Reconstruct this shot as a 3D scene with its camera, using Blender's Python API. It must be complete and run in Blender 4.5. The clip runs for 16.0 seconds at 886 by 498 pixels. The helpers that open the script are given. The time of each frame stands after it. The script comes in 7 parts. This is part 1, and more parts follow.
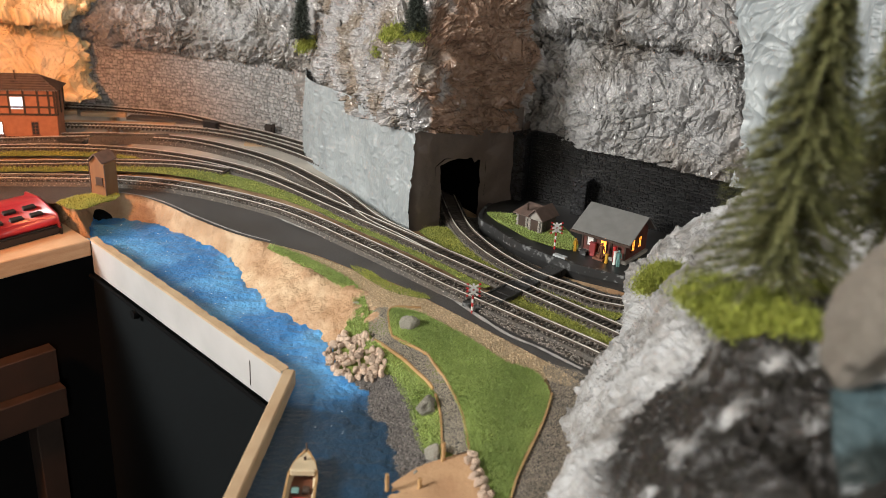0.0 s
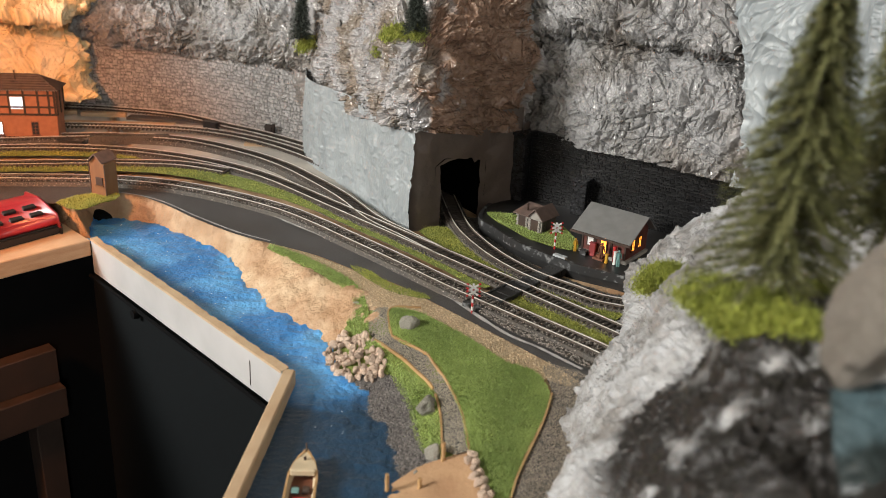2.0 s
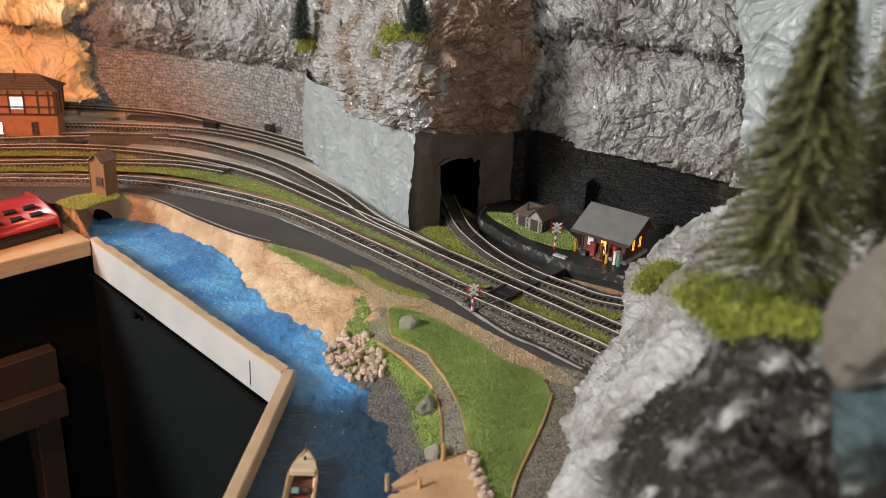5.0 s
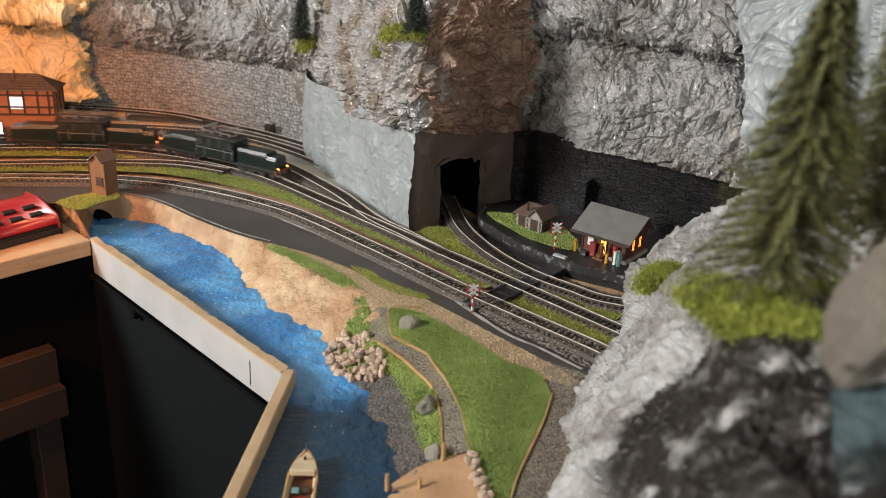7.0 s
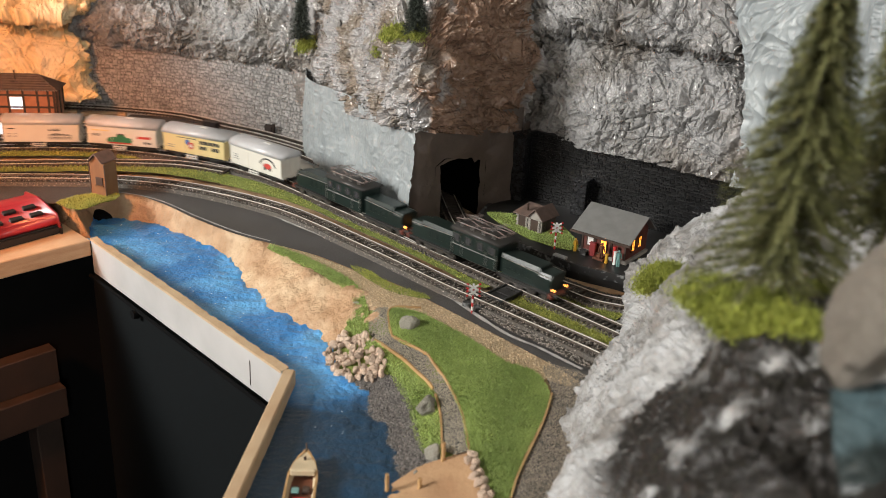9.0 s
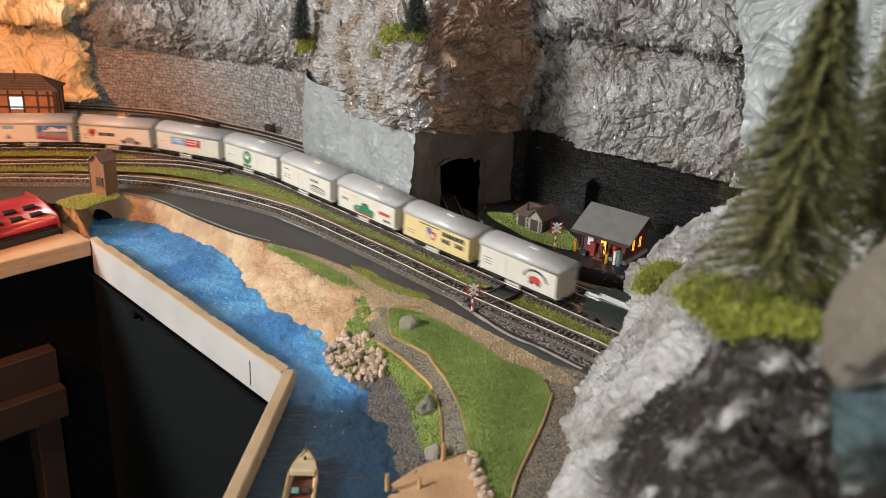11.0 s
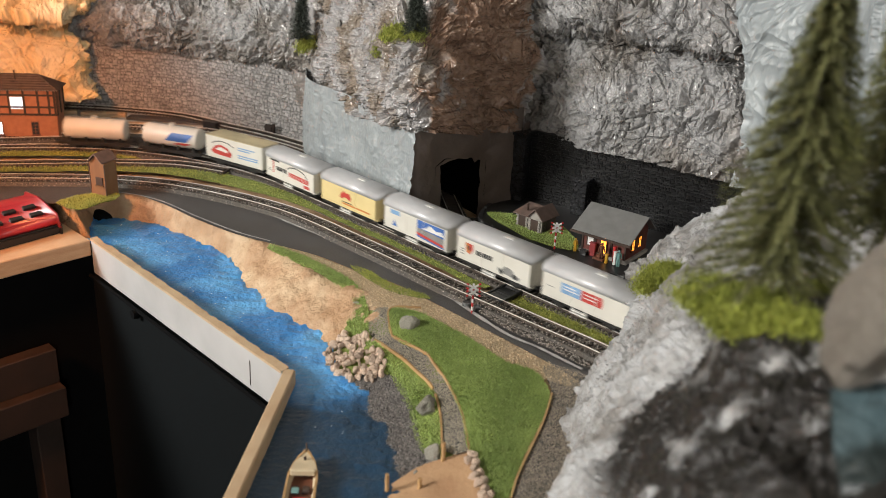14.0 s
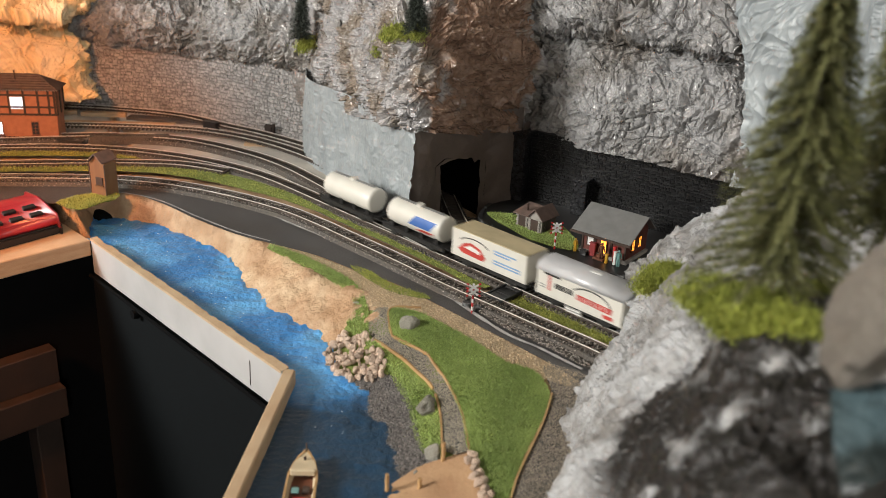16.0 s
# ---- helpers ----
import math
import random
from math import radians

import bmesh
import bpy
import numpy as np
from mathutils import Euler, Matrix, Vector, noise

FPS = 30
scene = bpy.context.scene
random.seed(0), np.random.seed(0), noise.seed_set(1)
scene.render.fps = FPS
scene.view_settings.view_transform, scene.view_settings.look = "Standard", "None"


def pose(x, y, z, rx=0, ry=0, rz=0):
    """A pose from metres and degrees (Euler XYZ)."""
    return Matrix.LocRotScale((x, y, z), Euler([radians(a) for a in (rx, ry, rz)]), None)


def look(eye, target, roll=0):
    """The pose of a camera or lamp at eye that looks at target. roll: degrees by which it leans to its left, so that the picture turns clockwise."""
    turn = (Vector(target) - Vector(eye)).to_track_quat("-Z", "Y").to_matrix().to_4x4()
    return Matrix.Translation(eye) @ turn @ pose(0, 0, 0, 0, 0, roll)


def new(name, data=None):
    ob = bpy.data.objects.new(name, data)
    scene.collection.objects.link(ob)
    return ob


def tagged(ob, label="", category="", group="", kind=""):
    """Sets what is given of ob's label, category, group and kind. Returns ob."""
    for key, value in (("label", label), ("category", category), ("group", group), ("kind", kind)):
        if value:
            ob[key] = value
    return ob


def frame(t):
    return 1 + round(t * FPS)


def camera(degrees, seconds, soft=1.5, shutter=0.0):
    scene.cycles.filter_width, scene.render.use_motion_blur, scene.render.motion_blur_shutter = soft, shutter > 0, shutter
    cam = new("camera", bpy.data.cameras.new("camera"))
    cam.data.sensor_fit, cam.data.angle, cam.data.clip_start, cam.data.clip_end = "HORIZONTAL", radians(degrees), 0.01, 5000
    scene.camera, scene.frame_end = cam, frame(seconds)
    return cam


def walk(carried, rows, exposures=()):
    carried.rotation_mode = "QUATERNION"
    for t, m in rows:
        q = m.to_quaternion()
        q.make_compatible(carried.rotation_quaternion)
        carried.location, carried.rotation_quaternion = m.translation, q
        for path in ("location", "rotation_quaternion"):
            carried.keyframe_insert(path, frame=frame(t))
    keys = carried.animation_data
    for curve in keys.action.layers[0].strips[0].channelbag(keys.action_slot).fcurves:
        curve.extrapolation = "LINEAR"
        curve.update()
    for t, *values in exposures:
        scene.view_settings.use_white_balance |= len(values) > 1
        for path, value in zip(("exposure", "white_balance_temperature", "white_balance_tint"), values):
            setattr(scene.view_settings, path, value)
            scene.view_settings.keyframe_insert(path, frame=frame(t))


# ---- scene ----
from mathutils.geometry import delaunay_2d_cdt

# ---- camera: it stands still ----
cam = camera(52.2, 16.0, soft=0.75, shutter=0.8)
EYE = (0, 0, 0.388)
STAND = look(EYE, (0, 0.9230, 0.388 - 0.38475), 3.11)
walk(cam, [(0, STAND), (16, STAND)], [(0, 0.28), (2, 0.26), (3, 0.16), (8, 0.16), (9, 0.25), (11.5, 0.14), (13, 0.11), (16, 0.16)])
cam.data.dof.use_dof = True
cam.data.dof.focus_distance = 1.0
cam.data.dof.aperture_fstop = 7.5

# ---- light: a window to one side, a warm lamp over the far corner ----
world = bpy.data.worlds.new("sky")
scene.world = world
world.use_nodes = True
wn = world.node_tree.nodes
sky = wn.new("ShaderNodeTexSky")
sky.sky_type, sky.sun_disc = "NISHITA", False
sky.sun_elevation, sky.sun_rotation = radians(35), radians(200)
wn["Background"].inputs[1].default_value = 0.1
world.node_tree.links.new(sky.outputs[0], wn["Background"].inputs[0])
scene.view_settings.exposure = 0.0


def lamp(name, kind, m, energy, colour, **more):
    data = bpy.data.lights.new(name, kind)
    data.energy, data.color = energy, colour
    if kind == "AREA":
        data.shape, data.size, data.size_y = "RECTANGLE", more["size"], more["size_y"]
    if kind == "SPOT":
        data.spot_size, data.spot_blend, data.shadow_soft_size = radians(more["cone"]), more["blend"], more["size"]
    ob = new(name, data)
    ob.matrix_world = m
    return ob


WINDOW = (-3.16, -0.45, 1.45)
lamp("window_light", "AREA", look(WINDOW, (0.0, 0.75, 0.0)), 160, (1.0, 0.98, 0.93), size=0.8, size_y=0.9)
lamp("warm_spot", "SPOT", look((-0.78, 0.25, 0.66), (-0.88, 0.98, 0.0)), 58, (1.0, 0.36, 0.12), cone=58, blend=0.4, size=0.06)


# added fill lamp from the front right; no window is known there
lamp("south_fill_light", "AREA", look((1.0, -2.94, 1.3), (0.1, 1.0, 0.0)), 30, (1.0, 0.97, 0.92), size=0.4, size_y=0.5)


# ---- helpers for meshes ----
def mesh_of(name, verts, faces, mats, smooth=False):
    me = bpy.data.meshes.new(name)
    me.from_pydata([tuple(map(float, v)) for v in verts], [], [tuple(map(int, f)) for f in faces])
    for m in (mats if isinstance(mats, (list, tuple)) else [mats]):
        me.materials.append(m)
    if smooth:
        me.shade_smooth()
    me.update()
    return me


def grid_obj(name, pts, mat, parent=None, smooth=True, keep=None):
    """A sheet from an (nu, nv, 3) array of places; keep: which cells stay."""
    nu, nv = pts.shape[:2]
    idx = np.arange(nu * nv).reshape(nu, nv)
    q = np.stack([idx[:-1, :-1], idx[1:, :-1], idx[1:, 1:], idx[:-1, 1:]], -1)
    q = q[keep] if keep is not None else q.reshape(-1, 4)
    used, inv = np.unique(q, return_inverse=True)
    me = bpy.data.meshes.new(name)
    v = pts.reshape(-1, 3)[used]
    q = inv.reshape(-1, 4)
    me.vertices.add(len(v))
    me.vertices.foreach_set("co", v.astype(np.float32).ravel())
    me.loops.add(q.size)
    me.loops.foreach_set("vertex_index", q.astype(np.int32).ravel())
    me.polygons.add(len(q))
    me.polygons.foreach_set("loop_start", np.arange(0, q.size, 4, dtype=np.int32))
    me.polygons.foreach_set("loop_total", np.full(len(q), 4, dtype=np.int32))
    me.update(calc_edges=True)
    me.validate()
    me.materials.append(mat)
    if smooth:
        me.shade_smooth()
    ob = new(name, me)
    ob.parent = parent
    return ob


def tri_soup(name, verts, mat, parent=None, smooth=False):
    """Many loose triangles from an (n, 3, 3) array."""
    n = len(verts)
    me = bpy.data.meshes.new(name)
    me.vertices.add(n * 3)
    me.vertices.foreach_set("co", verts.astype(np.float32).ravel())
    me.loops.add(n * 3)
    me.loops.foreach_set("vertex_index", np.arange(n * 3, dtype=np.int32))
    me.polygons.add(n)
    me.polygons.foreach_set("loop_start", np.arange(0, n * 3, 3, dtype=np.int32))
    me.polygons.foreach_set("loop_total", np.full(n, 3, dtype=np.int32))
    me.update(calc_edges=True)
    me.materials.append(mat)
    ob = new(name, me)
    ob.parent = parent
    return ob


def many(name, base_v, base_f, mats4, mat, parent=None, smooth=False):
    """One mesh out of many posed copies of a small one. mats4: (n, 4, 4)."""
    base_v, mats4 = np.array(base_v, float), np.array(mats4, float)
    h = np.concatenate([base_v, np.ones((len(base_v), 1))], 1)
    v = np.einsum("nij,kj->nki", mats4, h)[..., :3].reshape(-1, 3)
    k = len(base_v)
    bf = [np.array(f) for f in base_f]
    per = np.concatenate(bf)
    loops = (per[None] + (np.arange(len(mats4)) * k)[:, None]).ravel()
    lens = np.tile([len(f) for f in bf], len(mats4))
    me = bpy.data.meshes.new(name)
    me.vertices.add(len(v))
    me.vertices.foreach_set("co", v.astype(np.float32).ravel())
    me.loops.add(len(loops))
    me.loops.foreach_set("vertex_index", loops.astype(np.int32))
    me.polygons.add(len(lens))
    me.polygons.foreach_set("loop_start", np.concatenate([[0], np.cumsum(lens)[:-1]]).astype(np.int32))
    me.polygons.foreach_set("loop_total", lens.astype(np.int32))
    me.update(calc_edges=True)
    me.materials.append(mat)
    if smooth:
        me.shade_smooth()
    ob = new(name, me)
    ob.parent = parent
    return ob


def part(name, bm, material, parent=None, label="", smooth=False):
    me = bpy.data.meshes.new(name)
    bmesh.ops.recalc_face_normals(bm, faces=bm.faces)
    bm.to_mesh(me)
    bm.free()
    me.materials.append(material)
    if smooth:
        me.shade_smooth()
    ob = new(name, me)
    ob.parent = parent
    return tagged(ob, label)


def empty(name, m=None, label="", category="", group="", kind=""):
    ob = new(name)
    ob.empty_display_size = 0.01
    if m is not None:
        ob.matrix_world = m
    return tagged(ob, label, category, group, kind)


def box(bm, x0, x1, y0, y1, z0, z1, bevel=0.0, seg=1, m=None):
    """Adds a box, bevelled if asked, to bm."""
    t = bmesh.new()
    bmesh.ops.create_cube(t, size=1)
    bmesh.ops.transform(t, matrix=Matrix.Translation(((x0 + x1) / 2, (y0 + y1) / 2, (z0 + z1) / 2)) @ Matrix.Diagonal((x1 - x0, y1 - y0, z1 - z0, 1)), verts=t.verts)
    if bevel:
        bmesh.ops.bevel(t, geom=t.edges[:], offset=bevel, segments=seg, affect="EDGES", profile=0.6)
    return merge(bm, t, m)


def merge(bm, t, m=None):
    if m is not None:
        bmesh.ops.transform(t, matrix=m, verts=t.verts)
    me = bpy.data.meshes.new("tmp")
    t.to_mesh(me)
    t.free()
    bm.from_mesh(me)
    bpy.data.meshes.remove(me)
    return bm


def rod(bm, a, b, r0, r1=None, n=10):
    """Adds a round bar from a to b."""
    a, b = Vector(a), Vector(b)
    t = bmesh.new()
    bmesh.ops.create_cone(t, cap_ends=True, segments=n, radius1=r0, radius2=r0 if r1 is None else r1, depth=(b - a).length)
    q = (b - a).to_track_quat("Z", "Y").to_matrix().to_4x4()
    return merge(bm, t, Matrix.Translation((a + b) / 2) @ q)


def prism(bm, outline, x0, x1, axis="x"):
    """Adds an outline (two numbers a point) pushed along an axis."""
    def at(p, s):
        return {"x": (s, p[0], p[1]), "y": (p[0], s, p[1]), "z": (p[0], p[1], s)}[axis]
    t = bmesh.new()
    lo = [t.verts.new(at(p, x0)) for p in outline]
    hi = [t.verts.new(at(p, x1)) for p in outline]
    n = len(outline)
    t.faces.new(lo)
    t.faces.new(hi[::-1])
    for i in range(n):
        t.faces.new((lo[i], lo[(i + 1) % n], hi[(i + 1) % n], hi[i]))
    return merge(bm, t)


def sweep(bm, path, profile, closed=True):
    """Adds a profile (side, up) swept along a path of (x, y, z)."""
    path = np.array(path, float)
    d = np.gradient(path[:, :2], axis=0)
    d /= np.linalg.norm(d, axis=1)[:, None] + 1e-12
    side = np.stack([-d[:, 1], d[:, 0]], 1)
    rings = []
    for p, s in zip(path, side):
        rings.append([bm.verts.new((p[0] + s[0] * a, p[1] + s[1] * a, p[2] + b)) for a, b in profile])
    k = len(profile)
    for r0, r1 in zip(rings[:-1], rings[1:]):
        for i in range(k if closed else k - 1):
            bm.faces.new((r0[i], r0[(i + 1) % k], r1[(i + 1) % k], r1[i]))
    if closed:
        bm.faces.new(rings[0][::-1])
        bm.faces.new(rings[-1])
    return bm


def spline(pts, step, loop=False):
    """A smooth line through pts, with places about step apart."""
    pts = np.array(pts, float)
    if loop:
        ext = np.concatenate([pts[-1:], pts, pts[:2]])
    else:
        ext = np.concatenate([2 * pts[:1] - pts[1:2], pts, 2 * pts[-1:] - pts[-2:-1]])
    out = []
    for i in range(1, len(ext) - 2):
        p0, p1, p2, p3 = ext[i - 1:i + 3]
        n = max(2, int(np.linalg.norm(p2 - p1) / step))
        t = np.linspace(0, 1, n, endpoint=False)[:, None]
        out.append(0.5 * (2 * p1 + (p2 - p0) * t + (2 * p0 - 5 * p1 + 4 * p2 - p3) * t ** 2 + (3 * p1 - p0 - 3 * p2 + p3) * t ** 3))
    if not loop:
        out.append(pts[-1:])
    return np.concatenate(out)


def resample(line, n):
    line = np.array(line, float)
    s = np.concatenate([[0], np.cumsum(np.linalg.norm(np.diff(line, axis=0), axis=1))])
    t = np.linspace(0, s[-1], n)
    return np.stack([np.interp(t, s, line[:, k]) for k in range(line.shape[1])], 1)


# ---- noise on arrays ----
def hash3(i, j, k, seed):
    n = (i * 374761393 + j * 668265263 + k * 2147483647 + seed * 974634777) & 0xFFFFFFFF
    n = ((n ^ (n >> 13)) * 1274126177) & 0xFFFFFFFF
    n = ((n ^ (n >> 16)) * 2246822519) & 0xFFFFFFFF
    return ((n ^ (n >> 15)) & 0xFFFF) / 65535.0


def vnoise(p, scale, seed=0):
    """Smooth noise in -1..1 on (..., 3) places; scale: metres a lump."""
    q = p / scale
    f = np.floor(q).astype(np.int64)
    w = q - f
    w = w * w * w * (w * (w * 6 - 15) + 10)
    out = 0
    for a in (0, 1):
        for b in (0, 1):
            for c in (0, 1):
                h = hash3(f[..., 0] + a, f[..., 1] + b, f[..., 2] + c, seed)
                out = out + h * (w[..., 0] if a else 1 - w[..., 0]) * (w[..., 1] if b else 1 - w[..., 1]) * (w[..., 2] if c else 1 - w[..., 2])
    return out * 2 - 1


def fractal(p, scale, octaves=4, seed=0, ridged=False, gain=0.5):
    out, amp, total = 0, 1.0, 0.0
    for o in range(octaves):
        n = vnoise(p + 17.3 * o, scale, seed + o)
        if ridged:
            n = 1 - 2 * np.abs(n) ** 0.8
        out, total = out + amp * n, total + amp
        amp, scale = amp * gain, scale * 0.5
    return out / total


def cells(p, scale, seed=0):
    """Nearest and next distance to scattered seeds, in cell sizes, and a slanted facet on each cell."""
    q = p / scale
    f = np.floor(q).astype(np.int64)
    d1 = np.full(p.shape[:-1], 9.0)
    d2, facet = d1.copy(), np.zeros(p.shape[:-1])
    for a in (-1, 0, 1):
        for b in (-1, 0, 1):
            for c in (-1, 0, 1):
                i, j, k = f[..., 0] + a, f[..., 1] + b, f[..., 2] + c
                h0, h1, h2 = hash3(i, j, k, seed), hash3(i, j, k, seed + 7), hash3(i, j, k, seed + 13)
                dx, dy, dz = i + h0 - q[..., 0], j + h1 - q[..., 1], k + h2 - q[..., 2]
                d = np.sqrt(dx * dx + dy * dy + dz * dz)
                slant = dx * (h1 - 0.5) + dy * (h2 - 0.5) + dz * (h0 - 0.5) + 0.35 * (hash3(i, j, k, seed + 29) - 0.5)
                facet = np.where(d < d1, slant, facet)
                d2 = np.minimum(np.maximum(d, d1), d2)
                d1 = np.minimum(d1, d)
    return d1, d2, facet


# ---- materials ----
def material(name, colour, rough=0.6, metal=0.0, second=None, scale=60.0, mix=0.5, bump=0.0, bump_scale=400.0, detail=6.0, third=None, third_scale=12.0,
             rough_var=0.0, spec=0.5, per_object=0.0, per_island=0.0, coat=0.0, stretch=None, sharp=0.15, crease=None):
    m = bpy.data.materials.new(name)
    m.use_nodes = True
    nt = m.node_tree
    n, li = nt.nodes, nt.links
    b = n["Principled BSDF"]
    b.inputs["Roughness"].default_value = rough
    b.inputs["Metallic"].default_value = metal
    b.inputs["Specular IOR Level"].default_value = spec
    b.inputs["Coat Weight"].default_value = coat
    tc = n.new("ShaderNodeTexCoord")
    co = tc.outputs["Object"]
    if stretch:
        mp = n.new("ShaderNodeMapping")
        mp.inputs["Scale"].default_value = stretch
        li.new(co, mp.inputs[0])
        co = mp.outputs[0]

    def noise_fac(sc, lo, hi, det=6.0):
        t = n.new("ShaderNodeTexNoise")
        t.inputs["Scale"].default_value = sc
        t.inputs["Detail"].default_value = det
        li.new(co, t.inputs["Vector"])
        r = n.new("ShaderNodeMapRange")
        r.inputs["From Min"].default_value, r.inputs["From Max"].default_value = lo, hi
        li.new(t.outputs[0], r.inputs["Value"])
        return t, r.outputs[0]

    def blend(fac, a, bcol):
        x = n.new("ShaderNodeMix")
        x.data_type = "RGBA"
        for s, v in ((x.inputs[6], a), (x.inputs[7], bcol)):
            if isinstance(v, tuple):
                s.default_value = (*v, 1)
            else:
                li.new(v, s)
        if isinstance(fac, float):
            x.inputs[0].default_value = fac
        else:
            li.new(fac, x.inputs[0])
        return x.outputs[2]
    col = colour
    second = second or tuple(c * 0.8 for c in colour)
    _, f = noise_fac(scale, mix - sharp, mix + sharp, detail)
    col = blend(f, second, col)
    if third:
        _, f = noise_fac(third_scale, 0.47, 0.62)
        col = blend(f, col, third)
    if per_object or per_island:
        src = n.new("ShaderNodeObjectInfo").outputs["Random"] if per_object else n.new("ShaderNodeNewGeometry").outputs["Random Per Island"]
        hv = n.new("ShaderNodeHueSaturation")
        r = n.new("ShaderNodeMapRange")
        k = per_object or per_island
        r.inputs["To Min"].default_value, r.inputs["To Max"].default_value = 1 - k, 1 + k
        li.new(src, r.inputs["Value"])
        li.new(r.outputs[0], hv.inputs["Value"])
        li.new(col, hv.inputs["Color"])
        col = hv.outputs[0]
    li.new(col, b.inputs["Base Color"])
    if rough_var:
        _, f = noise_fac(scale * 0.7, 0.3, 0.7)
        r = n.new("ShaderNodeMapRange")
        r.inputs["To Min"].default_value, r.inputs["To Max"].default_value = max(0.02, rough - rough_var), min(1, rough + rough_var)
        li.new(f, r.inputs["Value"])
        li.new(r.outputs[0], b.inputs["Roughness"])
    if bump:
        t, _ = noise_fac(bump_scale, 0, 1, 8.0)
        bp = n.new("ShaderNodeBump")
        bp.inputs["Strength"].default_value = 1.0
        bp.inputs["Distance"].default_value = bump
        li.new(t.outputs[0], bp.inputs["Height"])
        li.new(bp.outputs[0], b.inputs["Normal"])
        if crease:
            warp = n.new("ShaderNodeTexNoise")
            warp.inputs["Scale"].default_value = crease[0] * 0.5
            li.new(co, warp.inputs["Vector"])
            bent = n.new("ShaderNodeMix")
            bent.data_type, bent.blend_type = "RGBA", "ADD"
            bent.inputs[0].default_value = 1.6 / crease[0]
            li.new(co, bent.inputs[6])
            li.new(warp.outputs["Color"], bent.inputs[7])
            normal = bp.outputs[0]
            for k, (mul, seed) in enumerate(((1.0, 0.0), (1.7, 3.1))):
                mp2 = n.new("ShaderNodeMapping")
                mp2.inputs["Location"].default_value = (seed, seed * 0.7, seed)
                mp2.inputs["Rotation"].default_value = (0.5 * seed, 0.3 + seed, 0.9 * k)
                mp2.inputs["Scale"].default_value = (1.6, 1.0, 0.8)
                li.new(bent.outputs[2], mp2.inputs[0])
                vo = n.new("ShaderNodeTexVoronoi")
                vo.feature = "DISTANCE_TO_EDGE"
                vo.inputs["Scale"].default_value = crease[0] * mul
                li.new(mp2.outputs[0], vo.inputs["Vector"])
                ridge = n.new("ShaderNodeMapRange")
                ridge.inputs["From Max"].default_value = 0.09
                ridge.inputs["To Min"].default_value, ridge.inputs["To Max"].default_value = 1.0, 0.0
                li.new(vo.outputs["Distance"], ridge.inputs["Value"])
                _, broken = noise_fac(crease[0] * 0.8 + 5 * k, 0.42, 0.58, 3.0)
                stroke = n.new("ShaderNodeMath")
                stroke.operation = "MULTIPLY"
                li.new(ridge.outputs[0], stroke.inputs[0])
                li.new(broken, stroke.inputs[1])
                b2 = n.new("ShaderNodeBump")
                b2.inputs["Strength"].default_value = 1.0
                b2.inputs["Distance"].default_value = crease[1] / mul
                b2.invert = k == 1
                li.new(stroke.outputs[0], b2.inputs["Height"])
                li.new(normal, b2.inputs["Normal"])
                normal = b2.outputs[0]
            li.new(normal, b.inputs["Normal"])
    return m


def glow(name, colour, strength):
    m = bpy.data.materials.new(name)
    m.use_nodes = True
    b = m.node_tree.nodes["Principled BSDF"]
    b.inputs["Base Color"].default_value = (*colour, 1)
    b.inputs["Emission Color"].default_value = (*colour, 1)
    b.inputs["Emission Strength"].default_value = strength
    return m


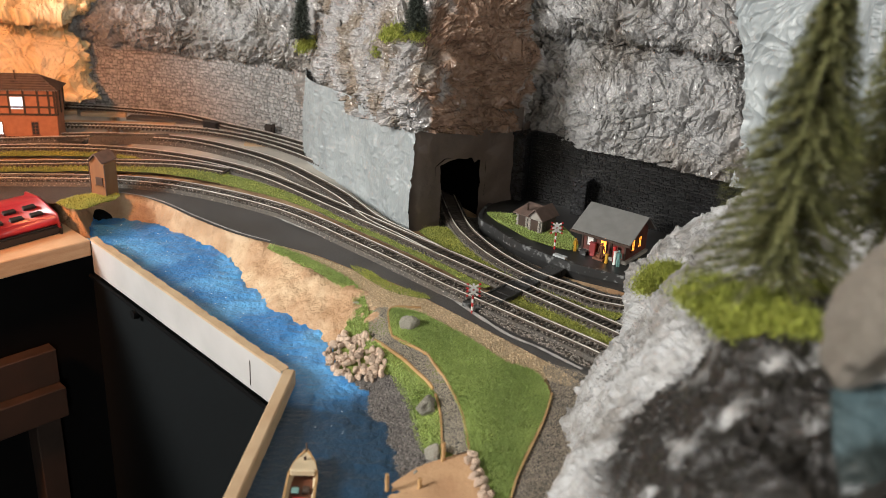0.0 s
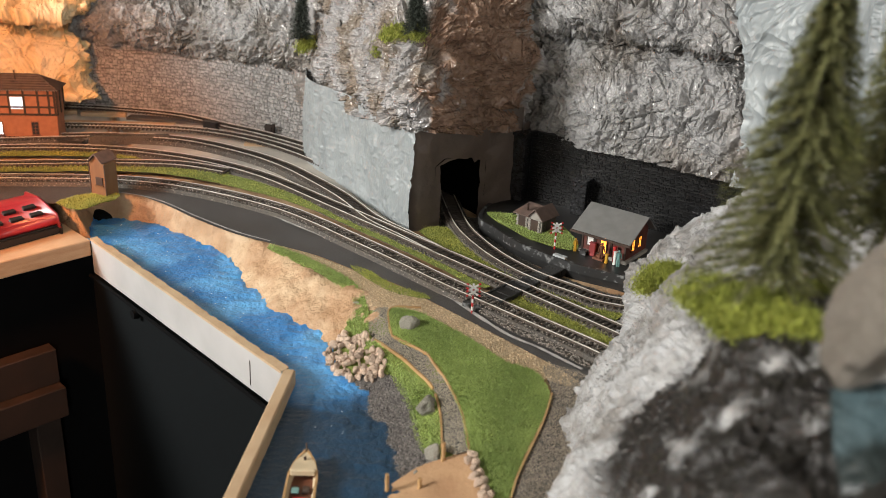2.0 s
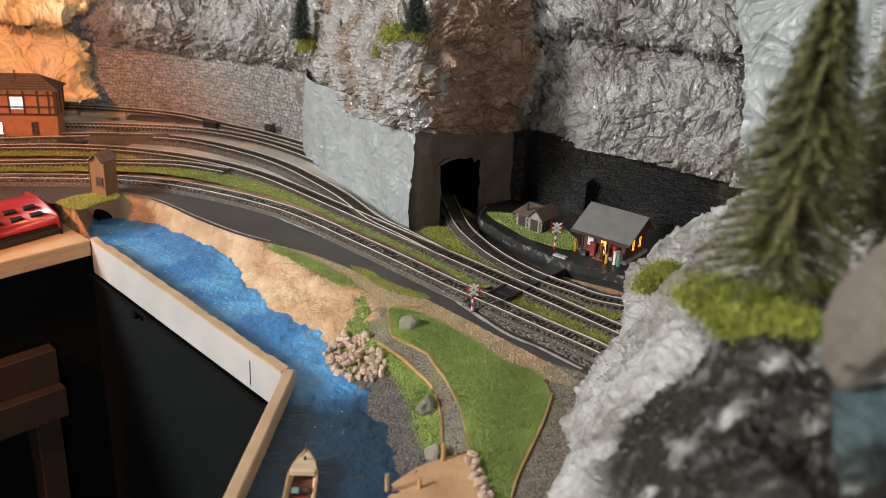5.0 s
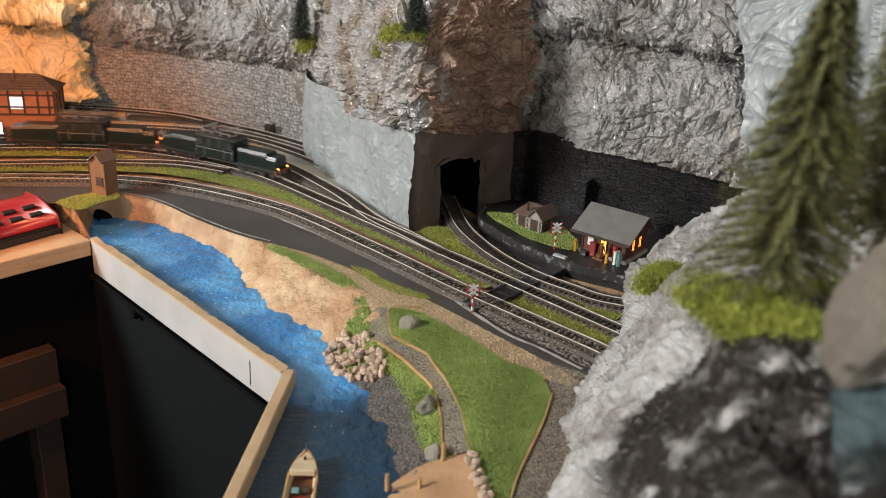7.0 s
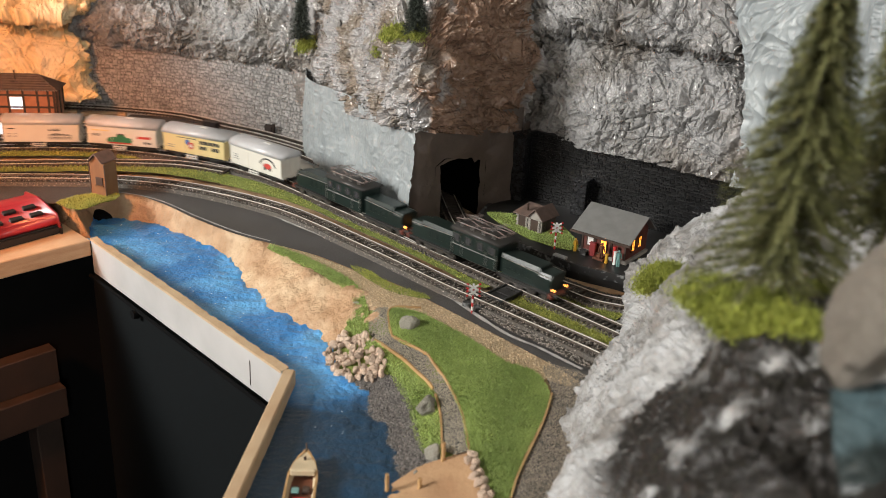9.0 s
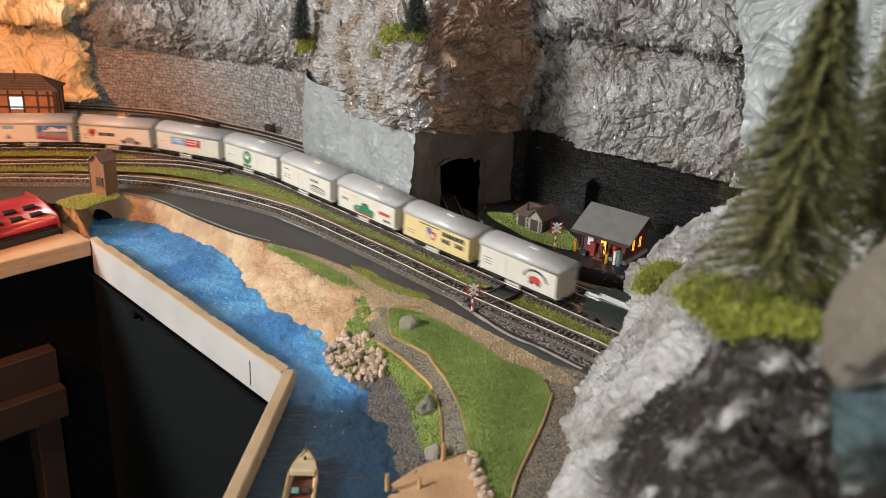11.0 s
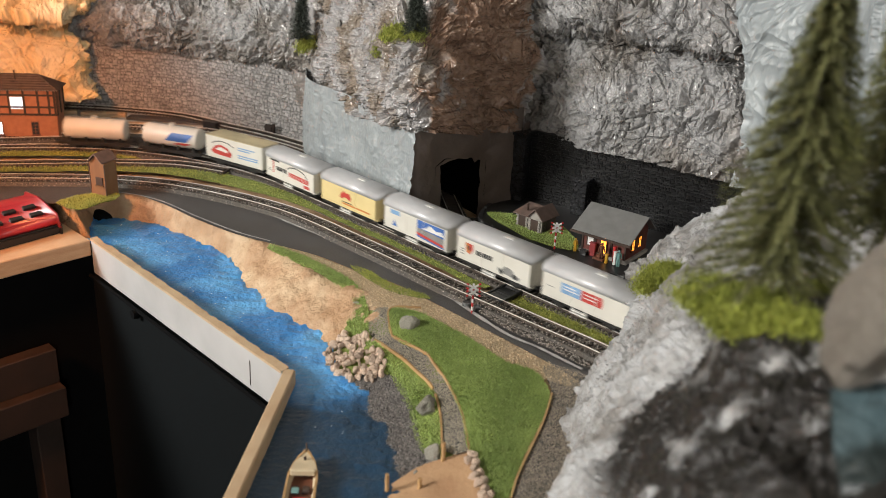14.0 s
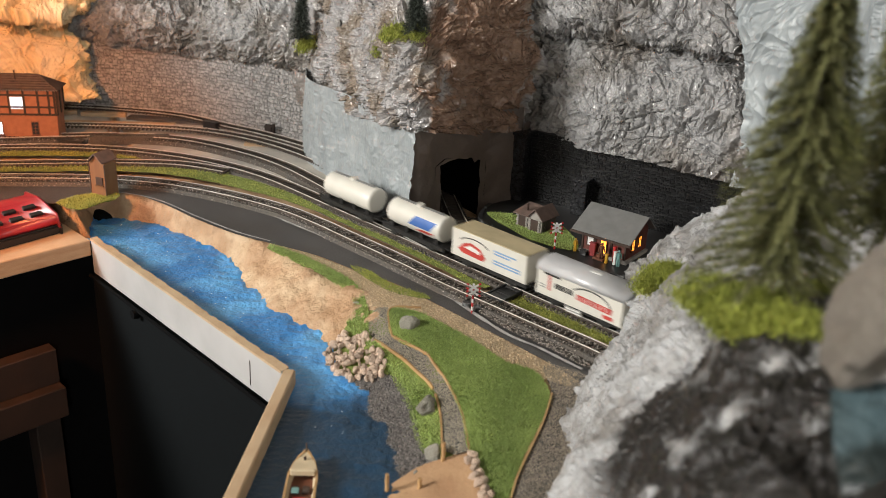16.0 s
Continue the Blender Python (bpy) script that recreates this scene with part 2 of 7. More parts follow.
def colour_patch(m, x0, x1, soft, colour, axis=0, stray=0.16, broken=False, beyond=None):
    """Mixes a stretch of another colour, or of painted shade, into a material between two places along an axis."""
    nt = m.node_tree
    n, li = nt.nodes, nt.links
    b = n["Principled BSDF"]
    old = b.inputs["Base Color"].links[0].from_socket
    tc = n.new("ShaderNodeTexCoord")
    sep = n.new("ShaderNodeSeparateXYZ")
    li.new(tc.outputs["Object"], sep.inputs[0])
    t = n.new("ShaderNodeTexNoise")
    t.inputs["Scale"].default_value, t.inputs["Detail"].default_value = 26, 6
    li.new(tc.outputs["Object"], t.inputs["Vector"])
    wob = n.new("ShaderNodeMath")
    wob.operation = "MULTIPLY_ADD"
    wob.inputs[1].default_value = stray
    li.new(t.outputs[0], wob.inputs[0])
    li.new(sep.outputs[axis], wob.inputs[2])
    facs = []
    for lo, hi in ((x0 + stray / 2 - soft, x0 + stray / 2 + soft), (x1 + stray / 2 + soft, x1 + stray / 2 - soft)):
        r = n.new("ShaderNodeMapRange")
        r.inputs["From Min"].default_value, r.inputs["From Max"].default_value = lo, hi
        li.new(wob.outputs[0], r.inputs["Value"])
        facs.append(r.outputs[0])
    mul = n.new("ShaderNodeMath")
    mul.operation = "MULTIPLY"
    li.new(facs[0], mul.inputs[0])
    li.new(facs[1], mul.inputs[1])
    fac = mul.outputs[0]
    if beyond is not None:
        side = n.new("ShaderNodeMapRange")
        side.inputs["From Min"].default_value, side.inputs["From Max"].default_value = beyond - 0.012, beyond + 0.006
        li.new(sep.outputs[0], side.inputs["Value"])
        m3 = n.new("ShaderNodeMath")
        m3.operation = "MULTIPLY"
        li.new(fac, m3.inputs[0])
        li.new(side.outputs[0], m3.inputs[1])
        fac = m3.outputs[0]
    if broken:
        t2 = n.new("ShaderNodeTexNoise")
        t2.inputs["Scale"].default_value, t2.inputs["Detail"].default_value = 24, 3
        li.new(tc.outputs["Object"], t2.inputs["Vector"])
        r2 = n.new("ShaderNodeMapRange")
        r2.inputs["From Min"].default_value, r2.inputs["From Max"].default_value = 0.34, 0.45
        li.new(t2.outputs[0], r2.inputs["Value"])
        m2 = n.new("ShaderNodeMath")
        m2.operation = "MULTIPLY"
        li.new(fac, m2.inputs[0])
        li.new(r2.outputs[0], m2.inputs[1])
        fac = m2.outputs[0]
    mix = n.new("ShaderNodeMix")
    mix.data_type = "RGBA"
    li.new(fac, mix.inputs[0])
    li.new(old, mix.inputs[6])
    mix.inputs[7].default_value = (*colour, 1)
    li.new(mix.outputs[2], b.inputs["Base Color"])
    return m


GREY_ROCK = material("grey_rock_paint", (0.32, 0.317, 0.317), 0.19, second=(0.22, 0.216, 0.212), scale=16, third=(0.17, 0.153, 0.138), third_scale=13, spec=0.9, bump=0.0016, bump_scale=300, rough_var=0.08, sharp=0.2, crease=(30, 0.0014))
BUTTRESS_ROCK = colour_patch(material("grey_rust_rock_paint", (0.36, 0.35, 0.35), 0.19, spec=0.9, second=(0.29, 0.275, 0.265), scale=16, third=(0.20, 0.16, 0.125), third_scale=17, bump=0.0016, bump_scale=300, rough_var=0.08, sharp=0.2, crease=(34, 0.0014)), -0.025, 0.10, 0.012, (0.22, 0.135, 0.092))
SMOOTH_ROCK = material("smooth_plaster_rock", (0.335, 0.365, 0.375), 0.40, second=(0.235, 0.26, 0.27), scale=22, bump=0.004, bump_scale=70, third=(0.275, 0.30, 0.31), third_scale=20, stretch=(1, 1, 0.5))
PORTAL_ROCK = material("dark_brown_plaster", (0.125, 0.092, 0.074), 0.5, second=(0.095, 0.073, 0.06), scale=25, bump=0.002, bump_scale=80)
OCHRE_ROCK = material("ochre_rock_paint", (0.80, 0.62, 0.33), 0.42, second=(0.66, 0.46, 0.24), scale=17, bump=0.004, bump_scale=60, third=(0.75, 0.62, 0.40), third_scale=13)
# shade of the near rock's hollows is painted in as near-black blotches
NEAR_ROCK = colour_patch(material("grey_white_rock_hollow_shade", (0.44, 0.445, 0.455), 0.36, second=(0.30, 0.295, 0.29), scale=60, third=(0.22, 0.21, 0.20), third_scale=25, bump=0.003, bump_scale=190, rough_var=0.1), 0.0, 0.465, 0.02, (0.016, 0.0145, 0.013), 1, 0.20, True, 0.099)
SAND = material("sandy_plaster", (0.46, 0.29, 0.165), 0.7, second=(0.36, 0.21, 0.11), scale=28, bump=0.007, bump_scale=75, third=(0.56, 0.40, 0.25), third_scale=18)
ASPHALT = material("dark_grey_road", (0.074, 0.070, 0.069), 0.48, second=(0.056, 0.053, 0.053), scale=30, bump=0.0004, bump_scale=900, third=(0.055, 0.050, 0.047), third_scale=9)
BALLAST = material("dark_ballast", (0.13, 0.115, 0.10), 0.85, second=(0.055, 0.05, 0.045), scale=520, bump=0.0015, bump_scale=700, third=(0.10, 0.085, 0.07), third_scale=25)
STONECHIP = material("ballast_chip", (0.30, 0.265, 0.235), 0.8, per_island=0.55)
GRAVEL = material("grey_gravel", (0.18, 0.165, 0.15), 0.85, second=(0.07, 0.065, 0.06), scale=420, bump=0.002, bump_scale=500)
TANCHIP = material("tan_gravel_chip", (0.60, 0.47, 0.31), 0.85, per_island=0.4)
TANBED = material("tan_gravel_bed", (0.60, 0.45, 0.29), 0.9, second=(0.46, 0.34, 0.21), scale=420, bump=0.002, bump_scale=500)
TURF = material("turf_mat", (0.22, 0.26, 0.06), 0.9, second=(0.16, 0.20, 0.045), scale=45, bump=0.001, bump_scale=800)
GRASS = material("grass_fibre", (0.39, 0.49, 0.155), 0.8, second=(0.28, 0.37, 0.11), scale=22, per_island=0.35)
DRYGRASS = material("olive_grass_fibre", (0.40, 0.41, 0.09), 0.75, second=(0.29, 0.31, 0.065), scale=40, per_island=0.3)
LIMEGRASS = material("lime_grass_fibre", (0.33, 0.36, 0.06), 0.8, second=(0.23, 0.26, 0.045), scale=40, per_island=0.3)
WOOD = material("pale_raw_wood", (0.52, 0.38, 0.24), 0.6, second=(0.44, 0.30, 0.18), scale=30, bump=0.0005, bump_scale=200, stretch=(1, 1, 6))
DARKWOOD = material("brown_board", (0.028, 0.015, 0.010), 0.7, second=(0.019, 0.011, 0.007), scale=30)
GREYPAINT = material("pale_grey_paint", (0.45, 0.44, 0.435), 0.5, second=(0.39, 0.38, 0.375), scale=18, bump=0.0004, bump_scale=120)
NEARBLACK = material("near_black_matt", (0.003, 0.003, 0.0033), 0.95, spec=0.1)
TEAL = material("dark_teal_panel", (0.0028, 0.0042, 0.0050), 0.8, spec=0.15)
RAIL = material("nickel_rail", (0.95, 0.93, 0.88), 0.35, metal=0.35, second=(0.78, 0.73, 0.66), scale=60)
RAILWEB = material("weathered_rail_side", (0.11, 0.085, 0.065), 0.5, metal=0.2, second=(0.06, 0.045, 0.035), scale=45)
SLEEPER = material("brown_sleeper", (0.055, 0.042, 0.034), 0.7, per_island=0.25)
WALLSTONE = material("dark_wall_mortar", (0.17, 0.162, 0.155), 0.85, second=(0.12, 0.114, 0.108), scale=60, bump=0.0005, bump_scale=500)
BLACKSTONE = material("black_wall_mortar", (0.005, 0.005, 0.005), 0.5, second=(0.0035, 0.0035, 0.0035), scale=60, bump=0.0004, bump_scale=500)
ROOMWALL = material("room_wall_paint", (0.54, 0.51, 0.47), 0.9)
ROOMFLOOR = material("room_floor", (0.03, 0.026, 0.022), 0.7)

# ---- terrain of the layout ----
# <terrain>
BASE = -0.011
WATER_Z = -0.042
SHORE = [(-1.25, 0.05), (-0.4585, 0.925), (-0.4183, 0.9765)] + [(-0.4461, 1.072), (-0.4242, 1.075), (-0.3685, 1.06), (-0.3157, 1.025), (-0.2765, 0.9943), (-0.2481, 0.9606), (-0.2221, 0.9042), (-0.2008, 0.8638), (-0.1733, 0.8311), (-0.1465, 0.8115), (-0.1199, 0.794), (-0.1067, 0.7414), (-0.099, 0.7164), (-0.0648, 0.686), (-0.0658, 0.6587), (-0.0463, 0.635), (-0.0381, 0.604), (-0.0375, 0.5746), (-0.0293, 0.5467), (-0.0218, 0.4995)]


def shore_distance(x, y):
    """How far inland of the waterline a place is; negative over the water."""
    p = np.stack([np.asarray(x, float), np.asarray(y, float)], -1)
    best, sign = np.full(p.shape[:-1], 9.0), np.ones(p.shape[:-1])
    s = np.array(SHORE)
    for a, b in zip(s[:-1], s[1:]):
        d = b - a
        t = np.clip(((p - a) @ d) / (d @ d), 0, 1)
        q = p - a - t[..., None] * d
        dist = np.hypot(q[..., 0], q[..., 1])
        cross = d[0] * q[..., 1] - d[1] * q[..., 0]
        near = dist < best
        sign = np.where(near, np.where(cross >= 0, 1.0, -1.0), sign)
        best = np.where(near, dist, best)
    return best * sign


def land(x, y):
    """The land: flat under the tracks, falling gently over the meadow."""
    d = (x + 0.099) * -0.668 + (y - 0.897) * -0.744
    fall = np.clip((d - 0.035) / 0.20, 0, 1)
    along = np.clip((x + 0.13) / 0.08, 0, 1)
    return BASE - 0.026 * fall * along


def ground(x, y):
    d = shore_distance(x, y)
    top = land(x, y)
    sandy = np.clip((y - 0.74) / 0.06, 0, 1)
    wide = 0.055 - 0.040 * np.clip((y - 0.89) / 0.10, 0, 1) + 0.02 * (1 - sandy)
    t = np.clip(d / wide, 0, 1)
    rise = sandy * t ** 0.8 + (1 - sandy) * t
    z = (WATER_Z - 0.004) + (top - WATER_Z + 0.004) * rise
    z = np.where(d < 0, np.maximum(WATER_Z - 0.004 + d * 0.6, WATER_Z - 0.02), z)
    back = (x + 0.413) * -0.733 + (y - 0.972) * 0.68
    along = (x + 0.413) * -0.68 + (y - 0.972) * -0.733
    return np.where((back > -0.02) & (back < 0.125) & (along > -0.010), -0.045, z)
# </terrain>


CORNER = np.array((-0.4126, 0.9721, -0.03)[:2])
PLANK_END = np.array((-0.1308, 0.6927, -0.03)[:2])
SHORT_END = np.array((-0.1443, 0.5216, -0.03)[:2])
ALONG = (PLANK_END - CORNER) / np.linalg.norm(PLANK_END - CORNER)
TABLE_DIR = np.array((-0.68, -0.733))


def in_pit(x, y):
    """Over the open gap in the middle of the layout."""
    p = np.stack([x, y], -1) - CORNER
    side = p[..., 0] * ALONG[1] - p[..., 1] * ALONG[0]
    left = p[..., 0] * TABLE_DIR[1] - p[..., 1] * TABLE_DIR[0]
    d2 = SHORT_END - PLANK_END
    q = np.stack([x, y], -1) - PLANK_END
    short = q[..., 0] * d2[1] - q[..., 1] * d2[0]
    return (side > -0.008) & (left < 0.006) & (short > -0.0009)


def build_ground():
    xs, ys = np.arange(-1.05, 0.62, 0.005), np.arange(0.30, 1.56, 0.005)
    gx, gy = np.meshgrid(xs, ys, indexing="ij")
    z = ground(gx, gy)
    pts = np.stack([gx, gy, z], -1)
    d = shore_distance(gx, gy)
    wide = 0.06 - 0.042 * np.clip((gy - 0.89) / 0.10, 0, 1)
    rough = np.clip((gy - 0.74) / 0.05, 0, 1) * np.clip(d / 0.008, 0, 1) * np.clip((wide + 0.004 - d) / 0.012, 0, 1)
    pts[..., 2] += rough * (0.010 * fractal(pts, 0.04, 5, 3, ridged=True, gain=0.6) - 0.002)
    wob = rough[..., None] * 0.006
    pts[..., :2] += (wob * np.stack([fractal(pts, 0.03, 3, 5), fractal(pts, 0.03, 3, 6)], -1))
    cx, cy = gx[:-1, :-1] + 0.0025, gy[:-1, :-1] + 0.0025
    keep = ~in_pit(cx, cy)
    return tagged(grid_obj("ground", pts, SAND, keep=keep), "tan sandy plaster landscape base with a steep river bank", "landscape", kind="structure")


build_ground()


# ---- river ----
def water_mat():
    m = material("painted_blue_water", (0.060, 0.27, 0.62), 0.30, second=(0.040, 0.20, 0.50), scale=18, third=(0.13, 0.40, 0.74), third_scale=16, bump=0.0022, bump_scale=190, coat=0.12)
    # base colour turns dark navy below about y = 0.675
    return colour_patch(m, 0.2, 0.675, 0.02, (0.009, 0.042, 0.088), 1, 0.07)


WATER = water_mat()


def build_water():
    xs, ys = np.arange(-0.52, 0.02, 0.003), np.arange(0.36, 1.10, 0.003)
    gx, gy = np.meshgrid(xs, ys, indexing="ij")
    d = shore_distance(gx, gy)
    p = np.stack([gx, gy, np.full_like(gx, WATER_Z)], -1)
    near = np.exp(-np.abs(d) / 0.02)
    p[..., 2] += 0.0024 * fractal(p * np.array((1, 1, 1)), 0.016, 4, 21, ridged=True) * (0.45 + near) + 0.0012 * fractal(p, 0.05, 2, 9)
    cx, cy = gx[:-1, :-1], gy[:-1, :-1]
    keep = ~in_pit(cx + 0.006, cy + 0.0) & (d[:-1, :-1] < 0.012)
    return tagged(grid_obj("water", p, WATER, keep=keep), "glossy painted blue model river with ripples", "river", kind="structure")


build_water()


# ---- planks ----
def plank(name, a, b, z0, z1, thick, mat, label, category="plank"):
    a, b = np.array(a), np.array(b)
    ln = float(np.linalg.norm(b - a))
    bm = bmesh.new()
    box(bm, 0, ln, 0, thick, z0, z1, 0.0012)
    ang = math.atan2(b[1] - a[1], b[0] - a[0])
    ob = part(name, bm, mat)
    ob.matrix_world = Matrix.Translation((a[0], a[1], 0)) @ Matrix.Rotation(ang, 4, "Z")
    return tagged(ob, label, category, kind="structure")


# ---- lofted rock faces ----
def catmull(a, n):
    """Resamples control rows a (k, m, 3) along the first axis to n rows."""
    k = len(a)
    ext = np.concatenate([2 * a[:1] - a[1:2], a, 2 * a[-1:] - a[-2:-1]])
    t = np.linspace(0, k - 1 - 1e-9, n)
    i = np.floor(t).astype(int)
    w = (t - i).reshape(-1, *([1] * (a.ndim - 1)))
    p0, p1, p2, p3 = ext[i], ext[i + 1], ext[i + 2], ext[i + 3]
    return 0.5 * (2 * p1 + (p2 - p0) * w + (2 * p0 - 5 * p1 + 4 * p2 - p3) * w ** 2 + (3 * p1 - p0 - 3 * p2 + p3) * w ** 3)


def normals_of(p):
    n = np.cross(np.gradient(p, axis=1), np.gradient(p, axis=0))
    return n / (np.linalg.norm(n, axis=-1, keepdims=True) + 1e-12)


def crumple(p, size, seed):
    """Creased, faceted relief with sharp ridges, like crumpled foil under paint."""
    warp = np.stack([fractal(p, size * 1.1, 2, seed + k) for k in (31, 47, 59)], -1) * size * 0.8
    q = (p + warp) * np.array((1, 1, 0.7))
    d1, d2, f1 = cells(q, size, seed)
    e1, e2, f2 = cells(q, size * 0.40, seed + 3)
    ridge = np.exp(-(d2 - d1) / 0.09)
    fine = np.exp(-(e2 - e1) / 0.12)
    return 0.85 * f1 + 0.42 * f2 + 0.32 * ridge + 0.16 * fine + 0.55 * fractal(p, size * 2.6, 3, seed + 9, ridged=True) + 0.22 * fractal(p + warp, size * 0.5, 2, seed + 4, ridged=True)


def plaster(p, size, seed, lines):
    """Wet plaster cloth: flat slanted facets, soft folds and long thin brushed ridges that cross one another."""
    warp = np.stack([fractal(p, size * 1.5, 2, seed + k) for k in (31, 47, 59)], -1) * size * 0.7
    d1, d2, f1 = cells((p + warp) * np.array((1, 1, 0.75)), size, seed)
    e1, e2, f2 = cells(p + warp, size * 0.5, seed + 3)
    g1, g2, f3 = cells(p + warp * 0.6, size * 0.24, seed + 5)
    h = 0.80 * f1 + 0.42 * f2 + 0.16 * f3 + 0.22 * np.exp(-(d2 - d1) / 0.07) + 0.55 * fractal(p, size * 2.4, 3, seed + 9, ridged=True) + 0.16 * fractal(p + warp, size * 0.35, 2, seed + 15, ridged=True)
    u, v = p[..., 0] * 0.8 - p[..., 1] * 0.6, p[..., 2]
    bend = 0.006 * fractal(p, 0.03, 2, seed + 77)
    for k, ang in enumerate((0.35, 0.95, 1.45, 2.0, 2.6, 0.6, 1.2, 1.75, 2.35, 2.9)):
        fine = 1.0 if k < 5 else 0.55
        a, b = u * math.cos(ang) + v * math.sin(ang), v * math.cos(ang) - u * math.sin(ang) + bend
        n = vnoise(np.stack([a / (size * 2.2 * fine), b / (size * 0.55 * fine), np.full_like(a, 3.3 * k)], -1), 1.0, seed + 90 + k)
        on = np.clip(vnoise(p, size * 1.2, seed + 120 + k) * 2.6 + 0.1, 0, 1)
        h = h + lines * fine * (0.42 if k % 2 else -0.44) * np.exp(-(n / 0.085) ** 2) * on
    return h


def loft(name, rows, nu, nv, mat, amp, size, seed, flip=False, keep=None, fade=None, big=0.0, label="", category="rock face", hole=None, lines=None):
    a = np.array(rows, float)
    p = catmull(a, nv)
    p = np.swapaxes(catmull(np.swapaxes(p, 0, 1), nu), 0, 1)
    nrm = normals_of(p)
    toward = np.array(EYE) - p.reshape(-1, 3).mean(0)
    if (nrm.reshape(-1, 3).mean(0) @ toward) < 0:
        nrm = -nrm
    f = 1.0 if fade is None else fade(p)
    h = amp * (crumple(p, size, seed) if lines is None else plaster(p, size, seed, lines)) + big * fractal(p, 0.11, 2, seed + 70)
    p = p + nrm * (h * f)[..., None]
    if hole is not None:
        keep = ~hole(p)[:-1, :-1]
    return tagged(grid_obj(name, p, mat, keep=keep), label, category, kind="structure")


def build_cliffs():
    loft("rock_slope_back", [
        [(-0.6253, 1.47, 0.1088), (-0.5068, 1.47, 0.1007), (-0.4184, 1.465, 0.0954), (-0.3092, 1.405, 0.1019), (-0.2118, 1.335, 0.1038), (-0.1637, 1.3, 0.1037)],
        [(-0.614, 1.45, 0.1376), (-0.4975, 1.45, 0.135), (-0.4124, 1.45, 0.1307), (-0.3047, 1.39, 0.1419), (-0.2108, 1.33, 0.1446), (-0.1627, 1.29, 0.1463)],
        [(-0.6233, 1.48, 0.1638), (-0.5048, 1.48, 0.1674), (-0.4184, 1.48, 0.1702), (-0.3119, 1.43, 0.1867), (-0.2167, 1.37, 0.1995), (-0.1681, 1.33, 0.2072)],
        [(-0.6876, 1.6, 0.1968), (-0.5407, 1.6, 0.2138), (-0.4482, 1.6, 0.2278), (-0.336, 1.55, 0.2379), (-0.2337, 1.48, 0.2492), (-0.1837, 1.45, 0.2544)]],
        460, 190, GREY_ROCK, 0.014, 0.024, 11, lines=0.8, label="grey crumpled plaster rock above a stone retaining wall", big=0.01)
    loft("rock_buttress_upper", [
        [(-0.2181, 1.33, 0.0672), (-0.1129, 1.128, 0.0958), (-0.04, 1, 0.1145), (0.0234, 1.045, 0.1024), (0.0788, 1.09, 0.0946), (0.1147, 1.15, 0.0726)],
        [(-0.2135, 1.32, 0.1217), (-0.114, 1.13, 0.1531), (-0.0456, 1.005, 0.1727), (0.0194, 1.045, 0.1677), (0.0758, 1.085, 0.1623), (0.1155, 1.15, 0.1435)],
        [(-0.2245, 1.35, 0.1734), (-0.1189, 1.17, 0.2025), (-0.0601, 1.05, 0.2208), (0.016, 1.07, 0.225), (0.0734, 1.1, 0.2268), (0.1125, 1.15, 0.2144)],
        [(-0.2394, 1.42, 0.2703), (-0.1286, 1.25, 0.2886), (-0.0672, 1.12, 0.3014), (0.0114, 1.12, 0.3055), (0.0685, 1.13, 0.3077), (0.1064, 1.18, 0.306)]],
        520, 360, BUTTRESS_ROCK, 0.0155, 0.023, 23, lines=0.9, label="grey and rust-brown crumpled plaster rock buttress", big=0.008)
    loft("rock_corner", [[(x, y, z) for x, y in ((-0.275, 1.415), (-0.235, 1.36), (-0.195, 1.29), (-0.15, 1.215))] for z in (0.05, 0.10, 0.15, 0.20)],
         90, 90, GREY_ROCK, 0.006, 0.022, 29, lines=0.8, label="grey plaster rock filling the corner behind the buttress")
    loft("rock_slope_station", [
        [(0.0976, 1.125, 0.0801), (0.1737, 1.05, 0.0878), (0.2314, 1, 0.0924), (0.2836, 0.95, 0.094), (0.3234, 0.9, 0.0996)],
        [(0.0937, 1.14, 0.1372), (0.1688, 1.07, 0.1536), (0.2257, 1.02, 0.1616), (0.2829, 0.97, 0.1672), (0.3212, 0.92, 0.1756)],
        [(0.0894, 1.15, 0.1957), (0.1662, 1.1, 0.2118), (0.2242, 1.05, 0.2137), (0.2832, 1, 0.2116), (0.3223, 0.95, 0.2192)],
        [(0.0858, 1.13, 0.2229), (0.1588, 1.065, 0.2353), (0.2155, 1.02, 0.2353), (0.2719, 0.97, 0.2334), (0.3123, 0.93, 0.2397)],
        [(0.0838, 1.15, 0.2607), (0.158, 1.09, 0.2715), (0.2151, 1.05, 0.2791), (0.2716, 1, 0.2819), (0.3091, 0.95, 0.2899)],
        [(0.0822, 1.2, 0.3167), (0.16, 1.15, 0.3239), (0.2176, 1.1, 0.33), (0.2754, 1.05, 0.3361), (0.3148, 1, 0.3413)]],
        560, 480, GREY_ROCK, 0.0110, 0.025, 37, lines=1.35, label="glossy grey crumpled rock slope with a ledge", big=0.006)
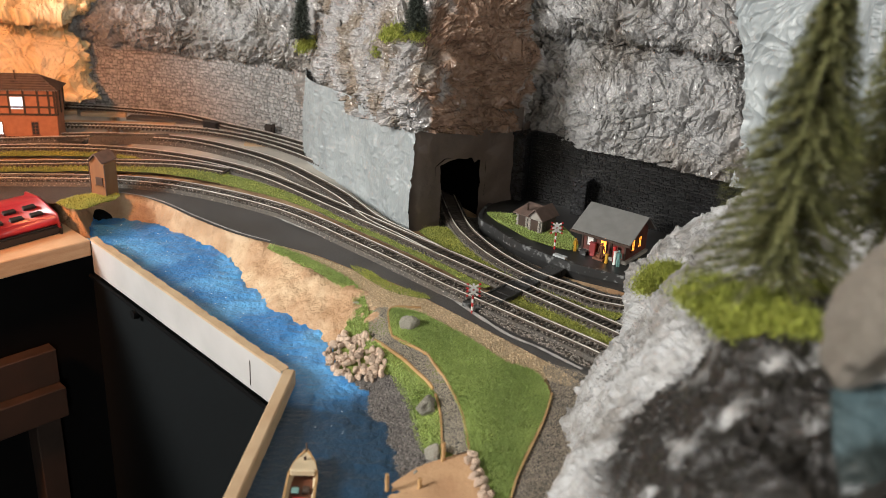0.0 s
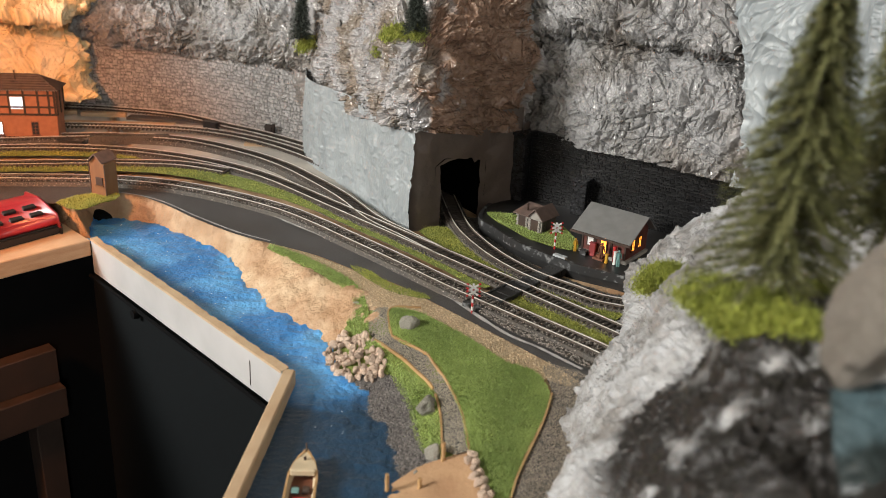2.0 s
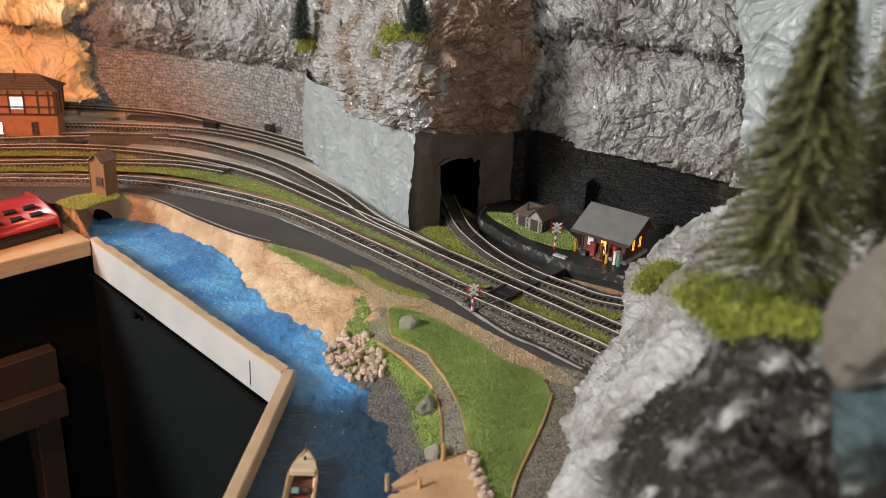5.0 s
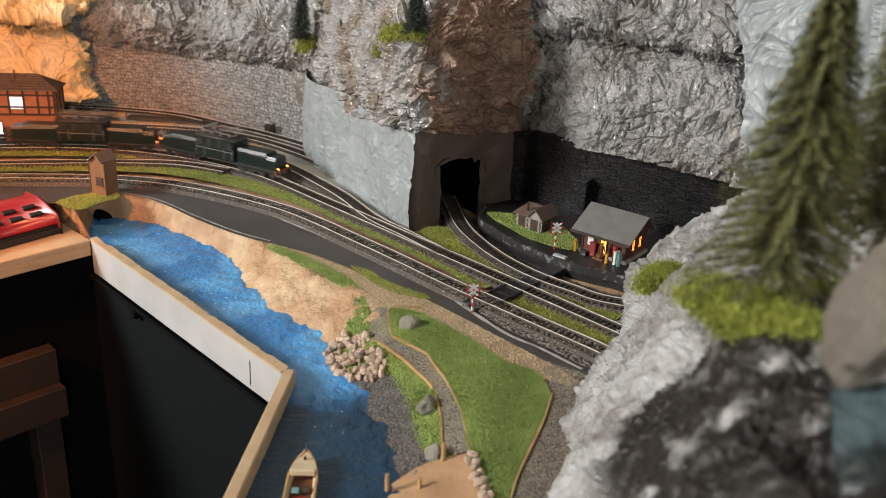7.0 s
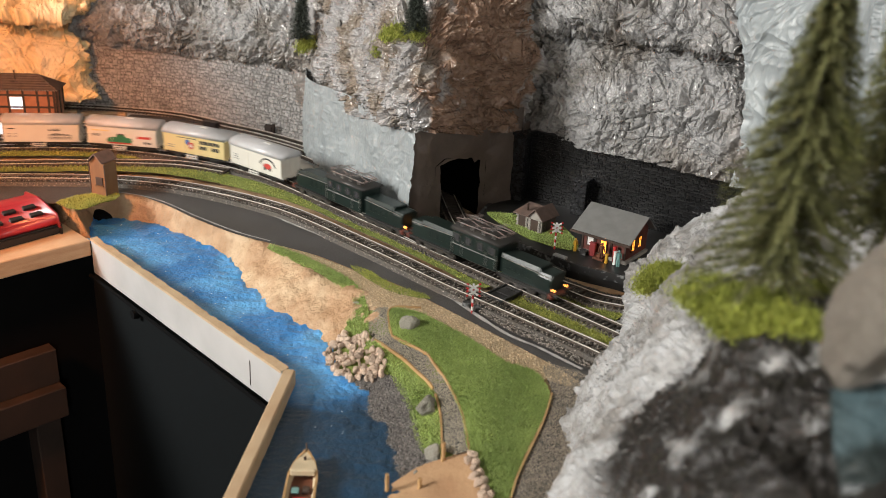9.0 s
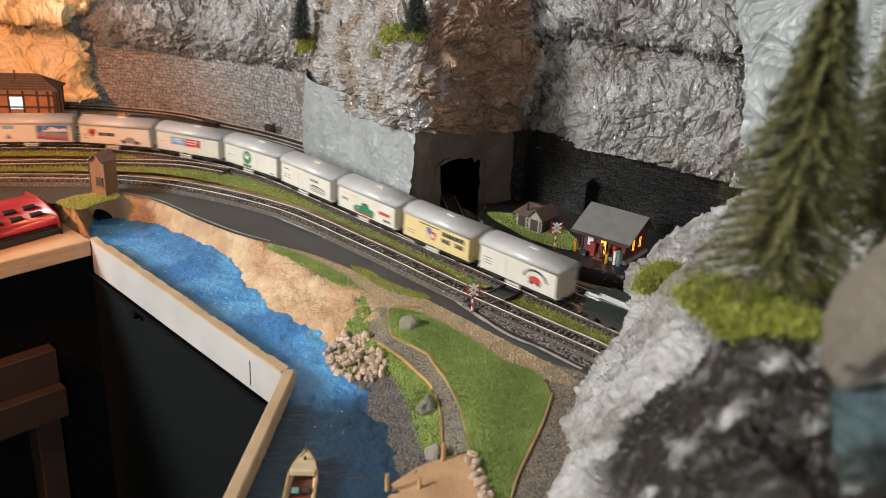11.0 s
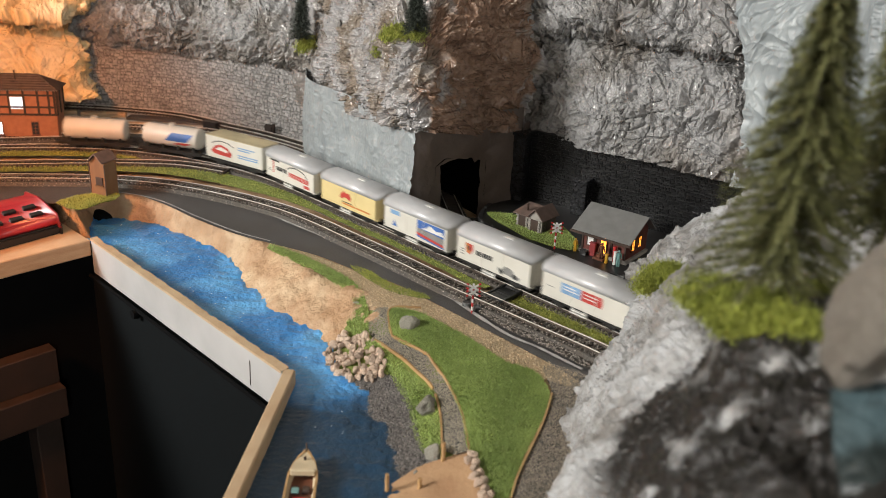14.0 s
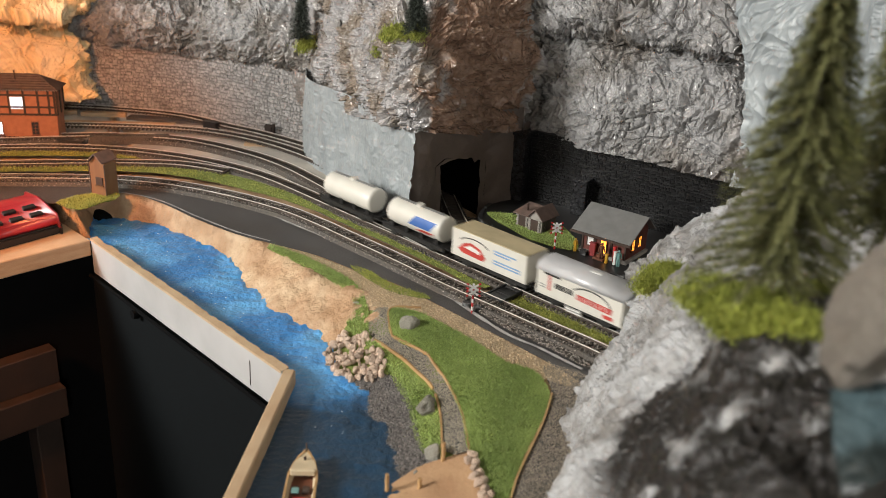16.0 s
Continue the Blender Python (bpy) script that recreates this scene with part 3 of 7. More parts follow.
    loft("rock_shoulder", [
        [(0.3065, 0.93, 0.0916), (0.3442, 0.86, 0.1055), (0.3651, 0.78, 0.1239), (0.3756, 0.7, 0.1439), (0.3847, 0.62, 0.1616)],
        [(0.3008, 0.93, 0.2016), (0.3304, 0.88, 0.2086), (0.3554, 0.81, 0.2205), (0.3666, 0.73, 0.235), (0.3712, 0.64, 0.2484)],
        [(0.2884, 0.95, 0.2607), (0.3238, 0.9, 0.2755), (0.3496, 0.83, 0.282), (0.3609, 0.75, 0.2946), (0.3651, 0.66, 0.3084)],
        [(0.2828, 0.99, 0.3403), (0.3233, 0.94, 0.3455), (0.3499, 0.87, 0.3513), (0.3636, 0.79, 0.357), (0.3708, 0.7, 0.363)]],
        200, 200, SMOOTH_ROCK, 0.010, 0.04, 41, label="pale grey smooth plaster rock shoulder", big=0.008)
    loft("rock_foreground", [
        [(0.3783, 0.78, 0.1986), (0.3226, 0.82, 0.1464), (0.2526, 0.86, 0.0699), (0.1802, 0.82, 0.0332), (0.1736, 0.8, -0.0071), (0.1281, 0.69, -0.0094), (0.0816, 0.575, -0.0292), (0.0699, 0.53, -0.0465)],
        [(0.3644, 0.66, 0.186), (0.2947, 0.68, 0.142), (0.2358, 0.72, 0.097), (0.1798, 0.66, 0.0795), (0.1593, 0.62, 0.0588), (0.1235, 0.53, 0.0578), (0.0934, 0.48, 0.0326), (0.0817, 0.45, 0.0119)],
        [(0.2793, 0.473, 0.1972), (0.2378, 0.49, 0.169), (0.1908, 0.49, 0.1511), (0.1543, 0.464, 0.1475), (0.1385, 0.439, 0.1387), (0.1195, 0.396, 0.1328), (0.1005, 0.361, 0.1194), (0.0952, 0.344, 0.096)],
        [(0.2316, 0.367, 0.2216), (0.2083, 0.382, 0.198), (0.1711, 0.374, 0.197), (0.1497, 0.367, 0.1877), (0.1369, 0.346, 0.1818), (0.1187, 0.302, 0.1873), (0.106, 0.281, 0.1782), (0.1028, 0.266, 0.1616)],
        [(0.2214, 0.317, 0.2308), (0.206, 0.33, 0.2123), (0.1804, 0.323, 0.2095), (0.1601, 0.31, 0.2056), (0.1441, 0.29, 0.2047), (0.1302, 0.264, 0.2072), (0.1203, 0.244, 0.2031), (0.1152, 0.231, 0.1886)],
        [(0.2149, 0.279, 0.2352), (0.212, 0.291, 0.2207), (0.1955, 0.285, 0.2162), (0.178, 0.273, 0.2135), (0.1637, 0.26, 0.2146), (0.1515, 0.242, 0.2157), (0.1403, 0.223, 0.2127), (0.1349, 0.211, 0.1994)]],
        420, 420, NEAR_ROCK, 0.0100, 0.030, 53, lines=0.4, label="grey-white painted plaster rock mass, its hollows' shade put into the colour", big=0.022)
    # unseen ridge added at the left to keep window light off low things
    along = (0.88, 0.96, 1.04, 1.14, 1.26, 1.40)
    loft("ochre_ridge", [[(x + 0.02 * math.sin(9 * y), y, z * k) for y, k in zip(along, (0.8, 1.0, 1.0, 1.05, 1.05, 1.1))] for x, z in ((-0.79, -0.012), (-0.83, 0.15), (-0.87, 0.285), (-0.91, 0.15), (-0.95, -0.012))],
        130, 110, OCHRE_ROCK, 0.008, 0.04, 65, label="unseen ochre ridge added to block window light, with a tunnel", big=0.006,
        hole=lambda p: (np.abs((p[..., 0] + 0.82) - (p[..., 1] - 1.07)) < 0.045) & (p[..., 2] < 0.062))
    loft("ochre_rock", [
        [(-0.815, 1.38, -0.0025), (-0.7156, 1.4, 0.0118), (-0.6381, 1.41, 0.0182), (-0.5898, 1.425, 0.0173), (-0.5719, 1.45, 0.0143)],
        [(-0.8131, 1.4, 0.0738), (-0.7112, 1.41, 0.0774), (-0.6391, 1.43, 0.0819), (-0.6072, 1.45, 0.0753), (-0.6067, 1.48, 0.0602)],
        [(-0.8137, 1.42, 0.1349), (-0.7122, 1.43, 0.1388), (-0.6405, 1.45, 0.1415), (-0.6082, 1.47, 0.1402), (-0.6072, 1.5, 0.1304)],
        [(-0.7894, 1.38, 0.1505), (-0.6911, 1.39, 0.1543), (-0.6219, 1.41, 0.1568), (-0.5859, 1.43, 0.1594), (-0.5796, 1.47, 0.1542)],
        [(-0.8169, 1.45, 0.2131), (-0.7155, 1.46, 0.2174), (-0.6441, 1.48, 0.2193), (-0.598, 1.5, 0.2199), (-0.5906, 1.54, 0.2166)]],
        240, 220, OCHRE_ROCK, 0.024, 0.034, 61, lines=0.15, label="ochre painted rock face in warm lamp light", big=0.01)


build_cliffs()


def uv_wall(name, line, z0, z1, thick, mat, label):
    """An upright embossed stone wall along a line, its UV in metres."""
    line = np.array(line, float)
    bm = bmesh.new()
    uv = bm.loops.layers.uv.new("metres")
    run = 0.0
    d = np.gradient(line, axis=0)
    d /= np.linalg.norm(d, axis=1)[:, None]
    nrm = np.stack([d[:, 1], -d[:, 0]], 1)
    back = line - nrm * thick
    for i in range(len(line) - 1):
        ln = float(np.linalg.norm(line[i + 1] - line[i]))
        quads = [((line[i], z0), (line[i + 1], z0), (line[i + 1], z1[i + 1]), (line[i], z1[i])),
                 ((line[i], z1[i]), (line[i + 1], z1[i + 1]), (back[i + 1], z1[i + 1]), (back[i], z1[i])),
                 ((back[i + 1], z0), (back[i], z0), (back[i], z1[i]), (back[i + 1], z1[i + 1]))]
        for q in quads:
            f = bm.faces.new([bm.verts.new((p[0], p[1], z)) for p, z in q])
            for lp, (uu, vv) in zip(f.loops, ((run, q[0][1]), (run + ln, q[1][1]), (run + ln, q[2][1]), (run, q[3][1]))):
                lp[uv].uv = (uu, vv)
        run += ln
    me = bpy.data.meshes.new(name)
    bm.to_mesh(me)
    bm.free()
    me.materials.append(mat)
    return tagged(new(name, me), label, "retaining wall", kind="structure")


def stone_courses(parent, line, z0, z1, height, wide, mat, seed, proud=0.0016):
    """Rough stones in courses standing proud of a wall's face, each with its own size and skew."""
    line = np.array(line, float)
    run = np.concatenate([[0], np.cumsum(np.linalg.norm(np.diff(line, axis=0), axis=1))])
    rng = np.random.default_rng(seed)
    verts, faces = [], []
    z = z0
    while z < z1:
        h = height * rng.uniform(0.8, 1.25)
        s = -rng.uniform(0, wide)
        while s < run[-1]:
            w = wide * rng.uniform(0.55, 1.6)
            a, b = max(s, 0.0), min(s + w, run[-1])
            s += w
            if b - a < wide * 0.3:
                continue
            x, y = np.interp([a, b], run, line[:, 0]), np.interp([a, b], run, line[:, 1])
            d = np.array((x[1] - x[0], y[1] - y[0]))
            d /= np.linalg.norm(d)
            n = np.array((d[1], -d[0]))
            out = proud * rng.uniform(0.5, 1.3)
            lift = rng.uniform(-0.25, 0.25) * height
            jit = rng.uniform(-0.17, 0.17, (4, 2)) * height
            g, k = 0.06 * height, len(verts)
            for o, inset in ((-0.0002, 0.0), (out, 0.16 * height)):
                for i, (ss, zz) in enumerate(((0, 0), (1, 0), (1, 1), (0, 1))):
                    along = (a + g + inset if ss == 0 else b - g - inset) + jit[i, 0] - a
                    up = (z + g + inset if zz == 0 else z + h - g - inset) + jit[i, 1] + lift
                    oo = o * (1 + (0.25 * jit[i, 0] / height if o > 0 else 0))
                    verts.append((x[0] + d[0] * along + n[0] * oo, y[0] + d[1] * along + n[1] * oo, up))
            faces += [(k + 4, k + 5, k + 6, k + 7), (k, k + 1, k + 5, k + 4), (k + 1, k + 2, k + 6, k + 5), (k + 2, k + 3, k + 7, k + 6), (k + 3, k, k + 4, k + 7)]
        z += h
    ob = new("stones", mesh_of("stones", verts, faces, mat))
    ob.parent = parent
    return tagged(ob, kind="stuff")


WALLROCK = material("grey_wall_stone", (0.37, 0.355, 0.345), 0.5, second=(0.30, 0.285, 0.275), scale=14, bump=0.0005, bump_scale=600, per_island=0.22, spec=0.5)
BLACKROCK = material("black_wall_stone", (0.0085, 0.0085, 0.009), 0.30, second=(0.006, 0.006, 0.0065), scale=40, bump=0.0004, bump_scale=600, per_island=0.3, spec=0.5)
BACK_LINE = [(-0.6593, 1.478), (-0.5199, 1.486), (-0.4266, 1.475), (-0.3135, 1.411), (-0.2149, 1.35), (-0.1647, 1.313)]
STATION_LINE = [(0.085, 1.115), (0.15, 1.075), (0.22, 1.03), (0.29, 0.985), (0.36, 0.94)]
stone_courses(uv_wall("wall_back", BACK_LINE, -0.012, [0.112] * 6, 0.012, WALLSTONE, "grey embossed stone retaining wall behind the tracks"), BACK_LINE, -0.012, 0.116, 0.0050, 0.0060, WALLROCK, 5)
stone_courses(uv_wall("wall_station", STATION_LINE, -0.012, [0.094] * 5, 0.012, BLACKSTONE, "glossy black embossed stone retaining wall"), STATION_LINE, 0.004, 0.092, 0.0038, 0.0056, BLACKROCK, 6, 0.0010)


# ---- lower buttress with the tunnel mouth ----
def build_portal():
    left = np.array([(-0.225, 1.37), (-0.2, 1.258), (-0.131, 1.151), (-0.078, 1.061), (-0.038, 1.003)])
    loft("rock_buttress_side", [[(x, y, z * (1.0 - 0.025 * (4 - i) if z > 0 else 1.0)) for i, (x, y) in enumerate(left)] for z in (-0.012, 0.04, 0.085, 0.122)],
         150, 110, SMOOTH_ROCK, 0.004, 0.03, 71, label="pale blue-grey smooth plaster rock flank", big=0.006)
    a, b = np.array((-0.038, 1.003)), np.array((0.092, 1.1))
    ln = np.linalg.norm(b - a)
    d, nrm = (b - a) / ln, np.array(((b - a)[1], -(b - a)[0])) / ln
    us, zs = np.linspace(0, ln, 320), np.linspace(-0.012, 0.125, 260)
    gu, gz = np.meshgrid(us, zs, indexing="ij")
    p = np.stack([a[0] + d[0] * gu, a[1] + d[1] * gu, gz], -1)
    c = 0.068
    wob = 0.0012 * fractal(p, 0.012, 3, 83)
    hole = (np.abs(gu - c) + wob < 0.030) & (gz + wob * 1.5 < 0.072 - 0.35 * np.clip(np.abs(gu - c) - 0.013, 0, 1) - 0.004 * np.exp(-((gu - c - 0.020) / 0.004) ** 2))
    out = 0.004 * fractal(p, 0.03, 3, 81) + 0.004 * np.exp(-gu / 0.01) - 0.012 * np.exp(-gu / 0.006)
    p[..., :2] += nrm * out[..., None]
    keep = ~(hole[:-1, :-1] & hole[1:, 1:])
    tagged(grid_obj("tunnel_portal", p, PORTAL_ROCK, keep=keep), "dark brown plaster rock face round a tunnel mouth", "tunnel portal", kind="structure")
    bm = bmesh.new()
    prof = [(-0.038, -0.012), (-0.038, 0.066), (-0.024, 0.074), (0.024, 0.074), (0.038, 0.066), (0.038, -0.012)]
    m0 = a + d * c
    rings = []
    for t in np.linspace(0, 0.30, 8):
        q = m0 - nrm * t + d * (0.25 * t * t)
        rings.append([bm.verts.new((q[0] + d[0] * s, q[1] + d[1] * s, z)) for s, z in prof])
    for r0, r1 in zip(rings[:-1], rings[1:]):
        for i in range(len(prof) - 1):
            bm.faces.new((r0[i], r0[i + 1], r1[i + 1], r1[i]))
    bm.faces.new(rings[-1])
    tagged(part("tunnel_lining", bm, NEARBLACK), "black lining of the tunnel bore", "tunnel", kind="structure")
    bm = bmesh.new()
    for p0, p1 in (((0.092, 1.1), (0.125, 1.16)), ((0.125, 1.16), (0.085, 1.115))):
        bm.faces.new([bm.verts.new(v) for v in ((*p0, -0.012), (*p1, -0.012), (*p1, 0.104), (*p0, 0.104))])
    tagged(part("portal_return", bm, PORTAL_ROCK), "dark brown plaster return beside the tunnel mouth", "rock face", kind="structure")


build_portal()

# ---- timber frame round the gap ----
def build_frame():
    pit_end = np.array((-0.1373, 0.6957))
    plank("river_plank", CORNER, pit_end, -0.072, -0.030, 0.008, GREYPAINT, "pale grey painted plank along the river")
    rng = np.random.default_rng(8)
    run = np.linspace(0, 1, 150)
    along, across = (pit_end - CORNER), np.array((-ALONG[1], ALONG[0]))
    bm = bmesh.new()
    rings = []
    for f in run:
        c = CORNER + along * f
        q = np.array((c[0], c[1], 0.0))[None]
        chip = float(vnoise(q, 0.011, 3)[0]) + 0.5 * rng.uniform(-1, 1)
        out, drop = 0.0085 + 0.0016 * chip, 0.0007 * max(0.0, chip) + 0.0012 * max(0.0, float(vnoise(q, 0.03, 4)[0]))
        rings.append([bm.verts.new((*(c + across * o), z)) for o, z in ((-0.0006, -0.0302), (-0.0006, -0.0276 - drop * 0.5), (out, -0.0272 - drop), (out, -0.0335))])
    for r0, r1 in zip(rings[:-1], rings[1:]):
        for k in range(3):
            bm.faces.new((r0[k], r0[k + 1], r1[k + 1], r1[k]))
    tagged(part("plank_edge", bm, WOOD), "chipped raw wooden top edge of the river plank", "plank", kind="structure")
    for f, z0, z1 in ((0.868, -0.066, -0.040),):
        c = CORNER + along * f
        bm = bmesh.new()
        box(bm, -0.0004, 0.0004, -0.0005, 0.001, z0, z1)
        ob = part("plank_seam", bm, DARKWOOD)
        ob.matrix_world = Matrix.Translation((*c, 0)) @ Matrix.Rotation(math.atan2(ALONG[1], ALONG[0]) + 0.03, 4, "Z")
        tagged(ob, "dark cracked seam in the painted plank", "seam", kind="structure")
    bm = bmesh.new()
    c = CORNER + along * 0.30 - across * 0.004
    rod(bm, (*c, -0.078), (*(c - across * 0.006), -0.078), 0.006, 0.005, 18)
    tagged(part("cable_clip", bm, NEARBLACK), "round black cable clip under the plank", "clip", kind="structure")
    a, b = np.array((-0.1356, 0.7000, -0.026)[:2]), np.array((-0.1461, 0.5164, -0.026)[:2])
    b = a + (b - a) * 1.9
    plank("short_plank", a, b, -0.075, -0.027, 0.0105, WOOD, "pale raw wooden beam beside the harbour water")
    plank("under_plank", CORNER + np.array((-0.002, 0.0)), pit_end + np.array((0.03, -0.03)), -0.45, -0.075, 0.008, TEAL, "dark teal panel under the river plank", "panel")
    bm = bmesh.new()
    p0, p1 = CORNER + np.array((-0.003, -0.003)), pit_end + np.array((-0.003, -0.003))
    rod(bm, (*p0, -0.074), (*p1, -0.074), 0.0022)
    tagged(part("cable", bm, NEARBLACK), "black cable under the river plank", "cable", kind="structure")
    # board that carries the controller, and the near-black sheets under the layout
    t = TABLE_DIR
    far = CORNER + t * 3.05
    plank("control_board", far, CORNER, -0.050, -0.030, 0.118, WOOD, "pale wooden board beside the river", "board")
    plank("left_leg_board", far + np.array((-0.733, 0.68)) * 0.118, CORNER + t * 0.35 + np.array((-0.733, 0.68)) * 0.118, -0.045, -0.013, 0.45, SAND, "plain sandy baseboard of the layout's far wing", "baseboard")
    plank("skirt", far + np.array((-0.733, 0.68)) * 0.03, CORNER + np.array((0.06, 0.065)) + np.array((-0.733, 0.68)) * 0.03, -0.95, -0.052, 0.01, NEARBLACK, "near-black sheet under the board", "cloth")
    plank("skirt", pit_end + np.array((0.012, 0.0)), pit_end + np.array((-0.01, -1.0)), -0.95, -0.078, 0.01, NEARBLACK, "near-black sheet under the board", "cloth")
    plank("skirt", CORNER + np.array((0.01, 0.01)), pit_end + np.array((0.01, 0.01)), -0.95, -0.078, 0.01, NEARBLACK, "near-black sheet under the layout", "cloth")
    # bracing seen dimly in the gap
    for z0, z1, o in ((-0.20, -0.155, 0.03), (-0.24, -0.20, 0.045)):
        a = CORNER + t * 0.055 + np.array((0.733, -0.68)) * (o - 0.03)
        plank("brace", a + t * 0.5, a, z0, z1, 0.02, DARKWOOD, "brown wooden brace under the board", "brace")
    a = CORNER + t * 0.06
    plank("leg", a + t * 0.03, a, -0.95, -0.24, 0.03, DARKWOOD, "brown wooden leg under the board", "leg")


build_frame()

# ---- the room round the layout ----
def build_room():
    x0, x1, y0, y1, z0, z1 = -3.2, 2.6, -3.0, 1.8, -0.95, 2.05
    t = 0.08

    def slab(name, *b, mat=ROOMWALL, label="plain room wall", category="wall"):
        bm = bmesh.new()
        box(bm, *b)
        tagged(part(name, bm, mat), label, category, kind="structure")
    slab("floor", x0, x1, y0, y1, z0 - t, z0, mat=ROOMFLOOR, label="dark room floor", category="floor")
    slab("ceiling", x0, x1, y0, y1, z1, z1 + t, label="plain pale ceiling", category="ceiling")
    slab("wall_north", x0, x1, y1, y1 + t, z0, z1)
    # opening in the south wall is made up, for the added fill lamp
    bm = bmesh.new()
    for b in ((x0, 0.55, z0, z1), (1.45, x1, z0, z1), (0.55, 1.45, z0, 0.8), (0.55, 1.45, 1.8, z1)):
        box(bm, b[0], b[1], y0 - t, y0, b[2], b[3])
    tagged(part("wall_south", bm, ROOMWALL), "room wall with an opening", "wall", kind="structure")
    slab("wall_east", x1, x1 + t, y0, y1, z0, z1)
    # unseen stub added to cut window light towards the far left
    slab("wall_stub", -1.75, -1.65, 0.78, y1, z0, z1)
    bm = bmesh.new()
    wy0, wy1, wz0, wz1 = -0.9, 0.0, 0.95, 1.95
    for b in ((y0, wy0, z0, z1), (wy1, y1, z0, z1), (wy0, wy1, z0, wz0), (wy0, wy1, wz1, z1)):
        box(bm, x0 - t, x0, *b)
    tagged(part("wall_west", bm, ROOMWALL), "room wall with an opening", "wall", kind="structure")


build_room()

# ---- tracks ----
HEAD = radians(-44)
U2 = np.array((math.cos(HEAD), math.sin(HEAD)))
N2 = np.array((-math.sin(HEAD), math.cos(HEAD)))
BEND = np.array((-0.2069, 1.1246))
RADIUS = 0.4175
SPAN = RADIUS * radians(89)


def on_track(s):
    """Place (x, y) and heading on the main line, s metres from the end of its curve."""
    if s > 0.72:
        t = s - 0.72
        c = BEND + U2 * 0.72 + N2 * 0.40
        ang = min(t / 0.40, radians(44))
        h = HEAD + ang
        p = c + 0.40 * np.array((math.sin(h), -math.cos(h)))
        rest = t - 0.40 * ang
        return p + rest * np.array((math.cos(h), math.sin(h))), h
    if s >= 0:
        return BEND + U2 * s, HEAD
    c = BEND - N2 * RADIUS
    b = max(s, -SPAN)
    h = HEAD - b / RADIUS
    p = c + RADIUS * np.array((-math.sin(h), math.cos(h)))
    return p + (s - b) * np.array((math.cos(h), math.sin(h))), h


SLEEPER_BOX = ([(-0.0013, -0.0122, -0.0045), (0.0013, -0.0122, -0.0045), (0.0013, 0.0122, -0.0045), (-0.0013, 0.0122, -0.0045),
                (-0.0011, -0.0120, -0.0022), (0.0011, -0.0120, -0.0022), (0.0011, 0.0120, -0.0022), (-0.0011, 0.0120, -0.0022)],
               [(4, 5, 6, 7), (0, 1, 5, 4), (1, 2, 6, 5), (2, 3, 7, 6), (3, 0, 4, 7)])
CHIP = ([(0.5, 0, 0), (-0.3, 0.45, 0), (-0.3, -0.45, 0), (0.05, 0.05, 0.6), (0, 0, -0.5)], [(0, 1, 3), (1, 2, 3), (2, 0, 3), (1, 0, 4), (2, 1, 4), (0, 2, 4)])
RAIL_PROFILE = [(-0.0011, -0.0024), (0.0011, -0.0024), (0.0004, -0.0018), (0.0004, -0.0007), (0.0006, -0.0003), (0.0006, 0), (-0.0006, 0), (-0.0006, -0.0003), (-0.0004, -0.0007), (-0.0004, -0.0018)]


def scatter_mats(xy, z, size, rng, flat=0.7):
    """Poses for loose chips at places xy."""
    n = len(xy)
    a, t = rng.uniform(0, 6.283, n), rng.uniform(-0.5, 0.5, (n, 2))
    s = size * rng.uniform(0.6, 1.4, n)
    m = np.zeros((n, 4, 4))
    ca, sa = np.cos(a), np.sin(a)
    m[:, 0, 0], m[:, 0, 1] = ca * s, -sa * s
    m[:, 1, 0], m[:, 1, 1] = sa * s, ca * s
    m[:, 2, 2] = s * flat
    m[:, 2, 0], m[:, 2, 1] = t[:, 0] * s, t[:, 1] * s
    m[:, 0, 3], m[:, 1, 3], m[:, 2, 3], m[:, 3, 3] = xy[:, 0], xy[:, 1], z, 1
    return m


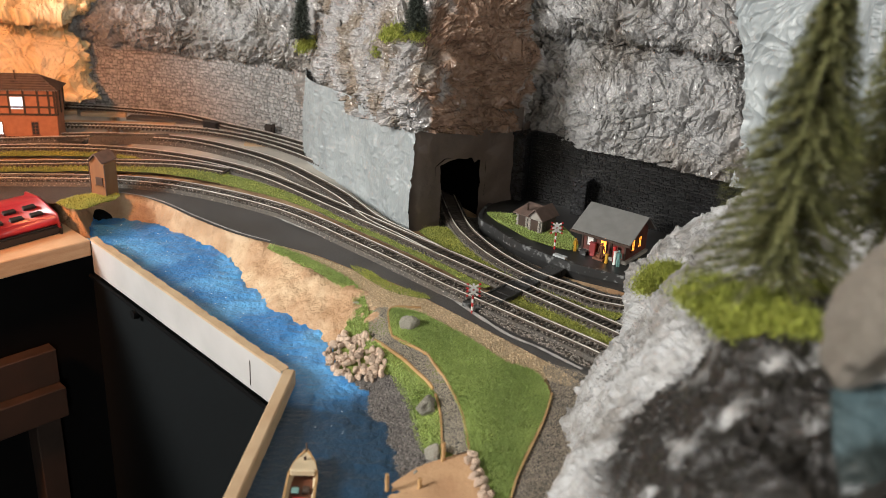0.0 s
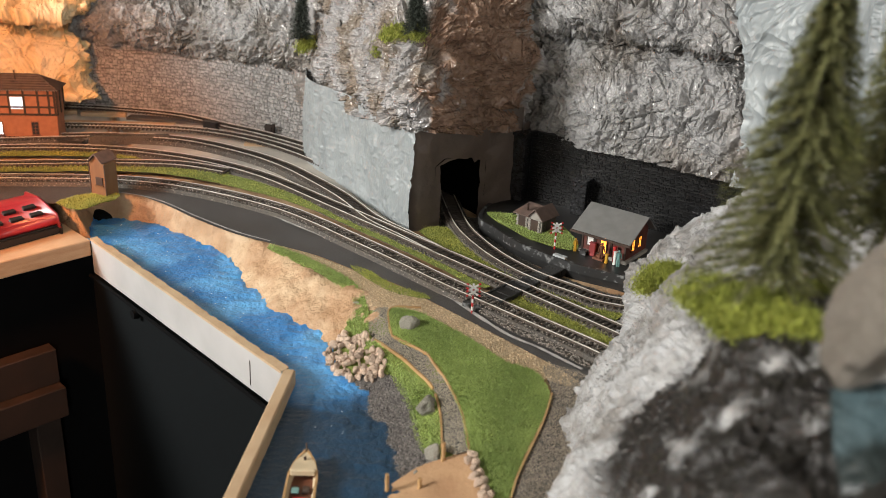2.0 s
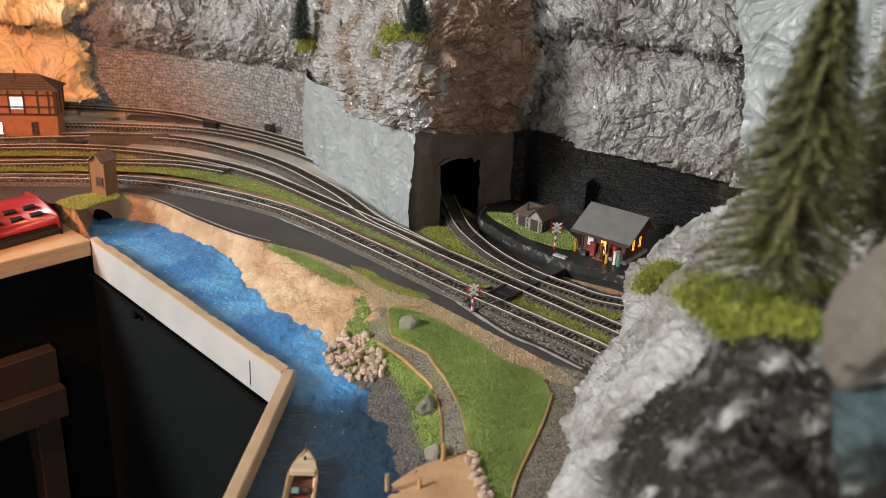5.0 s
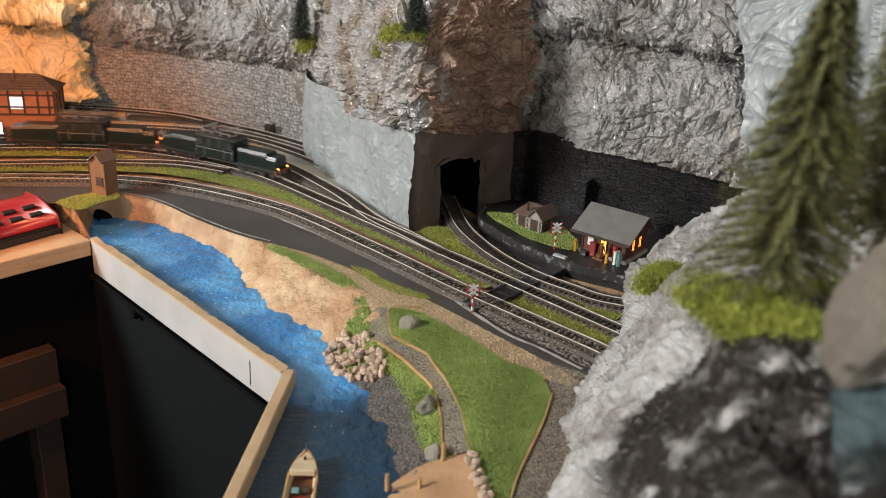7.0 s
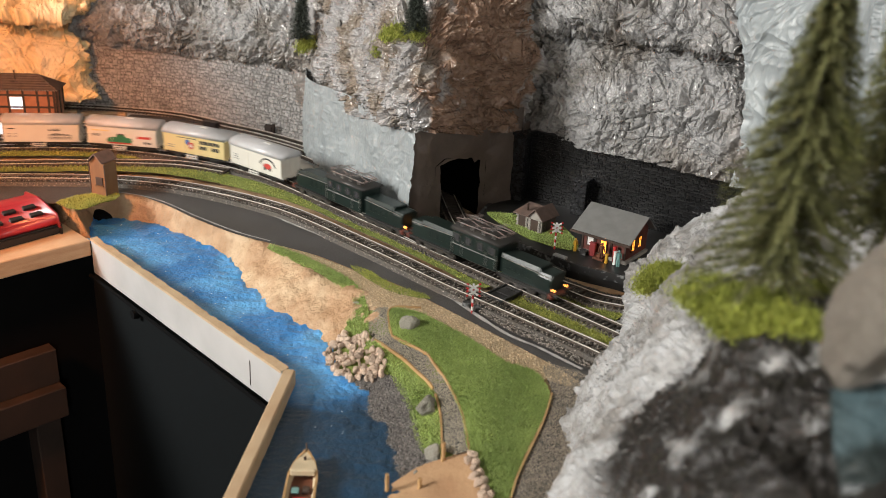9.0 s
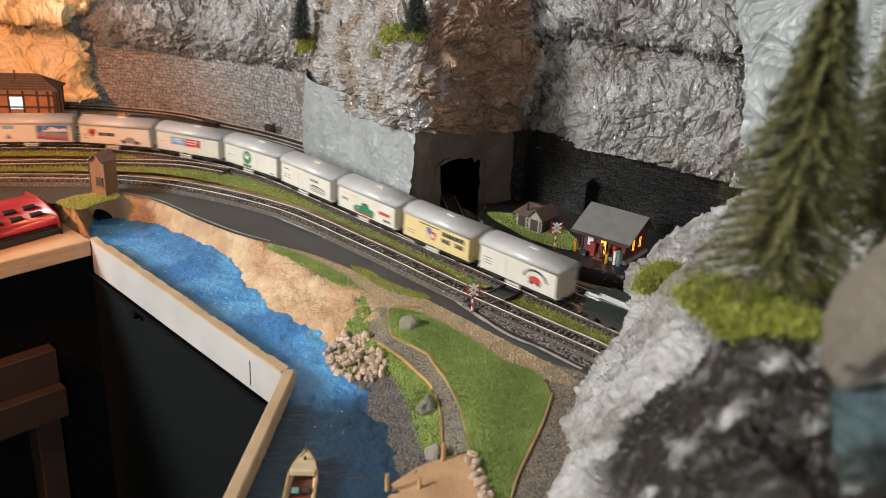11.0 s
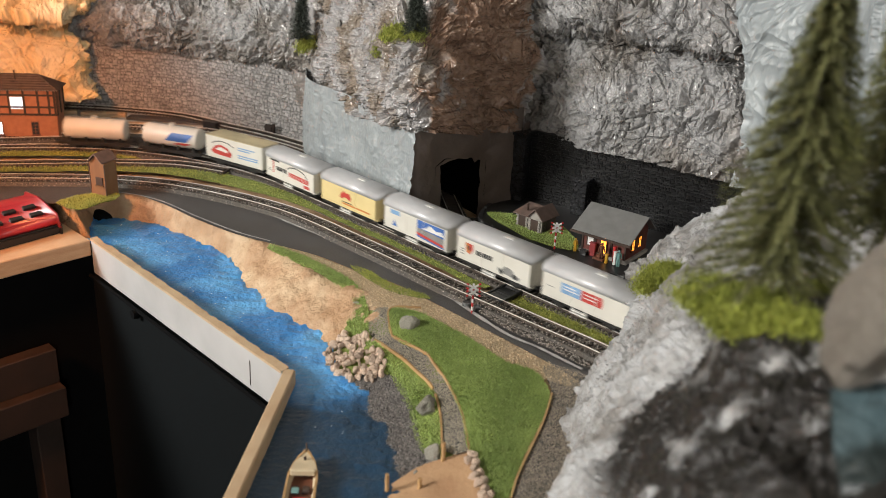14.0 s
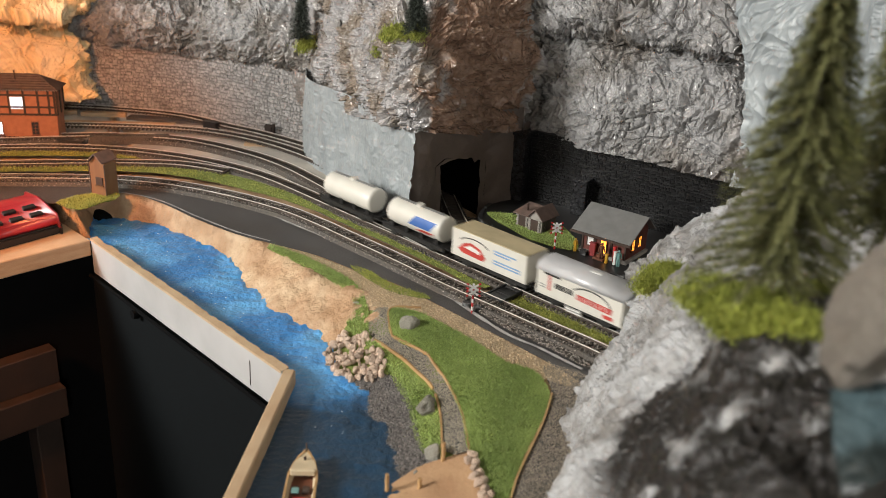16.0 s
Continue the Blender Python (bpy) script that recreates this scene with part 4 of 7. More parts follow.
def build_track(name, line, label, bed=True, chips=True, seed=1, spacing=0.0062, mat_bed=None, z=0.0, fill=16, heap=-0.0040):
    line = resample(line, max(8, int(np.linalg.norm(np.diff(np.array(line), axis=0), axis=1).sum() / 0.008)))
    d = np.gradient(line, axis=0)
    d /= np.linalg.norm(d, axis=1)[:, None]
    side = np.stack([-d[:, 1], d[:, 0]], 1)
    thing = empty(name, None, label, "railway track", "railway tracks", "structure")
    for s in (-0.00825, 0.00825):
        bm = bmesh.new()
        q = line + side * s
        sweep(bm, [(x, y, z) for x, y in q], RAIL_PROFILE)
        rail = part("rail", bm, RAILWEB, thing)
        rail.data.materials.append(RAIL)
        for f in rail.data.polygons:
            f.material_index = int(f.center.z > z - 0.0008)
    dense = resample(line, max(4, int(np.linalg.norm(np.diff(line, axis=0), axis=1).sum() / spacing)))
    dd = np.gradient(dense, axis=0)
    ang = np.arctan2(dd[:, 1], dd[:, 0])
    m = np.zeros((len(dense), 4, 4))
    m[:, 0, 0], m[:, 0, 1], m[:, 1, 0], m[:, 1, 1] = np.cos(ang), -np.sin(ang), np.sin(ang), np.cos(ang)
    m[:, 2, 2] = m[:, 3, 3] = 1
    m[:, 0, 3], m[:, 1, 3], m[:, 2, 3] = dense[:, 0], dense[:, 1], z
    tagged(many("sleepers", *SLEEPER_BOX, m, SLEEPER, thing), kind="stuff")
    if bed:
        bm = bmesh.new()
        sweep(bm, [(x, y, z) for x, y in line], [(-0.0175, -0.0118), (-0.0138, -0.0042), (0.0138, -0.0042), (0.0175, -0.0118)], closed=False)
        part("ballast_bed", bm, mat_bed or BALLAST, thing)
    if chips:
        rng = np.random.default_rng(seed)
        n = int(len(dense) * fill)
        i = rng.integers(0, len(line) - 1, n)
        w = rng.uniform(0, 1, (n, 1))
        off = rng.uniform(-0.0168, 0.0168, n)
        xy = line[i] * (1 - w) + line[i + 1] * w + side[i] * off[:, None]
        h = np.where(np.abs(off) < 0.0138, heap, -0.0042 - (np.abs(off) - 0.0138) * 1.8)
        tagged(many("ballast_chips", *CHIP, scatter_mats(xy, h + z, 0.0017, rng), STONECHIP, thing), kind="stuff")
    return thing


MAIN = [on_track(s)[0] for s in np.arange(-1.0, 1.2, 0.02)]
build_track("track", MAIN, "nickel railway track curving past the tunnel on dark ballast", seed=2)
FRONT = spline([(-0.6128, 1.088), (-0.5391, 1.101), (-0.47, 1.111), (-0.4268, 1.114), (-0.3584, 1.107), (-0.2785, 1.08), (-0.1991, 1.038), (-0.1426, 0.9921), (-0.1213, 0.9716), (-0.0506, 0.9045), (0.0111, 0.8434), (0.0927, 0.7692), (0.1385, 0.7285), (0.163, 0.7052)] + [(0.28, 0.60)], 0.01)
build_track("track", FRONT, "nickel railway track on grey ballast beside the road", seed=3, fill=40, heap=-0.0027)
MIDDLE = spline([(-0.6389, 1.14), (-0.5646, 1.158), (-0.4943, 1.174), (-0.4216, 1.187), (-0.3595, 1.188), (-0.3006, 1.17)], 0.01)
build_track("track", MIDDLE, "nickel railway track joining the main line between grass strips", seed=4)
FOOT = spline([(-0.6966, 1.253), (-0.5742, 1.293), (-0.4878, 1.311), (-0.3933, 1.308), (-0.2984, 1.263), (-0.2312, 1.212), (-0.1741, 1.148), (-0.1291, 1.089), (-0.0865, 1.02), (-0.0428, 0.9725), (0.004, 0.92)], 0.01)
build_track("track", FOOT, "nickel siding track along the foot of the rock", seed=5)
UPPER = spline([(-0.7272, 1.313), (-0.5977, 1.351), (-0.4801, 1.365), (-0.3914, 1.363), (-0.3155, 1.339), (-0.247, 1.297), (-0.1885, 1.244), (-0.1501, 1.197)], 0.01)
build_track("track", UPPER, "nickel yard track on bare board", bed=False, chips=False)
TOP = spline([(-0.7896, 1.436), (-0.6432, 1.462), (-0.54, 1.462), (-0.4415, 1.445), (-0.3559, 1.398), (-0.2848, 1.359), (-0.1961, 1.295), (-0.1392, 1.239)], 0.01)
build_track("track", TOP, "nickel yard track in front of the retaining wall", bed=False, chips=False)
TUNNEL = spline([(-0.01, 1.20), (0.005, 1.10)] + [(0.0193, 1.02), (0.0345, 0.975), (0.0604, 0.9247), (0.095, 0.8801), (0.1336, 0.8481), (0.1761, 0.8214)] + [(0.30, 0.80)], 0.01)
build_track("track", TUNNEL, "nickel railway track coming out of the tunnel mouth", seed=8)


# ---- sheets laid on the ground ----
def inside(poly, p):
    x, y = p[:, 0], p[:, 1]
    c = np.zeros(len(p), bool)
    q = np.roll(poly, -1, 0)
    for (x0, y0), (x1, y1) in zip(poly, q):
        c ^= ((y0 > y) != (y1 > y)) & (x < (x1 - x0) * (y - y0) / (y1 - y0 + 1e-15) + x0)
    return c


def drape(name, outline, off, mat, step=0.006, smooth_edge=0.01, label="", category="", relief=0.0, seed=0, height=None):
    poly = spline(outline, smooth_edge, loop=True)
    xs, ys = np.arange(poly[:, 0].min(), poly[:, 0].max(), step), np.arange(poly[:, 1].min(), poly[:, 1].max(), step)
    g = np.stack(np.meshgrid(xs, ys, indexing="ij"), -1).reshape(-1, 2)
    g = g[inside(poly, g)]
    pts = np.concatenate([poly, g])
    n = len(poly)
    v, _, f, *_ = delaunay_2d_cdt([Vector(p) for p in pts], [(i, (i + 1) % n) for i in range(n)], [list(range(n))], 1, 1e-6)
    v = np.array([tuple(p) for p in v])
    z = (ground(v[:, 0], v[:, 1]) if height is None else height(v[:, 0], v[:, 1])) + off
    p3 = np.column_stack([v, z])
    if relief:
        p3[:, 2] += relief * fractal(p3, 0.02, 3, seed)
    ob = new(name, mesh_of(name, p3, f, mat, True))
    return tagged(ob, label, category, kind="structure")


drape("road", [(-0.6315, 1.093), (-0.5397, 1.116), (-0.478, 1.129), (-0.3964, 1.131), (-0.3324, 1.116), (-0.2663, 1.087), (-0.1996, 1.04), (-0.1214, 0.9726), (-0.051, 0.9065), (0.0117, 0.8423), (0.0673, 0.7829), (0.1157, 0.7216), (0.1419, 0.6885), (0.1317, 0.6668), (0.0942, 0.709), (0.0479, 0.7573), (0.0123, 0.7933), (-0.0466, 0.8513), (-0.0915, 0.8799), (-0.139, 0.9149), (-0.1942, 0.9414), (-0.2375, 0.9627), (-0.2938, 1.002), (-0.3578, 1.055), (-0.4118, 1.079), (-0.4752, 1.032), (-0.5808, 0.9956)], 0.0020, ASPHALT, height=land, label="dark grey model road with pale edge lines", category="road")

# ---- bare yard, strips of turf, meadow, paths ----
BAREBOARD = material("bare_beige_board", (0.60, 0.55, 0.48), 0.65, second=(0.50, 0.47, 0.42), scale=20, third=(0.38, 0.36, 0.33), third_scale=12, bump=0.0006, bump_scale=150)
PALELINE = material("worn_white_line", (0.50, 0.49, 0.47), 0.7, second=(0.30, 0.29, 0.28), scale=90)
EDGEWOOD = material("tan_edging_strip", (0.48, 0.30, 0.14), 0.6, second=(0.36, 0.21, 0.09), scale=60)
PEBBLE = material("pale_pebble", (0.68, 0.52, 0.40), 0.7, second=(0.52, 0.38, 0.29), scale=60, bump=0.0008, bump_scale=300, per_object=0.3)
BOULDER = material("grey_boulder", (0.38, 0.355, 0.30), 0.55, second=(0.25, 0.235, 0.19), scale=90, bump=0.0008, bump_scale=300, per_object=0.2)

drape("yard_board", [(-0.7118, 1.508), (-0.6065, 1.524), (-0.4376, 1.513), (-0.3009, 1.437), (-0.2072, 1.368), (-0.1764, 1.227), (-0.1097, 1.113), (-0.059, 1.022), (-0.0428, 0.9787), (-0.1012, 1.031), (-0.1674, 1.103), (-0.2374, 1.161), (-0.3091, 1.204), (-0.3955, 1.228), (-0.4794, 1.237), (-0.5888, 1.228)], 0.0008, BAREBOARD, label="bare beige and grey board under the yard tracks", category="yard")


def blades(name, outline, mat, n, tall, off, label, seed, height=None, lean=0.6, wide=0.00034, keep=None):
    """Static grass: n thin upright fibres scattered in an outline."""
    poly = spline(outline, 0.01, loop=True)
    rng = np.random.default_rng(seed)
    lo, hi = poly.min(0), poly.max(0)
    p = rng.uniform(lo, hi, (n * 4, 2))
    p = p[inside(poly, p)]
    c = fractal(np.column_stack([p, np.zeros(len(p))]), 0.012, 2, seed)
    p = p[(c + rng.uniform(-0.9, 0.6, len(p))) > -0.55][:n]
    z = (ground(p[:, 0], p[:, 1]) if height is None else height(p[:, 0], p[:, 1])) + off
    a = rng.uniform(0, 6.283, len(p))
    h = tall * rng.uniform(0.5, 1.25, len(p))
    base = np.column_stack([p, z])
    side = np.column_stack([np.cos(a), np.sin(a), 0 * a]) * wide
    tip = base + np.column_stack([rng.normal(0, lean, len(p)) * h, rng.normal(0, lean, len(p)) * h, h])
    tri = np.stack([base - side, base + side, tip], 1)
    return tagged(tri_soup(name, tri, mat), label, "grass", kind="stuff")


def turf(outline, mat, n, tall, label, seed, off=0.002, height=None, soil=None):
    drape("turf", outline, off, soil or TURF, label=label, category="grass", relief=0.0015, seed=seed, height=height)
    blades("grass", outline, mat, n, tall, off, label, seed, height=height)


turf([(-0.6706, 1.2), (-0.5844, 1.219), (-0.5163, 1.229), (-0.4664, 1.224), (-0.4303, 1.212), (-0.461, 1.209), (-0.5084, 1.208), (-0.5755, 1.198), (-0.6618, 1.182)], DRYGRASS, 5000, 0.0025, "narrow strip of olive static grass beside the track", 1, off=0.006)
turf([(-0.6417, 1.143), (-0.5587, 1.161), (-0.4944, 1.173), (-0.4345, 1.178), (-0.3801, 1.178), (-0.3238, 1.17), (-0.2646, 1.146), (-0.1953, 1.095), (-0.1281, 1.025), (-0.0686, 0.9696), (-0.0144, 0.9156), (0.0291, 0.8687), (0.0511, 0.8476), (0.0336, 0.8481), (0.005, 0.8786), (-0.0398, 0.9249), (-0.0959, 0.9798), (-0.1576, 1.039), (-0.2222, 1.085), (-0.2882, 1.118), (-0.3465, 1.141), (-0.4097, 1.15), (-0.4825, 1.142), (-0.6279, 1.116)], DRYGRASS, 16000, 0.0028, "strip of olive static grass between the tracks", 2, off=0.0068)
turf([(-0.0293, 0.9987), (0.0026, 1.015), (0.0283, 0.9749), (0.0608, 0.9228), (0.0852, 0.8892), (0.0739, 0.8702), (0.0476, 0.8962), (0.0103, 0.9384)], DRYGRASS, 6000, 0.0028, "patch of olive static grass before the tunnel", 3, off=0.004)
turf([(0.0551, 0.8239), (0.0767, 0.8454), (0.113, 0.8079), (0.1611, 0.7542), (0.1529, 0.7347), (0.1194, 0.7618), (0.0894, 0.7926), (0.0653, 0.8109)], DRYGRASS, 9000, 0.0028, "strip of olive static grass beyond the crossing", 4, off=0.005)
turf([(0.0986, 0.8565), (0.1157, 0.8699), (0.1509, 0.8412), (0.1788, 0.8159), (0.172, 0.7903), (0.1416, 0.8127)], DRYGRASS, 4000, 0.0028, "strip of olive static grass by the platform track", 5, off=0.004)
MEADOW = [(-0.0476, 0.7938), (-0.0236, 0.7898), (0.0018, 0.7681), (0.0287, 0.7398), (0.0634, 0.6987), (0.0837, 0.6877), (0.0957, 0.6545), (0.085, 0.6157), (0.0711, 0.5811), (0.0609, 0.5443), (0.0487, 0.519), (0.0372, 0.5585), (0.0279, 0.59), (0.0233, 0.6298), (0.0119, 0.6701), (-0.008, 0.7213), (-0.0414, 0.7496), (-0.0474, 0.771)]
turf(MEADOW, GRASS, 110000, 0.0022, "bright green static grass meadow", 6)
drape("bank_soil", [(-0.0918, 0.7933), (-0.0685, 0.7987), (-0.0425, 0.785), (-0.0074, 0.729), (0.0145, 0.6635), (0.0159, 0.5877), (-0.0051, 0.5692), (-0.0263, 0.5655), (-0.0435, 0.6255), (-0.0634, 0.6736), (-0.0763, 0.6998), (-0.0894, 0.7228), (-0.1009, 0.7697)], 0.0008, TURF, label="green-brown soil of the bank", category="soil", relief=0.0008, seed=3)
RIVERSIDE = [(-0.198, 0.9345), (-0.1649, 0.9201), (-0.1083, 0.8701), (-0.0803, 0.8307), (-0.0696, 0.7934), (-0.0641, 0.7597), (-0.0379, 0.7261), (-0.0128, 0.6853), (0.0014, 0.6587), (0.0058, 0.6046), (-0.0053, 0.5939), (-0.0139, 0.6152), (-0.0203, 0.6485), (-0.0341, 0.6882), (-0.0467, 0.72), (-0.059, 0.741), (-0.0798, 0.7665), (-0.0905, 0.7915), (-0.0889, 0.816), (-0.1116, 0.8497), (-0.1535, 0.8893)]
turf(RIVERSIDE, GRASS, 44000, 0.0028, "uneven green static grass along the bank", 7)
turf([(-0.4717, 1.024), (-0.46, 1.047), (-0.4415, 1.063), (-0.41, 1.068), (-0.4075, 1.047), (-0.4197, 1.033), (-0.4369, 1.006)], DRYGRASS, 5000, 0.0026, "mossy green turf mound over the culvert", 8, off=0.005, height=land)
turf([(-0.0987, 0.8898), (-0.0797, 0.883), (-0.0531, 0.8528), (-0.0109, 0.8245), (-0.0193, 0.8201), (-0.0517, 0.8331), (-0.0842, 0.8678)], DRYGRASS, 2200, 0.0024, "thin olive grass verge by the road", 9)


def gravel(name, outline, bed, chip, n, size, label, seed, off=0.0012):
    drape(name, outline, off, bed, label=label, category="gravel", relief=0.001, seed=seed)
    poly = spline(outline, 0.01, loop=True)
    rng = np.random.default_rng(seed)
    p = rng.uniform(poly.min(0), poly.max(0), (n * 4, 2))
    p = p[inside(poly, p)][:n]
    tagged(many("gravel_chips", *CHIP, scatter_mats(p, ground(p[:, 0], p[:, 1]) + off + 0.0006, size, rng), chip), label, "gravel", kind="stuff")


gravel("path", [(-0.0501, 0.7982), (-0.0653, 0.7943), (-0.0679, 0.7767), (-0.0605, 0.7557), (-0.0284, 0.7224), (-0.0027, 0.6754), (0.0053, 0.6528), (0.0078, 0.5979), (0.028, 0.5896), (0.0242, 0.6281), (0.0129, 0.6684), (-0.0084, 0.719), (-0.0414, 0.7492), (-0.0488, 0.7682)], GRAVEL, material("path_chip", (0.36, 0.32, 0.25), 0.85, per_island=0.28), 9000, 0.0012, "grey gravel footpath down to the landing", 11)
gravel("verge", [(-0.1956, 0.9418), (-0.1388, 0.9134), (-0.0913, 0.8787), (-0.0464, 0.8486), (0.0123, 0.7942), (0.0479, 0.7575), (0.0943, 0.7096), (0.1249, 0.6857), (0.1139, 0.6661), (0.0954, 0.6749), (0.0633, 0.694), (0.0287, 0.7331), (0.002, 0.7595), (-0.0373, 0.7896), (-0.072, 0.8056), (-0.0808, 0.8354), (-0.1353, 0.8897), (-0.1842, 0.9222)], TANBED, TANCHIP, 9000, 0.0015, "tan gravel verge beside the road", 12)
gravel("ballast_shoulder", [(-0.1525, 1.005), (-0.0515, 0.9135), (0.0117, 0.8485), (0.0675, 0.7878), (0.1163, 0.7269), (0.1405, 0.6924), (0.1302, 0.6964), (0.1148, 0.7116), (0.0912, 0.7356), (0.0661, 0.7572), (0.04, 0.7899), (0.0177, 0.8222), (-0.0078, 0.8528), (-0.05, 0.8919), (-0.12, 0.9613)], BALLAST, STONECHIP, 7000, 0.0019, "dark grey ballast shoulder beside the road", 15, off=0.0040)
line = TUNNEL[(TUNNEL[:, 1] < 1.06) & (TUNNEL[:, 0] < 0.2)][::3]
turn = np.gradient(line, axis=0)
turn /= np.linalg.norm(turn, axis=1)[:, None]
turn = np.stack([-turn[:, 1], turn[:, 0]], 1)
gravel("trackside_ballast", [tuple(p) for p in np.concatenate([line + turn * 0.034, (line - turn * 0.022)[::-1]])], BALLAST, material("dark_track_chip", (0.12, 0.11, 0.10), 0.8, per_island=0.5), 6000, 0.0016, "dark ballast beside the platform track", 16, off=0.0006)
gravel("side_path", [(0.0944, 0.6985), (0.1274, 0.69), (0.1329, 0.6574), (0.1184, 0.6122), (0.1007, 0.5665), (0.0889, 0.5254), (0.0592, 0.5329), (0.0718, 0.5788), (0.0873, 0.6156), (0.0981, 0.6544)], GRAVEL, material("side_chip", (0.33, 0.28, 0.22), 0.85, per_island=0.3), 7000, 0.0012, "grey gravel track beside the rock", 13)
gravel("beach", [(-0.0876, 0.7084), (-0.0416, 0.7083), (-0.0197, 0.6608), (-0.0091, 0.6094), (0.0022, 0.5797), (-0.0117, 0.5714), (-0.0301, 0.5585), (-0.0442, 0.6136), (-0.0528, 0.6404), (-0.0751, 0.6688)], GRAVEL, material("dark_beach_chip", (0.15, 0.135, 0.125), 0.8, per_island=0.6), 8500, 0.0026, "dark grey gravel beach by the water", 14)


def line_strip(pts, wide, off, mat, name, label, category="road marking"):
    line = spline(pts, 0.006)
    bm = bmesh.new()
    z = land(line[:, 0], line[:, 1]) + off
    wob = 0.35 * vnoise(np.column_stack([line, z]), 0.01, 5)
    d = np.gradient(line, axis=0)
    d /= np.linalg.norm(d, axis=1)[:, None]
    side = np.stack([-d[:, 1], d[:, 0]], 1)
    l, r = line + side * (wide * (0.5 + wob * 0.5))[:, None], line - side * (wide * (0.5 + wob * 0.5))[:, None]
    a = [bm.verts.new((*p, h)) for p, h in zip(l, z)]
    b = [bm.verts.new((*p, h)) for p, h in zip(r, z)]
    for i in range(len(a) - 1):
        bm.faces.new((a[i], b[i], b[i + 1], a[i + 1]))
    tagged(part(name, bm, mat), label, category, kind="structure")


line_strip([(-0.6138, 1.087), (-0.5358, 1.107), (-0.4746, 1.12), (-0.3943, 1.124), (-0.3299, 1.108), (-0.2579, 1.069), (-0.1704, 0.9941), (-0.1131, 0.9479), (-0.0596, 0.8977), (-0.0076, 0.8453), (0.0177, 0.814), (0.0398, 0.7832), (0.0658, 0.7504), (0.0907, 0.7304), (0.1142, 0.7071), (0.1277, 0.6937)], 0.0044, 0.0030, PALELINE, "road_edge_line", "worn whitish edge line along the road")
line_strip([(-0.476, 1.034), (-0.4526, 1.063), (-0.4138, 1.078), (-0.359, 1.059), (-0.2958, 1.009), (-0.2387, 0.9678), (-0.1964, 0.9462)], 0.0022, 0.0032, PALELINE, "road_edge_line", "thin whitish edge line along the road")


def edging(pts, label):
    """A low wooden strip along a path."""
    line = spline(pts, 0.006)
    z = ground(line[:, 0], line[:, 1])
    bm = bmesh.new()
    sweep(bm, np.column_stack([line, z]), [(-0.0008, -0.002), (0.0008, -0.002), (0.0008, 0.0035), (-0.0008, 0.0035)])
    tagged(part("path_edging", bm, EDGEWOOD), label, "edging", "path edgings")


edging([(-0.0184, 0.7984), (-0.0477, 0.7958), (-0.048, 0.771), (-0.0432, 0.7517)], "thin tan wooden edging at the meadow's corner")
edging([(-0.0432, 0.7517), (-0.0232, 0.7361), (-0.0085, 0.7213)], "thin tan wooden edging along the footpath")
edging([(-0.0085, 0.7213), (0.0014, 0.6968), (0.0129, 0.6684), (0.0204, 0.6458), (0.0242, 0.6281)], "thin tan wooden edging along the footpath")
edging([(0.0242, 0.6281), (0.027, 0.6077), (0.0288, 0.5878)], "thin tan wooden edging along the footpath")
edging([(-0.0615, 0.7554), (-0.0441, 0.7378), (-0.0283, 0.7205), (-0.0134, 0.6967), (-0.0021, 0.6733)], "thin tan wooden edging along the footpath")
edging([(0.0002, 0.6657), (0.0053, 0.6389), (0.0077, 0.6004)], "thin tan wooden edging along the footpath")
edging([(0.0976, 0.6544), (0.0885, 0.6204), (0.0756, 0.5859), (0.0643, 0.5558), (0.0584, 0.5329)], "thin tan wooden edging beside the gravel track")
bm = bmesh.new()
a, b = (0.0861, 0.6877), (0.0953, 0.6611)
sweep(bm, [(*a, -0.020), (*b, -0.022)], [(-0.002, -0.002), (0.002, -0.002), (0.002, 0.007), (-0.002, 0.007)])
tagged(part("edging_board", bm, EDGEWOOD), "short tan wooden board at the meadow's corner", "board")


# ---- stones ----
def stone_mesh(seed, sub=2):
    bm = bmesh.new()
    bmesh.ops.create_icosphere(bm, subdivisions=sub, radius=0.5)
    v = np.array([tuple(p.co) for p in bm.verts])
    k = 1 + 0.5 * fractal(v + seed * 3.1, 0.6, 2, seed)
    cut = np.random.default_rng(seed)
    for _ in range(7):
        d = cut.normal(0, 1, 3)
        d /= np.linalg.norm(d)
        far = np.maximum(0, (v * k[:, None]) @ d - 0.24)
        k = k - far * 1.25
    for p, f in zip(bm.verts, k):
        p.co = p.co * float(f)
    me = bpy.data.meshes.new("stone")
    bm.to_mesh(me)
    bm.free()
    me.materials.append(PEBBLE)
    return me


STONES = [stone_mesh(k) for k in range(7)]
rng = np.random.default_rng(77)
pile = empty("stone_pile", Matrix.Translation((0, 0, 0)), "heap of pale tan and pinkish stones at the water's edge", "stones")
heap = spline([(-0.1072, 0.7679), (-0.0932, 0.7737), (-0.0817, 0.7686), (-0.0615, 0.7556), (-0.0479, 0.7222), (-0.0512, 0.7022), (-0.0743, 0.7044), (-0.1005, 0.7278)], 0.01, loop=True)
count = 0
while count < 150:
    x, y = rng.uniform(heap[:, 0].min(), heap[:, 0].max()), rng.uniform(heap[:, 1].min(), heap[:, 1].max())
    if not inside(heap, np.array([(x, y)]))[0]:
        continue
    s = rng.uniform(0.0045, 0.0105)
    ob = new("stone", STONES[count % 7])
    ob.parent = pile
    e = Euler(rng.uniform(0, 6, 3))
    ob.matrix_basis = Matrix.LocRotScale((x, y, float(ground(x, y)) + s * 0.2 + rng.uniform(0, 0.004)), e, (s * 1.2, s, s * 0.8))
    count += 1


